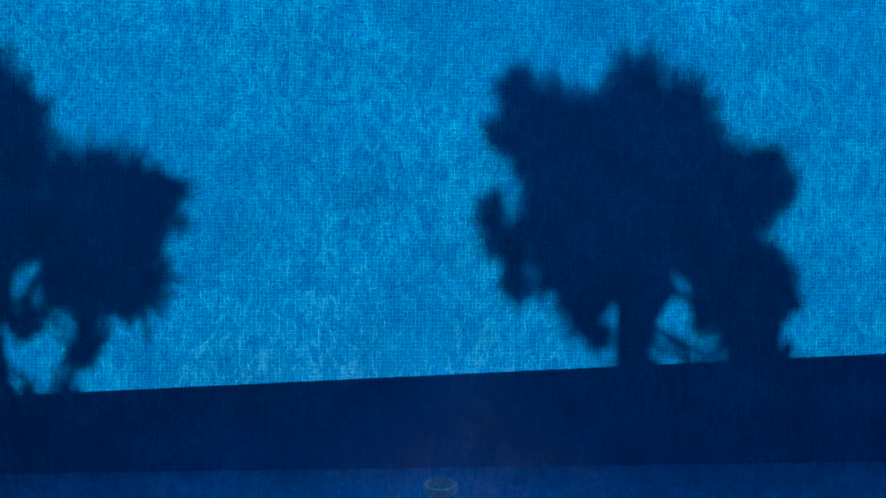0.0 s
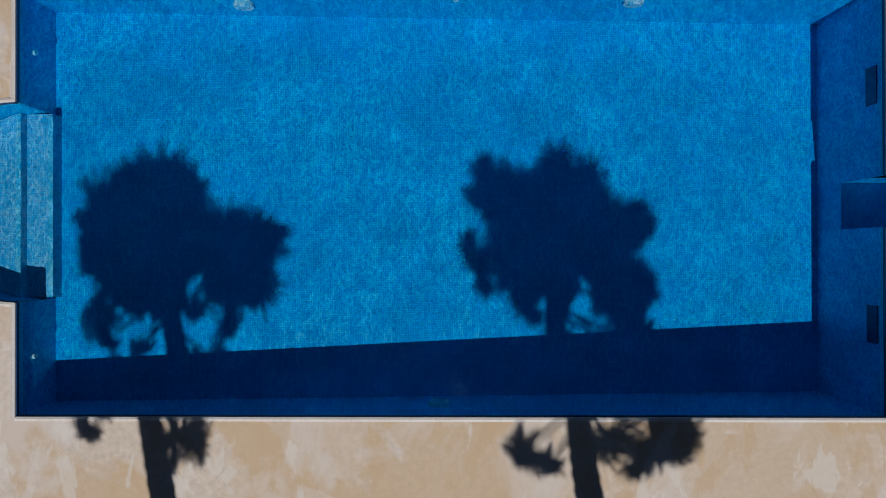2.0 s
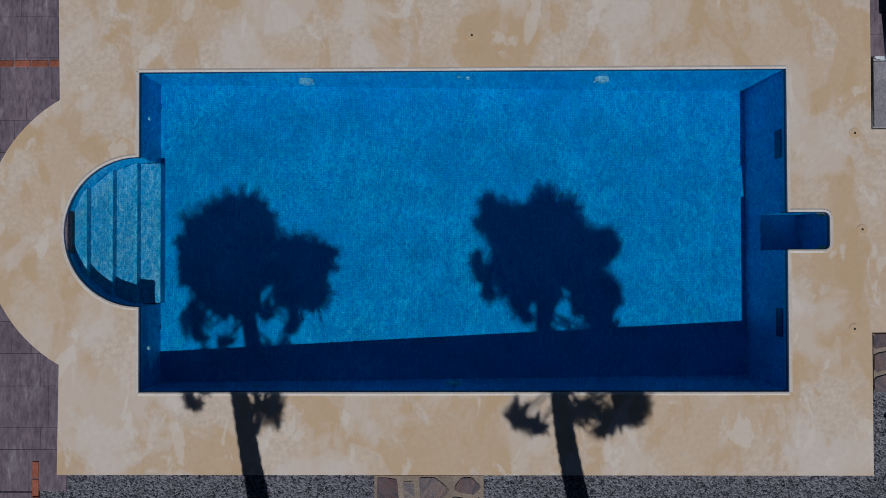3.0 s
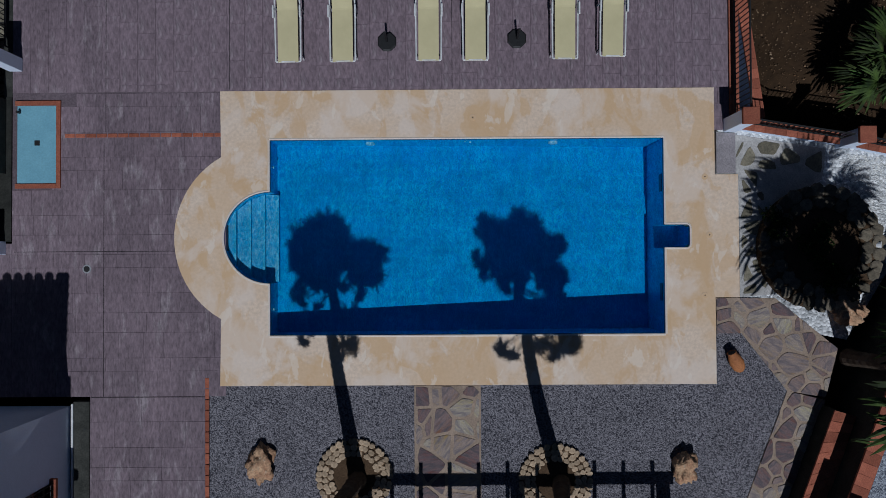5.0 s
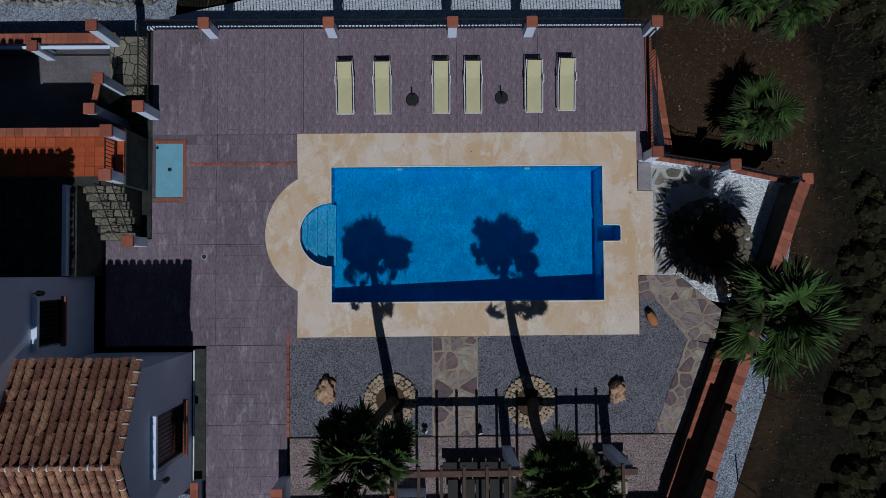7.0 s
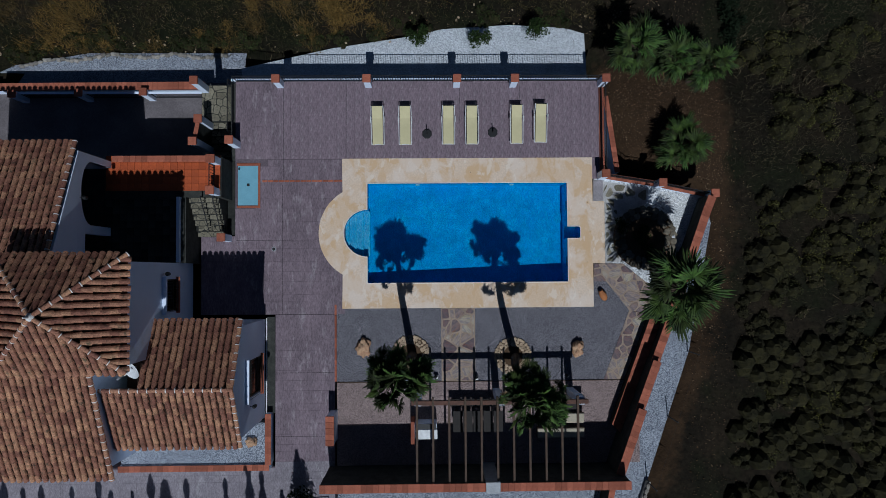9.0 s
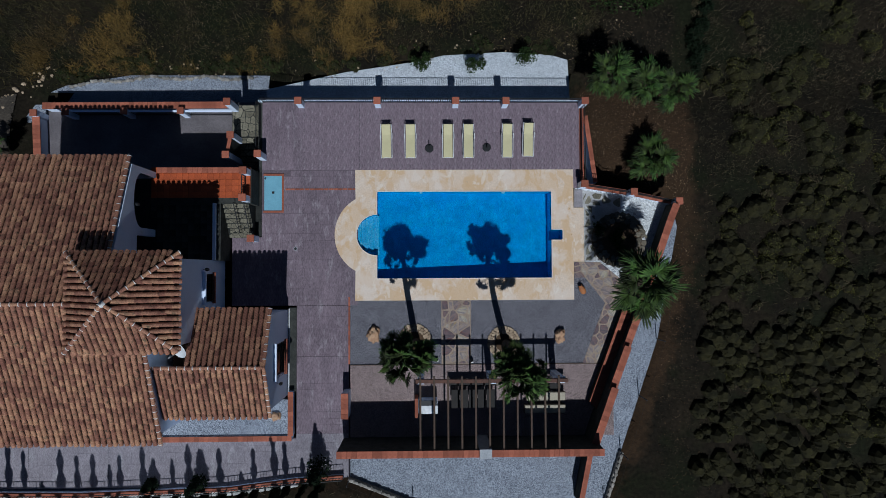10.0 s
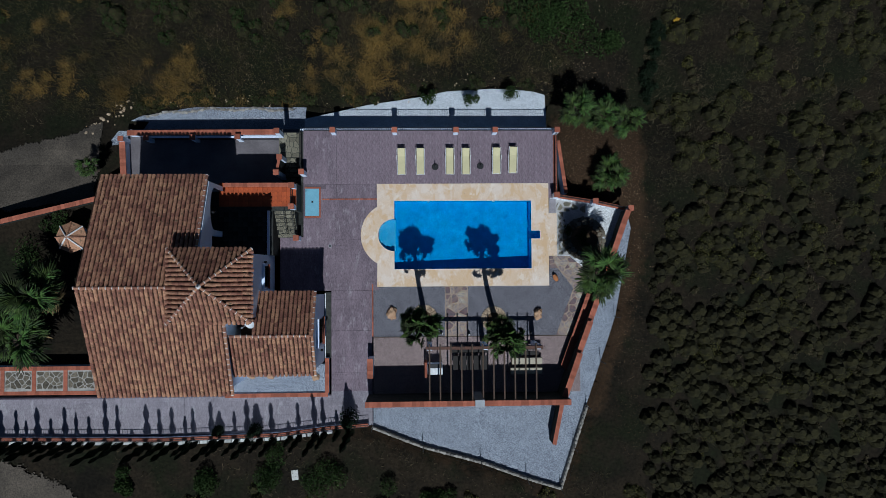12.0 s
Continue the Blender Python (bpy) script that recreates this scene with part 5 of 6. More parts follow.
def palm(base, top, R, n, seed, dead=8, r0=0.145, label="fan palm with a slim trunk and green crown", low=-48, mid=None, lobes=7, heads=None, fill=12, spread=10, clumps=()):
    """A fan palm from its foot to the middle of its crown; its fronds gather in a few uneven lobes."""
    rng = random.Random(seed)
    t = thing("palm_tree", label, "palm tree", base, group="palms")
    h = Vector(top) - Vector(base)
    m = (Vector(mid) - Vector(base)) if mid else h * 0.5
    palm_trunk(t, h, m, r0)
    heads = heads or [(360 * k / lobes + rng.uniform(-22, 22), rng.uniform(low, 45) if k % 3 else rng.uniform(30, 70), rng.uniform(0.8, 1.12)) for k in range(lobes)]
    lobes = len(heads)
    skirt = stone_bm(0.26 * R, 0.26 * R, 0.42 * R, seed * 1.3, 0.5, 2)
    sk = part("frond_skirt", skirt, M_TRUNK, t, "shaggy brown stubs of old fronds")
    sk.location = h - Vector((0, 0, 0.55 * R))
    for dx, dy, dz, cr in clumps:
        c = h + Vector((dx, dy, dz))
        part("stalk", rod(h - Vector((0, 0, 1.0)), c, 0.025, 5, r2=0.012), M_TRUNK, t)
        for i in range(16):
            f = part("frond", (FRONDS + DEAD)[i % 4], None, t)
            f.matrix_basis = Matrix.Translation(c) @ pose(0, 0, 0, 0, 0, rng.uniform(0, 360)) @ pose(0, 0, 0, 0, rng.uniform(-40, 75), 0) @ pose(0, 0, 0, rng.uniform(-60, 60), 0, 0) @ Matrix.Diagonal((cr, cr, cr, 1)) @ Matrix.Translation((rng.uniform(-0.8, -0.35), 0, 0))
    for i in range(fill):
        f = part("frond", FRONDS[i % 3], None, t)
        s = R * rng.uniform(0.48, 0.78)
        f.matrix_basis = Matrix.Translation(h) @ pose(0, 0, 0, 0, 0, rng.uniform(0, 360)) @ pose(0, 0, 0, 0, -rng.uniform(-10, 85), 0) @ pose(0, 0, 0, rng.uniform(-60, 60), 0, 0) @ Matrix.Diagonal((s, s, s, 1))
    for i in range(n + dead):
        if i < n:
            az, el, sc = heads[i % lobes]
            az, el = az + rng.gauss(0, spread), el + rng.gauss(0, spread * 0.9)
            if i % 9 == 0 and spread > 10:
                az, el = rng.uniform(0, 360), rng.uniform(20, 80)
            me = FRONDS[rng.randrange(3)]
        else:
            az, el, sc, me = rng.uniform(0, 360), rng.uniform(-78, -48), 0.95, DEAD[0]
        f = part("frond", me, None, t)
        s = R * sc * rng.uniform(0.82, 1.08)
        f.matrix_basis = Matrix.Translation(h) @ pose(0, 0, 0, 0, 0, az) @ pose(0, 0, 0, 0, -el, 0) @ pose(0, 0, 0, rng.uniform(-50, 50), 0, 0) @ Matrix.Diagonal((s, s, s, 1))
    return t


tall_palm((-2.5, -5.5, 0.0), (-2.95, -5.42, 6.1), (-2.78, -5.35, 3.3), 31,
          [(-0.38, 0.58, 0.35), (0.04, 0.72, 0.35), (0.30, 0.74, 0.24), (-0.13, 0.21, 0.44), (-0.60, 0.35, 0.34), (-0.64, 0.10, 0.30), (0.22, 0.24, 0.31), (0.82, 0.15, 0.34), (1.05, 0.18, 0.30), (0.95, -0.06, 0.31), (0.62, -0.02, 0.30), (-0.40, -0.12, 0.28), (0.09, -0.04, 0.30)],
          [(-0.78, -0.40, 0.20), (-0.62, -0.68, 0.13), (-0.30, -0.72, 0.12), (0.35, -0.42, 0.14), (0.74, -0.58, 0.18), (-0.50, -0.95, 0.15), (0.44, -1.05, 0.22), (0.68, -1.00, 0.18), (0.37, -1.22, 0.12)])
tall_palm((2.1, -5.6, 0.0), (1.74, -6.05, 6.9), (1.62, -5.55, 3.9), 32,
          [(-0.90, 0.78, 0.14), (-0.74, 0.56, 0.28), (-0.46, 0.50, 0.34), (-0.02, 0.66, 0.33), (0.26, 0.54, 0.29), (0.42, 0.26, 0.32), (-0.56, 0.16, 0.30), (-0.20, 0.17, 0.42), (0.74, 0.20, 0.28), (0.93, 0.20, 0.17), (0.66, -0.10, 0.30), (0.70, -0.30, 0.24), (0.95, -0.36, 0.18), (0.78, -0.48, 0.22), (-0.40, -0.25, 0.22), (0.15, -0.02, 0.30)],
          [(-1.08, 0.18, 0.12), (-1.02, 0.0, 0.13), (-0.94, -0.20, 0.15), (-0.42, -0.55, 0.18), (0.86, -0.62, 0.18), (-0.66, -1.04, 0.18), (-0.38, -1.18, 0.14), (0.25, -1.00, 0.24), (0.70, -1.00, 0.32), (0.98, -0.95, 0.24), (0.52, -1.20, 0.18)])
palm((8.62, -2.8, 0.0), (7.95, -2.45, 4.0), 1.38, 38, 33, 6, label="leaning fan palm over the boundary wall", low=-30, lobes=12, fill=14, spread=11)
palm((9.9, 3.85, -1.4), (9.9, 3.95, -0.35), 1.25, 30, 35, 4, fill=26, label="low fan palm on the slope", low=-35)
for k, (x, y) in enumerate(((7.5, 8.2), (9.2, 7.7), (10.7, 7.3))):
    palm((x, y, -1.3), (x, y, 0.7), 1.15, 28, 36 + k, 4, fill=22, label="low fan palm on the slope beyond the fence", low=-35)
palm((-25.4, -3.7, -0.2), (-25.4, -3.7, 3.4), 1.9, 40, 41, 8, label="broad fan palm behind the house")
palm((-26.6, -6.3, -0.2), (-26.6, -6.3, 3.0), 1.8, 36, 42, 5, label="broad fan palm behind the house")
palm((-24.4, 4.6, -1.5), (-24.4, 4.6, -0.5), 0.75, 18, 43, 0, label="small fan palm beside the dirt track", low=-20)


# stone rings round the trunks
def stone_ring(cx, cy, r_in, r_out, rows, seed, z=0.0, material=M_RINGSTONE, soil=True, lift=0.0, label="ring of pale fieldstones round a palm"):
    rng = random.Random(seed)
    t = thing("stone_ring", label, "stone ring", (cx, cy, z), group="stone rings")
    if soil:
        part("soil", lathe([(r_in + 0.05, -0.05), (r_in + 0.05, 0.02 + lift * 0.7), (0.1, 0.04 + lift * 0.7)], 24), M_SOIL, t)
    part("mortar", lathe([(r_out - 0.02, -0.1), (r_out - 0.06, 0.03 + lift), (r_in, 0.03 + lift), (r_in, -0.1)], 40), M_SOIL, t)
    for k in range(rows):
        r = r_in + (r_out - r_in) * (k + 0.5) / rows
        w = (r_out - r_in) / rows
        n = int(2 * math.pi * r / (w * 1.02))
        for i in range(n):
            a = 6.2832 * (i + rng.uniform(-0.2, 0.2) + 0.5 * (k % 2)) / n
            o = part("stone", stone_bm(w * 0.58 * rng.uniform(0.85, 1.1), w * 0.56 * rng.uniform(0.8, 1.15), 0.05, rng.uniform(0, 50), 0.35, 2), material, t)
            o.matrix_basis = pose(r * math.cos(a), r * math.sin(a), lift, 0, 0, math.degrees(a) + rng.uniform(-15, 15))


stone_ring(-2.58, -5.43, 0.47, 0.87, 3, 71)
stone_ring(1.97, -5.54, 0.44, 0.84, 3, 72)
M_DARKSTONE = mat("grey_fieldstone", (0.15, 0.125, 0.09), (0.09, 0.078, 0.06), 0.9, 5, 25, 0.6, rand="object", amount=0.45)
stone_ring(7.95, -0.3, 0.88, 1.42, 2, 73, 0.0, M_DARKSTONE, True, 0.18, "raised round bed edged with grey fieldstones")

for x, y, rx, ry, rz, s in ((-4.68, -5.12, 0.29, 0.38, 0.17, 3.0), (4.86, -5.22, 0.24, 0.36, 0.2, 8.0)):
    b = thing("boulder", "ochre boulder on the dark gravel", "rock", (x, y, -0.02), group="garden boulders")
    part("rock", stone_bm(rx, ry, rz, s, 0.55, 4), M_BOULDER, b, smooth=True)
for x, y, z, r, s in ((8.55, -1.75, 0.0, 0.36, 5.0), (-13.6, -9.0, 0.28, 0.2, 6.0), (-12.4, -8.95, 0.28, 0.26, 9.0), (-9.55, -9.1, 0.28, 0.24, 7.0)):
    b = thing("boulder", "ochre boulder in a gravel bed", "rock", (x, y, z), group="garden boulders")
    part("rock", stone_bm(r, r * 0.8, r * 0.6, s, 0.55, 4), M_BOULDER, b, smooth=True)
pot = thing("clay_pot", "terracotta jar tipped over on the gravel", "pot", (6.03, -2.86, 0.14), 30)
prof = [(0.07, -0.25), (0.13, -0.18), (0.16, -0.02), (0.13, 0.14), (0.085, 0.2), (0.11, 0.25)]
jar = part("jar", lathe(prof, 16), M_POT, pot, smooth=True)
jar.matrix_basis = pose(0, 0, 0, -78, 0, 0)
# black disc painted in for the shade inside the closed jar
part("mouth", lathe([(0.085, 0.251), (0.08, 0.253)], 14), M_DARK, jar)
for x, y, a in ((-1.48, -6.41, 20), (0.32, -6.45, -25), (4.35, -6.4, 5)):
    s = thing("garden_spotlight", "small chrome garden spotlight on the gravel", "spotlight", (x, y, 0), a, "garden spotlights")
    part("stem", rod((0, 0, 0), (0, 0, 0.12), 0.012, 6), M_DARK, s)
    part("head", rod((-0.04, 0.05, 0.14), (0.05, -0.05, 0.2), 0.065, 10, r2=0.075), M_DARK, s)
    part("lens", rod((0.05, -0.05, 0.2), (0.055, -0.055, 0.204), 0.066, 10), M_WHITE, s)
s = thing("garden_spotlight", "small white spotlight in the round bed", "spotlight", (9.15, -0.25, 0.1), 0, "garden spotlights")
part("head", rod((0, 0, 0.05), (0.1, 0, 0.16), 0.07, 10), M_WHITE, s)

# ---- pergola ----
pergola = thing("pergola", "dark timber pergola on white pillars", "pergola", (0, 0, 0))
for x in (-2.25, 1.2, 4.5):
    part("post", box(x - 0.15, x + 0.15, -7.25, -6.95, 0, 2.22, 0.01), M_WALL, pergola, "white rendered pillar")
part("beam", box(-2.5, 4.75, -7.19, -7.01, 2.22, 2.40, 0.008), M_WOODRED, pergola, "long red-brown cross beam")
me_raf = finish("rafter", box(-0.045, 0.045, -10.31, -6.84, 2.402, 2.52, 0.008), M_WOOD)
for i in range(11):
    r = part("rafter", me_raf, None, pergola)
    r.location = (-2.27 + 0.656 * i, 0, 0)
# furniture under it
M_CUSHION = mat("beige_cushion", (0.46, 0.40, 0.30), (0.38, 0.33, 0.25), 0.85, 3, 60, 0.2)
table = thing("garden_table", "long slatted timber garden table", "table", (0.35, -8.25, 0))
for i in range(5):
    part("plank", box(-1.1 + 0.44 * i, -1.1 + 0.44 * i + 0.41, -0.45, 0.45, 0.70, 0.74, 0.006), M_SHADEWOOD, table)
for sx in (-0.95, 0.95):
    for sy in (-0.35, 0.35):
        part("leg", box(sx - 0.04, sx + 0.04, sy - 0.04, sy + 0.04, 0, 0.70), M_WOOD, table)
for x, y, L in ((4.05, -8.22, 1.0), (4.0, -8.86, 1.05)):
    b = thing("cushion_bench", "low timber bench with a beige cushion", "bench", (x, y, 0), 0, "benches under the pergola")
    part("seat", box(-L, L, -0.22, 0.22, 0.30, 0.36, 0.008), M_WOOD, b)
    part("cushion", box(-L + 0.02, L - 0.02, -0.21, 0.21, 0.36, 0.46, 0.03), M_CUSHION, b, "beige cushion")
    for sx in (-L + 0.08, L - 0.08):
        part("leg", box(sx - 0.05, sx + 0.05, -0.2, 0.2, 0, 0.30), M_WOOD, b)
for x, y in ((4.55, -7.35), (4.3, -7.7)):
    b = thing("timber_chair", "dark timber garden chair", "chair", (x, y, 0), 0, "garden chairs")
    part("seat", box(-0.5, 0.5, -0.14, 0.14, 0.4, 0.45, 0.01), M_SHADEWOOD, b)
    for sx in (-0.42, 0.42):
        part("leg", box(sx - 0.03, sx + 0.03, -0.12, 0.12, 0, 0.40), M_WOODRED, b)
bench = thing("timber_bench", "timber bench by the table, shade put into its dark colour", "bench", (0.3, -7.5, 0))
part("seat", box(-1.2, 1.2, -0.16, 0.16, 0.42, 0.47, 0.01), M_SHADEWOOD, bench)
for sx in (-1.05, 1.05):
    part("leg", box(sx - 0.04, sx + 0.04, -0.13, 0.13, 0, 0.42), M_WOODRED, bench)
grill = thing("barbecue", "brick barbecue with a white worktop", "barbecue", (-1.75, -8.6, 0))
part("brick_side", box(-0.82, -0.66, -0.5, 0.45, 0, 1.1, 0.01), M_BRICK, grill, "red brick side wall")
part("base", box(-0.66, 0.3, -0.35, 0.3, 0, 0.8, 0.01), M_WALL, grill)
part("worktop", box(-0.64, 0.32, -0.36, 0.05, 0.8, 0.86, 0.01), M_WHITE, grill)
part("fire_bowl", box(-0.6, 0.28, 0.07, 0.29, 0.8, 0.83), M_DARK, grill)

# satellite dish and wall lamps
dish = thing("satellite_dish", "white satellite dish on the house wall", "satellite dish", (-12.45, -5.12, 4.95), -40)
bm = bmesh.new()
K = 20
rows = [[bm.verts.new((0.42 * r * math.cos(6.2832 * i / K), 0.36 * r * math.sin(6.2832 * i / K), 0.10 * r * r)) for i in range(K)] for r in (0.12, 0.4, 0.7, 1.0)]
bm.faces.new(rows[0])
for a, b in zip(rows, rows[1:]):
    for i in range(K):
        bm.faces.new((a[i], a[(i + 1) % K], b[(i + 1) % K], b[i]))
d = part("reflector", bm, M_WHITE, dish, smooth=True)
d.matrix_basis = pose(0, 0, 0.3, 35, 0, 0)
d2 = part("feed_arm", rod((0, -0.3, 0.3), (0, -0.45, 0.75), 0.015, 6), M_GREY, dish)
part("receiver", rod((0, -0.45, 0.75), (0, -0.38, 0.7), 0.04, 8), M_GREY, d2)
part("bracket", rod((0, 0, 0), (0, 0, 0.35), 0.025, 8), M_GREY, dish)
for x, y, z in ((-8.97, -7.1, 2.6), (-12.22, -1.75, 3.2), (-15.09, 1.2, 3.95)):
    w = thing("wall_lamp", "black iron lantern on the house wall", "wall lamp", (x, y, z), 0, "wall lamps")
    part("arm", rod((0, 0, 0), (0.18, 0, 0.12), 0.014, 6), M_DARK, w)
    part("lantern", lathe([(0.03, -0.16), (0.07, -0.14), (0.085, 0.06), (0.02, 0.14)], 8, at=(0.18, 0)), M_DARK, w)

# ---- driveway edge: low wall, railing and young cypresses ----
DRIVE = [(-31.0, -12.75), (-19.3, -12.95), (-12.0, -12.75), (-8.6, -12.35), (-6.2, -12.2)]
brick_capped_wall("drive_wall", DRIVE, -1.6, 0.28, 0.18, "low brick-capped wall along the driveway", M_WALL, 0.22)
for (ax, ay), (bx, by) in zip(DRIVE, DRIVE[1:]):
    railing(ax, ay, bx, by, 0.28, 0.55, 0.16, name="drive_railing")


def leaf_cloud(name, blobs, count, size, material, seed, squash=1.0):
    """Many small leaves scattered through a set of blobs (x, y, z, r, height)."""
    rs = np.random.RandomState(seed)
    B = np.repeat(np.array(blobs, float), count, axis=0)
    n = len(B)
    p = rs.normal(size=(n, 3))
    p /= np.linalg.norm(p, axis=1)[:, None]
    p[:, 2] = np.abs(p[:, 2])
    p *= (rs.uniform(0.12, 1, n) ** 0.4)[:, None]
    q = B[:, :3] + p * np.stack([B[:, 3], B[:, 3], B[:, 4]], 1)
    d, e = rs.normal(size=(n, 3)), rs.normal(size=(n, 3))
    d *= (size * rs.uniform(0.6, 1.4, n) / np.linalg.norm(d, axis=1))[:, None]
    e *= (size * 0.5 / np.linalg.norm(e, axis=1))[:, None]
    vs = np.stack([q - d, q + e, q + d, q - e], 1).reshape(-1, 3)
    me = bpy.data.meshes.new(name)
    me.from_pydata(vs.tolist(), [], np.arange(4 * n).reshape(-1, 4).tolist())
    me.materials.append(material)
    return me


def cypress_mesh(seed, h, r):
    rng = random.Random(seed)
    vs, fs = [], []
    n = int(760 * h)
    for i in range(n):
        k = rng.random()
        rr = r * (1 - k) ** 0.4 * (0.75 + 0.35 * math.sin(k * 17 + seed)) * rng.uniform(0.3, 1.0) + 0.01
        a = rng.uniform(0, 6.2832)
        q = Vector((rr * math.cos(a), rr * math.sin(a), 0.1 + k * h * 0.93))
        d = Vector((math.cos(a) * 0.35, math.sin(a) * 0.35, 1)) * rng.uniform(0.07, 0.16)
        e = Vector((-math.sin(a), math.cos(a), 0)) * rng.uniform(0.02, 0.045)
        b = len(vs)
        vs += [q - d * 0.4, q + e, q + d, q - e]
        fs.append((b, b + 1, b + 2, b + 3))
    me = bpy.data.meshes.new("crown")
    me.from_pydata(vs, [], fs)
    me.materials.append(M_CYPRESS)
    return me


CYP = [(cypress_mesh(80 + i, h, r), h) for i, (h, r) in enumerate(((3.4, 0.20), (4.4, 0.24), (5.4, 0.29), (2.7, 0.17)))]
rng = random.Random(8)
xs = [-30.3 + 0.82 * i for i in range(29)]
for i, x in enumerate(xs):
    y = -12.45 - 0.05 * math.sin(x)
    for (ax, ay), (bx, by) in zip(DRIVE, DRIVE[1:]):
        if ax <= x <= bx:
            y = ay + (by - ay) * (x - ax) / (bx - ax) - 0.42
    me, h = CYP[(0, 1, 0, 3, 2, 0, 1, 3)[i % 8]]
    t = thing("young_cypress", "slim young cypress behind the driveway wall", "cypress", (x + rng.uniform(-0.2, 0.2), y, -0.55), rng.uniform(0, 360), "cypress row")
    part("trunk", rod((0, 0, 0), (0, 0, h * 0.5), 0.025, 5), M_TRUNK, t)
    part("crown", me, None, t)
    t.scale = (1, 1, rng.uniform(0.7, 1.3))
for x, y, h, r, s in ((-13.35, -12.35, 2.2, 0.42, 91), (-15.75, -12.45, 1.3, 0.35, 92), (-7.4, -11.75, 2.6, 0.65, 93)):
    t = thing("conifer", "bushy dark conifer beside the driveway", "conifer", (x, y, 0.0), 0, "conifers")
    part("trunk", rod((0, 0, 0), (0, 0, h * 0.6), 0.05, 6), M_TRUNK, t)
    part("crown", leaf_cloud("crown", [(0, 0, 0.1, r, h * 0.55), (0, 0, h * 0.4, r * 0.55, h * 0.6)], 420, 0.10, M_CYPRESS, s), None, t)

# wire fence round the lower gravel
FENCE = [(-6.0, -12.6), (-2.7, -13.9), (1.1, -14.95), (4.1, -16.05), (6.35, -16.75), (8.15, -11.4), (10.15, -5.5), (11.3, 0.3)]
kerb = thing("stone_kerb", "rough stone kerb round the gravel terrace", "kerb", kind="structure")
rng = random.Random(17)
M_KERB = mat("pale_kerbstone", (0.34, 0.31, 0.27), (0.20, 0.18, 0.155), 0.9, 5, 25, 0.6, rand="object", amount=0.4)
me_k = [finish("kerb_stone", stone_bm(0.15, 0.09, 0.09, s, 0.5, 1), M_KERB) for s in (1.0, 5.0, 9.0)]
wire = thing("wire_fence", "thin dark posts and wire round the gravel terrace", "wire fence")
for (ax, ay), (bx, by) in zip(FENCE, FENCE[1:]):
    L, a = math.hypot(bx - ax, by - ay), math.degrees(math.atan2(by - ay, bx - ax))
    k = int(L / 0.25) if ay < -11.5 else 0
    for i in range(k):
        o = part("kerb_stone", me_k[i % 3], None, kerb)
        o.matrix_basis = pose(ax + (bx - ax) * (i + 0.5) / k + rng.uniform(-0.03, 0.03), ay + (by - ay) * (i + 0.5) / k, -0.53, 0, 0, a + rng.uniform(-12, 12))
    if ay < -11.5:
        base = part("kerb_wall", box(-0.05, L + 0.05, -0.10, 0.10, -1.7, -0.52, 0.02), M_KERB, kerb)
        base.matrix_basis = pose(ax, ay, 0, 0, 0, a)
    part("post", rod((ax, ay, -0.8), (ax, ay, 0.55), 0.025, 6), M_DARK, wire)
    mx, my = (ax + bx) / 2, (ay + by) / 2
    if L > 4.5:
        part("post", rod((mx, my, -0.8), (mx, my, 0.55), 0.025, 6), M_DARK, wire)
    for z in (0.5,):
        part("wire", rod((ax, ay, z), (bx, by, z), 0.004, 4), M_DARK, wire)


# ---- west garden behind the house ----
structure("west_garden", prism([(-31.0, -8.2), (-21.2, -8.2), (-21.2, 2.8), (-23.2, 2.5), (-31.0, 0.6)], -1.8, -0.2), M_EARTH, "dark planted garden soil behind the house", "garden bed")
brick_capped_wall("garden_wall", [(-31.0, 0.6), (-23.1, 2.5)], -1.8, 0.5, 0.2, "brick-capped garden wall", M_CLAD, 0.3)
brick_capped_wall("garden_wall", [(-31.0, -8.3), (-21.3, -8.3)], -0.6, 0.75, 0.2, "brick-capped garden wall", M_WALL, 0.26)
bed = thing("stone_panels", "strip of stone panels framed with brick", "stone wall", kind="structure")
part("mortar_bed", box(-31.0, -21.3, -9.75, -8.45, -0.5, 0.5), mat("grey_joint", (0.40, 0.37, 0.33), None, 0.9, 3, 40, 0.4), bed)
for i in range(5):
    x0 = -30.9 + 1.95 * i
    paving(bed, [(x0, -9.6), (x0 + 1.6, -9.6), (x0 + 1.6, -8.55), (x0, -8.55)], 0.33, 0.5, M_DARKSTONE, 40 + i, gap=0.05, worn=0.2)
    part("brick_divider", box(x0 + 1.65, x0 + 1.9, -9.75, -8.45, 0.4, 0.54, 0.01), M_BRICK, bed)
brick_capped_wall("strip_edge", [(-31.0, -9.85), (-16.5, -9.95)], -0.2, 0.5, 0.18, "brick-capped kerb along the driveway", M_WALL, 0.24)
hut = thing("garden_hut", "small round hut with a clay tile roof", "hut", (-24.5, -0.1, -0.2))
part("wall", lathe([(0.75, 0), (0.75, 1.5)], 16), M_WALL, hut)
hr = part("roof", lathe([(0.98, 1.48), (0.98, 1.55), (0.1, 2.05), (0.05, 2.1)], 8), M_ROOF, hut, "conical clay tile roof")
for i in range(8):
    a = 6.2832 * i / 8
    part("hip_tile", rod((0.98 * math.cos(a), 0.98 * math.sin(a), 1.58), (0.05 * math.cos(a), 0.05 * math.sin(a), 2.12), 0.05, 6), M_LIME if i % 2 else M_ROOF, hr)
box_p = thing("brick_planter", "brick planter filled with white stones", "planter", (-22.2, -6.9, -0.2))
part("planter_body", box(-0.75, 0.75, -1.0, 1.0, 0, 1.0, 0.01), M_BRICK, box_p)
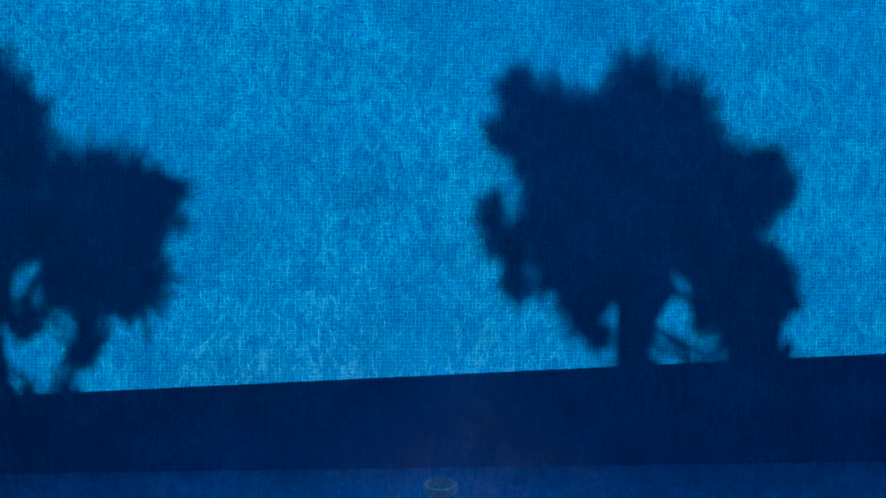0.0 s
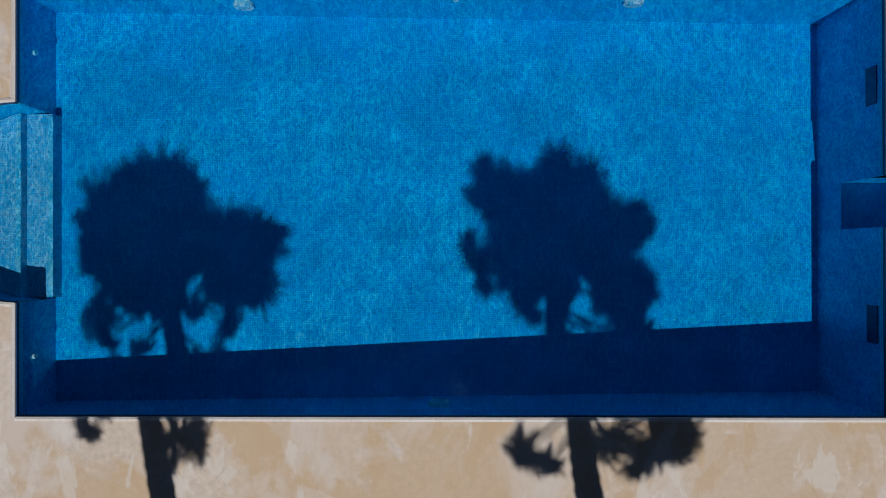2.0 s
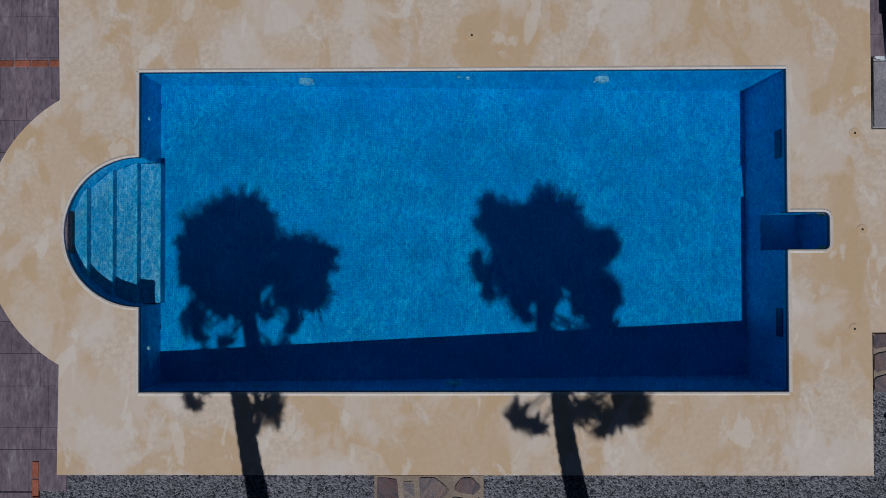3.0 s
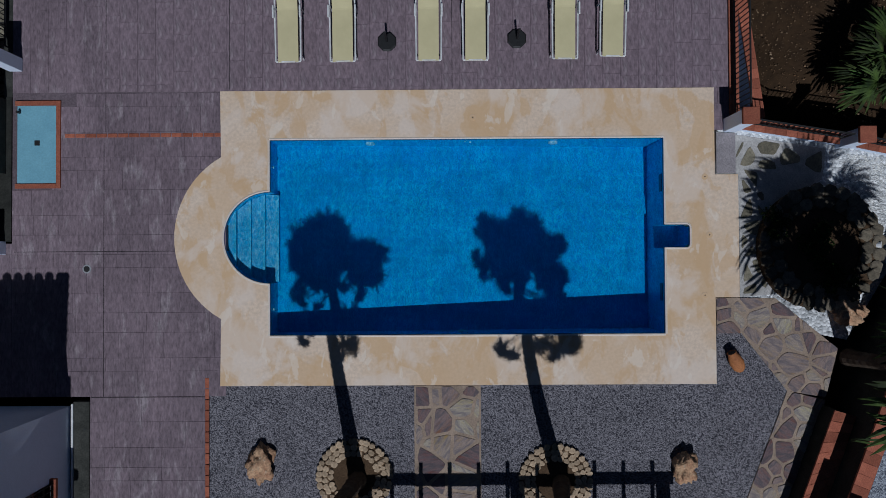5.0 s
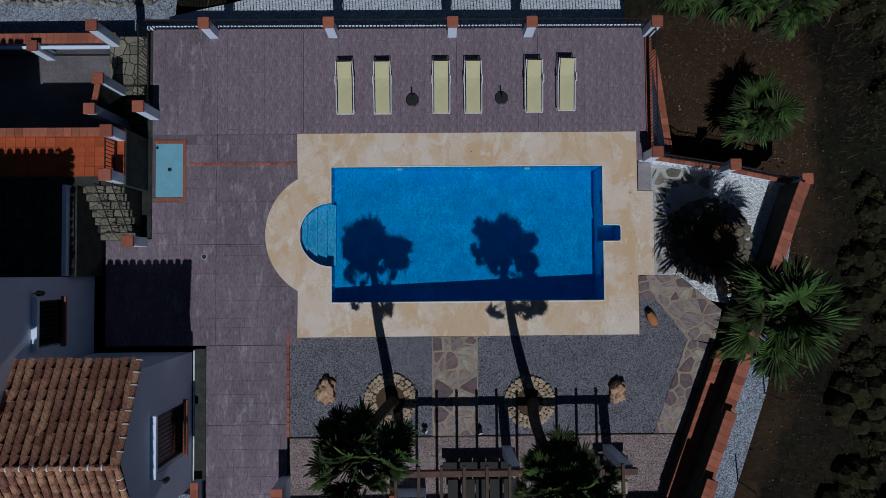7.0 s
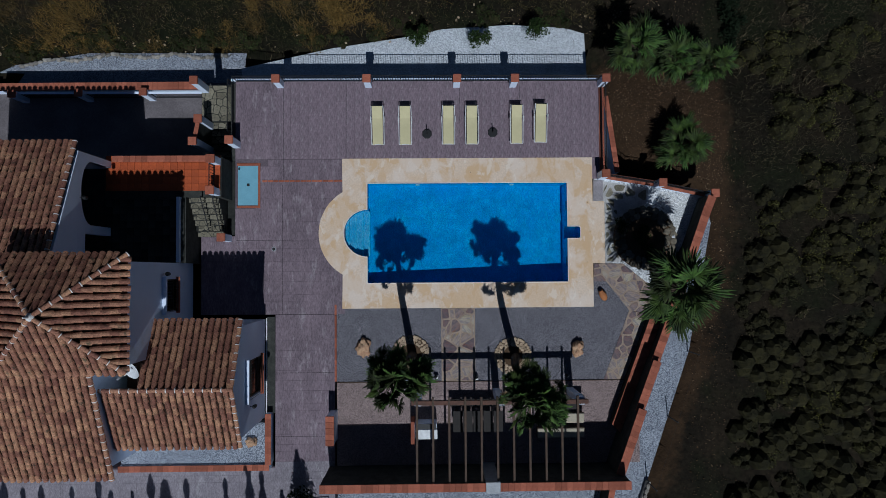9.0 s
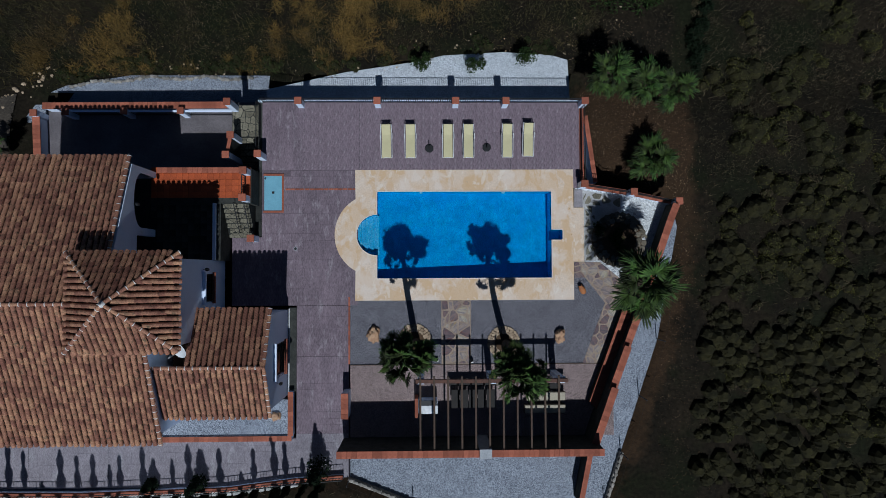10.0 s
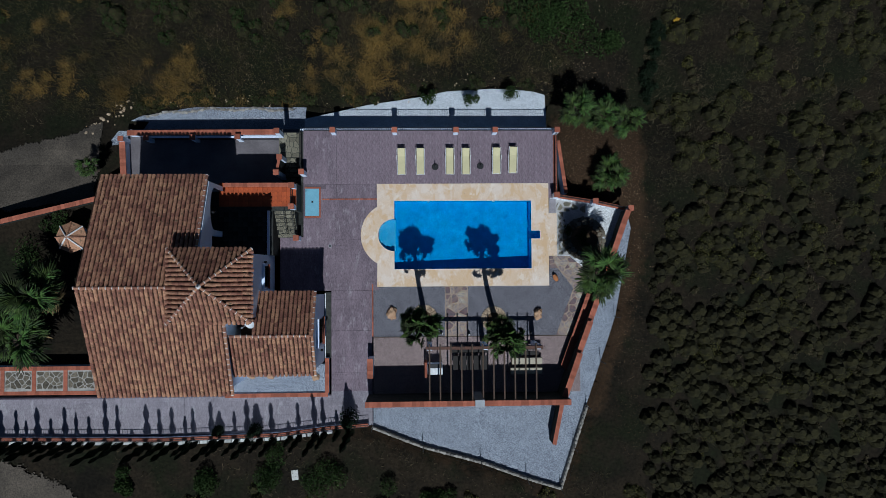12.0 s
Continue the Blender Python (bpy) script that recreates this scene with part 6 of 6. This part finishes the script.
part("fill", box(-0.5, 0.6, -0.85, 0.6, 1.0, 1.03), M_WHITE_GRAVEL, box_p)


# ---- tracks and wild ground ----
def drape(name, poly, step, material, label, category, lift=0.09):
    xs, ys = [p[0] for p in poly], [p[1] for p in poly]
    nx, ny = int((max(xs) - min(xs)) / step) + 1, int((max(ys) - min(ys)) / step) + 1
    vs, fs, idx = [], [], {}
    def vert(i, j):
        if (i, j) not in idx:
            x, y = min(xs) + i * step, min(ys) + j * step
            idx[i, j] = len(vs)
            vs.append((x, y, ground_z(x, y) + lift))
        return idx[i, j]
    for i in range(nx):
        for j in range(ny):
            cx, cy = min(xs) + (i + 0.5) * step, min(ys) + (j + 0.5) * step
            wob = 0.45 * noise.noise((cx * 0.9, cy * 0.9, 7)) + 0.3 * noise.noise((cx * 4, cy * 4, 2)) + 0.25 * noise.noise((cx * 14, cy * 14, 5))
            if inside((cx + wob, cy + wob), poly) and far_from_estate(cx, cy) > 0.1:
                fs.append((vert(i, j), vert(i + 1, j), vert(i + 1, j + 1), vert(i, j + 1)))
    me = bpy.data.meshes.new(name)
    me.from_pydata(vs, [], fs)
    me.materials.append(material)
    tagged(new(name, me), label, category, kind="structure")


drape("dirt_track", [(-45, -2), (-32, 1.5), (-24.6, 2.6), (-24.6, 8.0), (-27, 7.0), (-33, 5.5), (-45, 4)], 0.07, M_TRACK, "pale dirt track beside the house", "track")
drape("dirt_track", [(-45, -13.2), (-31.0, -14.2), (-27.0, -15.8), (-24.0, -18.5), (-22, -26), (-27, -26), (-29.5, -19.5), (-45, -17)], 0.07, M_TRACK, "pale dirt track below the driveway", "track")




def scatter(name, spots, blades, material, label, category, seed, hgt, spread, width):
    """Tufts of dry blades at the given spots."""
    rng = random.Random(seed)
    vs, fs = [], []
    for x, y, s in spots:
        z = ground_z(x, y)
        for _ in range(blades):
            a, t = rng.uniform(0, 6.2832), rng.random() ** 0.6
            bx, by = x + 0.35 * spread * s * rng.gauss(0, 1), y + 0.35 * spread * s * rng.gauss(0, 1)
            L = hgt * s * rng.uniform(0.5, 1.2)
            tip = Vector((bx + math.cos(a) * L * t * 0.9, by + math.sin(a) * L * t * 0.9, z + L * (1.05 - t * 0.7)))
            w = width * rng.uniform(0.6, 1.4)
            b = len(vs)
            vs += [(bx - w * math.sin(a), by + w * math.cos(a), z - 0.03), (bx + w * math.sin(a), by - w * math.cos(a), z - 0.03), tuple(tip)]
            fs.append((b, b + 1, b + 2))
    me = bpy.data.meshes.new(name)
    me.from_pydata(vs, [], fs)
    me.materials.append(material)
    tagged(new(name, me), label, category, kind="stuff")


def spots(n, x0, x1, y0, y1, seed, smin, smax, ok=None, away=0.6):
    rng = random.Random(seed)
    out = []
    tries = 0
    while len(out) < n and tries < n * 30:
        tries += 1
        x, y = rng.uniform(x0, x1), rng.uniform(y0, y1)
        if (ok is None or ok(x, y, rng)) and far_from_estate(x, y) > away:
            out.append((x, y, rng.uniform(smin, smax)))
    return out


on_track = lambda x, y: (x < -24 and -2.5 + 0.1 * (x + 45) < y < 7.5) or (x < -22 and -20 < y < -13.5 and x < -23)
golden = lambda x, y, r: not on_track(x, y) and r.random() < max(0.0, min(1.0, 0.25 + 1.4 * noise.noise((x * 0.10, y * 0.16, 11)) + 0.8 * noise.noise((x * 0.45, y * 0.45, 4)))) * max(0.0, 1.0 - abs(y - 13.5 + 0.06 * (x + 20)) / 8.5)
scatter("golden_grass", spots(330, -46, 6, 9.2, 26, 51, 0.6, 1.6, golden), 150, mat("golden_grass", (0.235, 0.148, 0.040), (0.075, 0.052, 0.020), 0.9, 0.3, 6, 0.0, rand="island", amount=0.4), "golden dry grass tufts on the slope", "grass", 1, 0.5, 0.6, 0.011)
scatter("dry_grass", spots(4200, -48, 48, -42, 42, 52, 0.5, 1.2, lambda x, y, r: not on_track(x, y) and not (x > 11.5 and y < 0 and r.random() < 0.8) and not (6 < x < 13 and -15 < y < 8)), 16, M_GRASS, "thin dry grass over the hillside", "grass", 2, 0.42, 1.3, 0.02)
scatter("dark_grass", spots(2600, -46, 8, 8.2, 30, 53, 0.5, 1.5, lambda x, y, r: not on_track(x, y)), 34, mat("olive_grass", (0.070, 0.056, 0.022), (0.026, 0.026, 0.012), 0.9, 0.35, 6, 0.0, rand="island", amount=0.5), "olive-brown grass on the slope", "grass", 3, 0.42, 0.9, 0.014)


scatter("slope_grass", spots(3000, 12.8, 47, -41, 41, 54, 0.5, 1.4, lambda x, y, r: r.random() < 0.15 + 0.06 * (y + 6)), 30, mat("dull_grass", (0.070, 0.058, 0.032), (0.030, 0.027, 0.014), 0.9, 0.4, 6, 0.0, rand="island", amount=0.5), "dull olive grass between the bushes", "grass", 4, 0.36, 1.2, 0.013)


def scrub(name, pts, density, size, material, label, seed):
    """Low rounded bushes: each a few lumpy mounds, thick with small leaves."""
    rng = random.Random(seed)
    meshes, blobs, cores_v, cores_f = [], [], [], []
    for x, y, s in pts:
        z = ground_z(x, y) - 0.05
        for k in range(rng.choice((2, 3, 4))):
            a, d = rng.uniform(0, 6.2832), 0.42 * s * rng.random() ** 0.5
            r = 0.40 * s * rng.uniform(0.7, 1.15)
            bx, by, h = x + d * math.cos(a), y + d * math.sin(a), r * rng.uniform(1.0, 1.7)
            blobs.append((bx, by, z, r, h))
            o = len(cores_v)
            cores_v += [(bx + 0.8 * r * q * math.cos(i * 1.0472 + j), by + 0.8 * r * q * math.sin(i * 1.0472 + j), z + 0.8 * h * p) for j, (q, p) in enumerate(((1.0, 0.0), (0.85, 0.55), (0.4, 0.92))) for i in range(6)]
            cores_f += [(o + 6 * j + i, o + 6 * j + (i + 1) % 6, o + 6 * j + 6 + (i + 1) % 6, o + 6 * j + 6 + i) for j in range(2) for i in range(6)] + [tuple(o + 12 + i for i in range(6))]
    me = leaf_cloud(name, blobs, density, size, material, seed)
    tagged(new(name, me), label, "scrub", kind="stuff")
    # unseen solid cores, added to hide the ground and deepen the bushes' shadows
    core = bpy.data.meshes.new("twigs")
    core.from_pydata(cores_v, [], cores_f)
    core.materials.append(M_BUSH_CORE)
    tagged(new(name + "_twigs", core), "dark solid cores added inside the scrub bushes to cast shade", "scrub", kind="stuff")


M_BUSH_CORE = mat("twigs", (0.034, 0.030, 0.012), (0.014, 0.013, 0.007), 0.95, 2, 12, 0.9, 0.05)
east = lambda x, y, r: x > 13.2 + 0.8 * noise.noise((0, y * 0.2, 0)) and r.random() < (0.85 + 1.0 * noise.noise((x * 0.25, y * 0.25, 5))) * (1.0 if y > -3 else 0.4)
scrub("scrub", spots(880, 13.6, 46, -40, 40, 61, 0.4, 1.9, east), 200, 0.05, M_SCRUB, "olive-green rounded scrub bushes on the hillside", 1)
scrub("dark_scrub", spots(2100, 12.6, 46, -40, 2, 66, 0.5, 1.9, lambda x, y, r: x > 12.6 + 1.6 * noise.noise((3, y * 0.25, 0)) and r.random() < 0.3 + 0.05 * abs(y)), 62, 0.055, mat("dark_scrub", (0.026, 0.023, 0.011), (0.012, 0.012, 0.007), 0.9, 0.5, 6, 0.0, rand="island", amount=0.6), "dark brushwood on the lower hillside", 7)
scrub("dry_scrub", spots(520, 12.4, 46, -40, 40, 62, 0.4, 1.1, lambda x, y, r: x > 12.8), 90, 0.055, M_GRASS, "dead brown scrub between the bushes", 2)
scrub("west_scrub", spots(230, -46, 8, 14, 36, 63, 0.7, 1.9, lambda x, y, r: noise.noise((x * 0.12, y * 0.12, 2)) > -0.1), 150, 0.07, M_SHRUB, "dark scrub above the dry grass", 3)
scrub("south_scrub", spots(150, -24, 12, -36, -17.0, 64, 0.5, 1.2, lambda x, y, r: not on_track(x, y)), 110, 0.06, M_SCRUB, "olive scrub below the driveway", 4)


def shrub(x, y, r, h, seed, label, z=None, n=900, size=0.075, material=None):
    rng = random.Random(seed)
    z = ground_z(x, y) - 0.05 if z is None else z
    t = thing("shrub", label, "shrub", (x, y, z), group="garden shrubs")
    blobs = [(rng.gauss(0, 0.38) * r, rng.gauss(0, 0.38) * r, h * rng.uniform(0.05, 0.3), r * rng.uniform(0.4, 0.65), h * rng.uniform(0.5, 0.75)) for _ in range(6)]
    for k in range(4):
        a = rng.uniform(0, 6.28)
        part("branch", rod((0, 0, 0), (math.cos(a) * r * 0.5, math.sin(a) * r * 0.5, h * 0.6), 0.03 * max(r, 0.4), 5, r2=0.01), M_TRUNK, t)
    part("crown", leaf_cloud("crown", blobs, n // 6, size, material or M_SHRUB, seed), None, t)


for x, y, r, h, s in ((-2.25, 9.2, 0.6, 0.95, 1), (0.5, 9.3, 0.55, 0.85, 2), (3.2, 9.45, 0.65, 1.05, 3)):
    shrub(x, y, r, h, s, "green shrub on the pale gravel strip", -1.16, 900, 0.065)
rng = random.Random(211)
EDGE = [(-23.5, 8.3), (-21.5, 9.0), (-18.4, 9.35), (-10.9, 9.35), (-6.4, 9.25), (-2.7, 9.8), (2.2, 10.35), (5.8, 10.0)]
fringe = []
for (ax, ay), (bx, by) in zip(EDGE, EDGE[1:]):
    for i in range(int((bx - ax) * (5 if ax < -6 else 2.2))):
        k = rng.random()
        x, y = ax + (bx - ax) * k, ay + (by - ay) * k + 0.75 * rng.random() ** 1.6
        if far_from_estate(x, y) > 0.05 and noise.noise((x * 0.5, 3, 0)) > -0.25:
            fringe.append((x, y, rng.uniform(0.25, 0.75)))
scrub("edge_scrub", fringe, 90, 0.05, mat("edge_green", (0.040, 0.050, 0.016), (0.018, 0.026, 0.009), 0.95, 0.8, 6, 0.0, rand="island", amount=0.5), "ragged dark green growth along the gravel edge", 9)
shrub(6.5, 14.6, 2.7, 1.8, 4, "broad dark green bush on the slope", None, 5200, 0.10)
shrub(10.5, 13.6, 1.4, 1.0, 5, "low green bush on the slope", None, 1500, 0.09)
for x, y, r, h, s in ((-22.3, -16.0, 0.9, 1.0, 6), (-17.1, -16.4, 1.3, 1.4, 7), (-12.6, -15.9, 1.3, 1.6, 8), (-8.9, -16.1, 1.5, 1.6, 9), (-5.0, -18.0, 1.5, 1.4, 10), (-2.0, -17.6, 1.0, 1.0, 11)):
    shrub(x, y, r, h, s, "dark green bush below the driveway", None, 1900, 0.09)
for x, y, r, h, s in ((-23.5, 0.6, 0.9, 1.2, 12), (-27.8, -1.5, 1.4, 1.3, 13), (-22.6, -1.8, 0.7, 1.0, 14), (-23.2, -5.0, 1.0, 1.2, 15), (-29.2, -5.0, 1.4, 1.4, 16), (-26.0, 0.8, 1.0, 1.0, 17)):
    shrub(x, y, r, h, s, "green garden shrub behind the house", -0.22, 1200, 0.08)
for x, y, r, h, s in ((7.8, -0.2, 0.5, 0.5, 18), (7.0, 0.3, 0.4, 0.35, 19), (8.3, -0.9, 0.4, 0.4, 20)):
    shrub(x, y, r, h, s, "low dark plant in the round bed", 0.12, 500, 0.06)

for i in range(8):
    k = i / 7
    shrub(12.9 + 1.1 * k + 0.15 * math.sin(i * 2.3), 9.7 + 5.2 * k, 0.5, 0.95, 150 + i, "dark low bush in a line up the slope", None, 900, 0.07, M_CYPRESS)
sack = thing("yellow_sack", "small crumpled yellow sack lying in the scrub", "sack", (15.35, 15.2, ground_z(15.35, 15.2)), 20)
part("cloth", stone_bm(0.22, 0.13, 0.1, 4.0, 0.6, 3), mat("yellow_cloth", (0.62, 0.36, 0.03), None, 0.8, 4, 30, 0.4), sack, smooth=True)
plate = thing("concrete_plate", "pale square concrete plate on the slope", "plate", (-11.2, -15.8, ground_z(-11.2, -15.8)), 5)
part("plate_body", box(-0.22, 0.22, -0.33, 0.33, -0.1, 0.12, 0.012), M_RENDER_OLD, plate)

# pale specks of stone and litter on the bare earth
rng = random.Random(77)
sv, sf = [], []
for k in range(9000):
    if k > 4200:
        x, y = rng.uniform(6.4, 12.2), rng.uniform(2.6, 8.0) if k % 3 else rng.uniform(-6.0, 3.0)
    elif k < 2000:
        x, y = rng.uniform(9.8, 11.6) + abs(rng.gauss(0, 1.2)), rng.uniform(-15, 5)
    elif k < 3200:
        x, y = rng.uniform(6.8, 12.4), rng.uniform(2.4, 12)
    else:
        x, y = rng.uniform(-24, 8), rng.uniform(9.5, 11.5) + 0.8 * max(0, rng.gauss(0, 1))
    if far_from_estate(x, y) < 0.15:
        continue
    z, q, a = ground_z(x, y) + 0.05, (0.010 + 0.03 * rng.random() ** 3) * (1.0 if k < 4200 else 0.6), rng.uniform(0, 6.28)
    b = len(sv)
    sv += [(x + q * math.cos(a + i * 1.5708), y + q * 0.7 * math.sin(a + i * 1.5708), z - 0.01) for i in range(4)] + [(x, y, z + q * 0.7)]
    sf += [(b + i, b + (i + 1) % 4, b + 4) for i in range(4)]
me = bpy.data.meshes.new("stone_specks")
me.from_pydata(sv, [], sf)
me.materials.append(mat("speck", (0.34, 0.25, 0.16), (0.18, 0.10, 0.05), 0.9, 1.0, 20, 0.0, rand="island", amount=0.6))
tagged(new("stone_specks", me), "small pale stones scattered on bare earth", "stones", kind="stuff")

# loose stones on the slopes
rng = random.Random(99)
me_s = [finish("loose_stone", stone_bm(0.12, 0.1, 0.06, s, 0.5, 1), M_RINGSTONE) for s in (2.0, 6.0, 11.0)]
field = thing("loose_stones", "pale loose stones on the slopes", "stones", kind="structure")
for k in range(170):
    if k < 110:
        x = rng.uniform(-24, 6)
        y = 8.9 + 1.3 * rng.random() + (1.0 if x > -3 else 0) + 0.5 * noise.noise((x * 0.5, 0, 0))
    elif k < 116:
        x, y = 11.4 + abs(rng.gauss(0, 0.9)), rng.uniform(-14, 6)
    else:
        x, y = rng.uniform(4, 10), 9.8 + abs(rng.gauss(0, 3.5))
    o = part("stone", me_s[k % 3], None, field)
    q = 0.6 * rng.uniform(0.2, 0.9) ** 1.5 + 0.08
    o.matrix_basis = pose(x, y, ground_z(x, y) - 0.02 if far_from_estate(x, y) > 0 else -1.16, 0, 0, rng.uniform(0, 360)) @ Matrix.Diagonal((q, q, q, 1))

# row of rough stones along the upper gravel, pale ledge below the driveway wall
row = thing("stone_kerb", "row of rough brown stones along the gravel strip", "kerb", kind="structure")
rng = random.Random(31)
for i in range(46):
    x = -21.6 + 9.9 * i / 45
    o = part("kerb_stone", me_k[i % 3], None, row)
    o.matrix_basis = pose(x, 8.55 + 0.38 * min(1, (x + 21.6) / 4) + 0.08 * math.sin(x * 2.1) + rng.uniform(-0.04, 0.04), -2.66, 0, 0, rng.uniform(-30, 30))
ledge = thing("pale_ledge", "pale concrete ledge below the driveway wall", "ledge", kind="structure")
for (ax, ay), (bx, by) in zip(DRIVE, DRIVE[1:4]):
    L = math.hypot(bx - ax, by - ay)
    k = int(L / 0.5)
    for i in range(k):
        o = part("block", box(-0.24, 0.24, -0.11, 0.11, -0.3, 0.0, 0.01), M_RENDER_OLD, ledge)
        o.matrix_basis = pose(ax + (bx - ax) * (i + 0.5) / k, ay + (by - ay) * (i + 0.5) / k - 0.46, -0.5 + rng.uniform(-0.015, 0.015), 0, 0, math.degrees(math.atan2(by - ay, bx - ax)) + rng.uniform(-3, 3))
rubble = thing("rubble", "heap of pale rubble stones beside the track", "stones", kind="structure")
for i in range(36):
    x = rng.uniform(-26.3, -22.6)
    y = 9.3 - 0.75 * (-22.8 - x) + rng.gauss(0, 0.35)
    q = 0.35 + 1.1 * rng.random() ** 2
    o = part("stone", me_s[i % 3], None, rubble)
    o.matrix_basis = pose(x, y, ground_z(x, y) if far_from_estate(x, y) > 0 else -1.95, 0, 0, rng.uniform(0, 360)) @ Matrix.Diagonal((q, q, q, 1))

# ---- stamped slabs of the patio, nearest ones singly ----
SL = {}


def slab_mesh(w, h):
    key = (round(w, 3), round(h, 3))
    if key not in SL:
        bm = bmesh.new()
        lo = [bm.verts.new((x, y, -0.004)) for x, y in ((0.001, 0.001), (w - 0.001, 0.001), (w - 0.001, h - 0.001), (0.001, h - 0.001))]
        hi = [bm.verts.new((x, y, 0.0)) for x, y in ((0.004, 0.004), (w - 0.004, 0.004), (w - 0.004, h - 0.004), (0.004, h - 0.004))]
        bm.faces.new(hi)
        for i in range(4):
            j = (i + 1) % 4
            bm.faces.new((lo[i], lo[j], hi[j], hi[i]))
        SL[key] = finish("slab", bm, M_PATIO)
    return SL[key]


rng = random.Random(123)
rest_v, rest_f, singles = [], [], 0
patio_root = bpy.data.objects["patio"]
tray_box = (-10.4, -9.2, 1.1, 3.2)
for x0, x1, y0, y1 in PATIO:
    upright = y0 == 3.36          # the strip by the fence is laid in columns, the rest in rows
    p0, p1, q0, q1 = (x0, x1, y0, y1) if upright else (y0, y1, x0, x1)
    p = p0
    while p < p1 - 0.06:
        d = min(0.41 if upright else rng.choice((0.30, 0.45, 0.58)), p1 - p)
        q = q0 - rng.uniform(0, 0.4)
        while q < q1 - 0.06:
            w = rng.choice((0.45, 0.60, 0.85)) if upright else rng.choice((0.45, 0.58, 0.72))
            e, f = max(q, q0), min(q + w, q1)
            q += w
            a, b, y, h = (p, p + d, e, f - e) if upright else (e, f, p, d)
            cx, cy = (a + b) / 2, y + h / 2
            if b - a < 0.06 or h < 0.06 or (tray_box[0] < cx < tray_box[1] and tray_box[2] < cy < tray_box[3]):
                continue
            if inside((cx, cy), deck_outline) and abs(cx) < 5.2:
                continue
            if upright and singles < 300 and -8.5 < cx:
                o = part("slab", slab_mesh(b - a, h), None, patio_root)
                o.location = (a, y, rng.uniform(-0.001, 0.001))
                singles += 1
            else:
                k = len(rest_v)
                z = rng.uniform(-0.001, 0.001)
                c4 = ((a, y), (b, y), (b, y + h), (a, y + h))
                in_ = lambda g, v: (g[0] + (v if g[0] == a else -v), g[1] + (v if g[1] == y else -v))
                rest_v += [(*in_(g, 0.001), -0.004) for g in c4] + [(*in_(g, 0.004), z) for g in c4]
                rest_f += [(k + 4, k + 5, k + 6, k + 7)] + [(k + i, k + (i + 1) % 4, k + 4 + (i + 1) % 4, k + 4 + i) for i in range(4)]
        p += d
me = bpy.data.meshes.new("slabs")
me.from_pydata(rest_v, [], rest_f)
me.materials.append(M_PATIO_REST)
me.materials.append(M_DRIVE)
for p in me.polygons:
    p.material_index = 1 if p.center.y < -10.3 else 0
part("slabs", me, None, patio_root)["kind"] = "stuff"
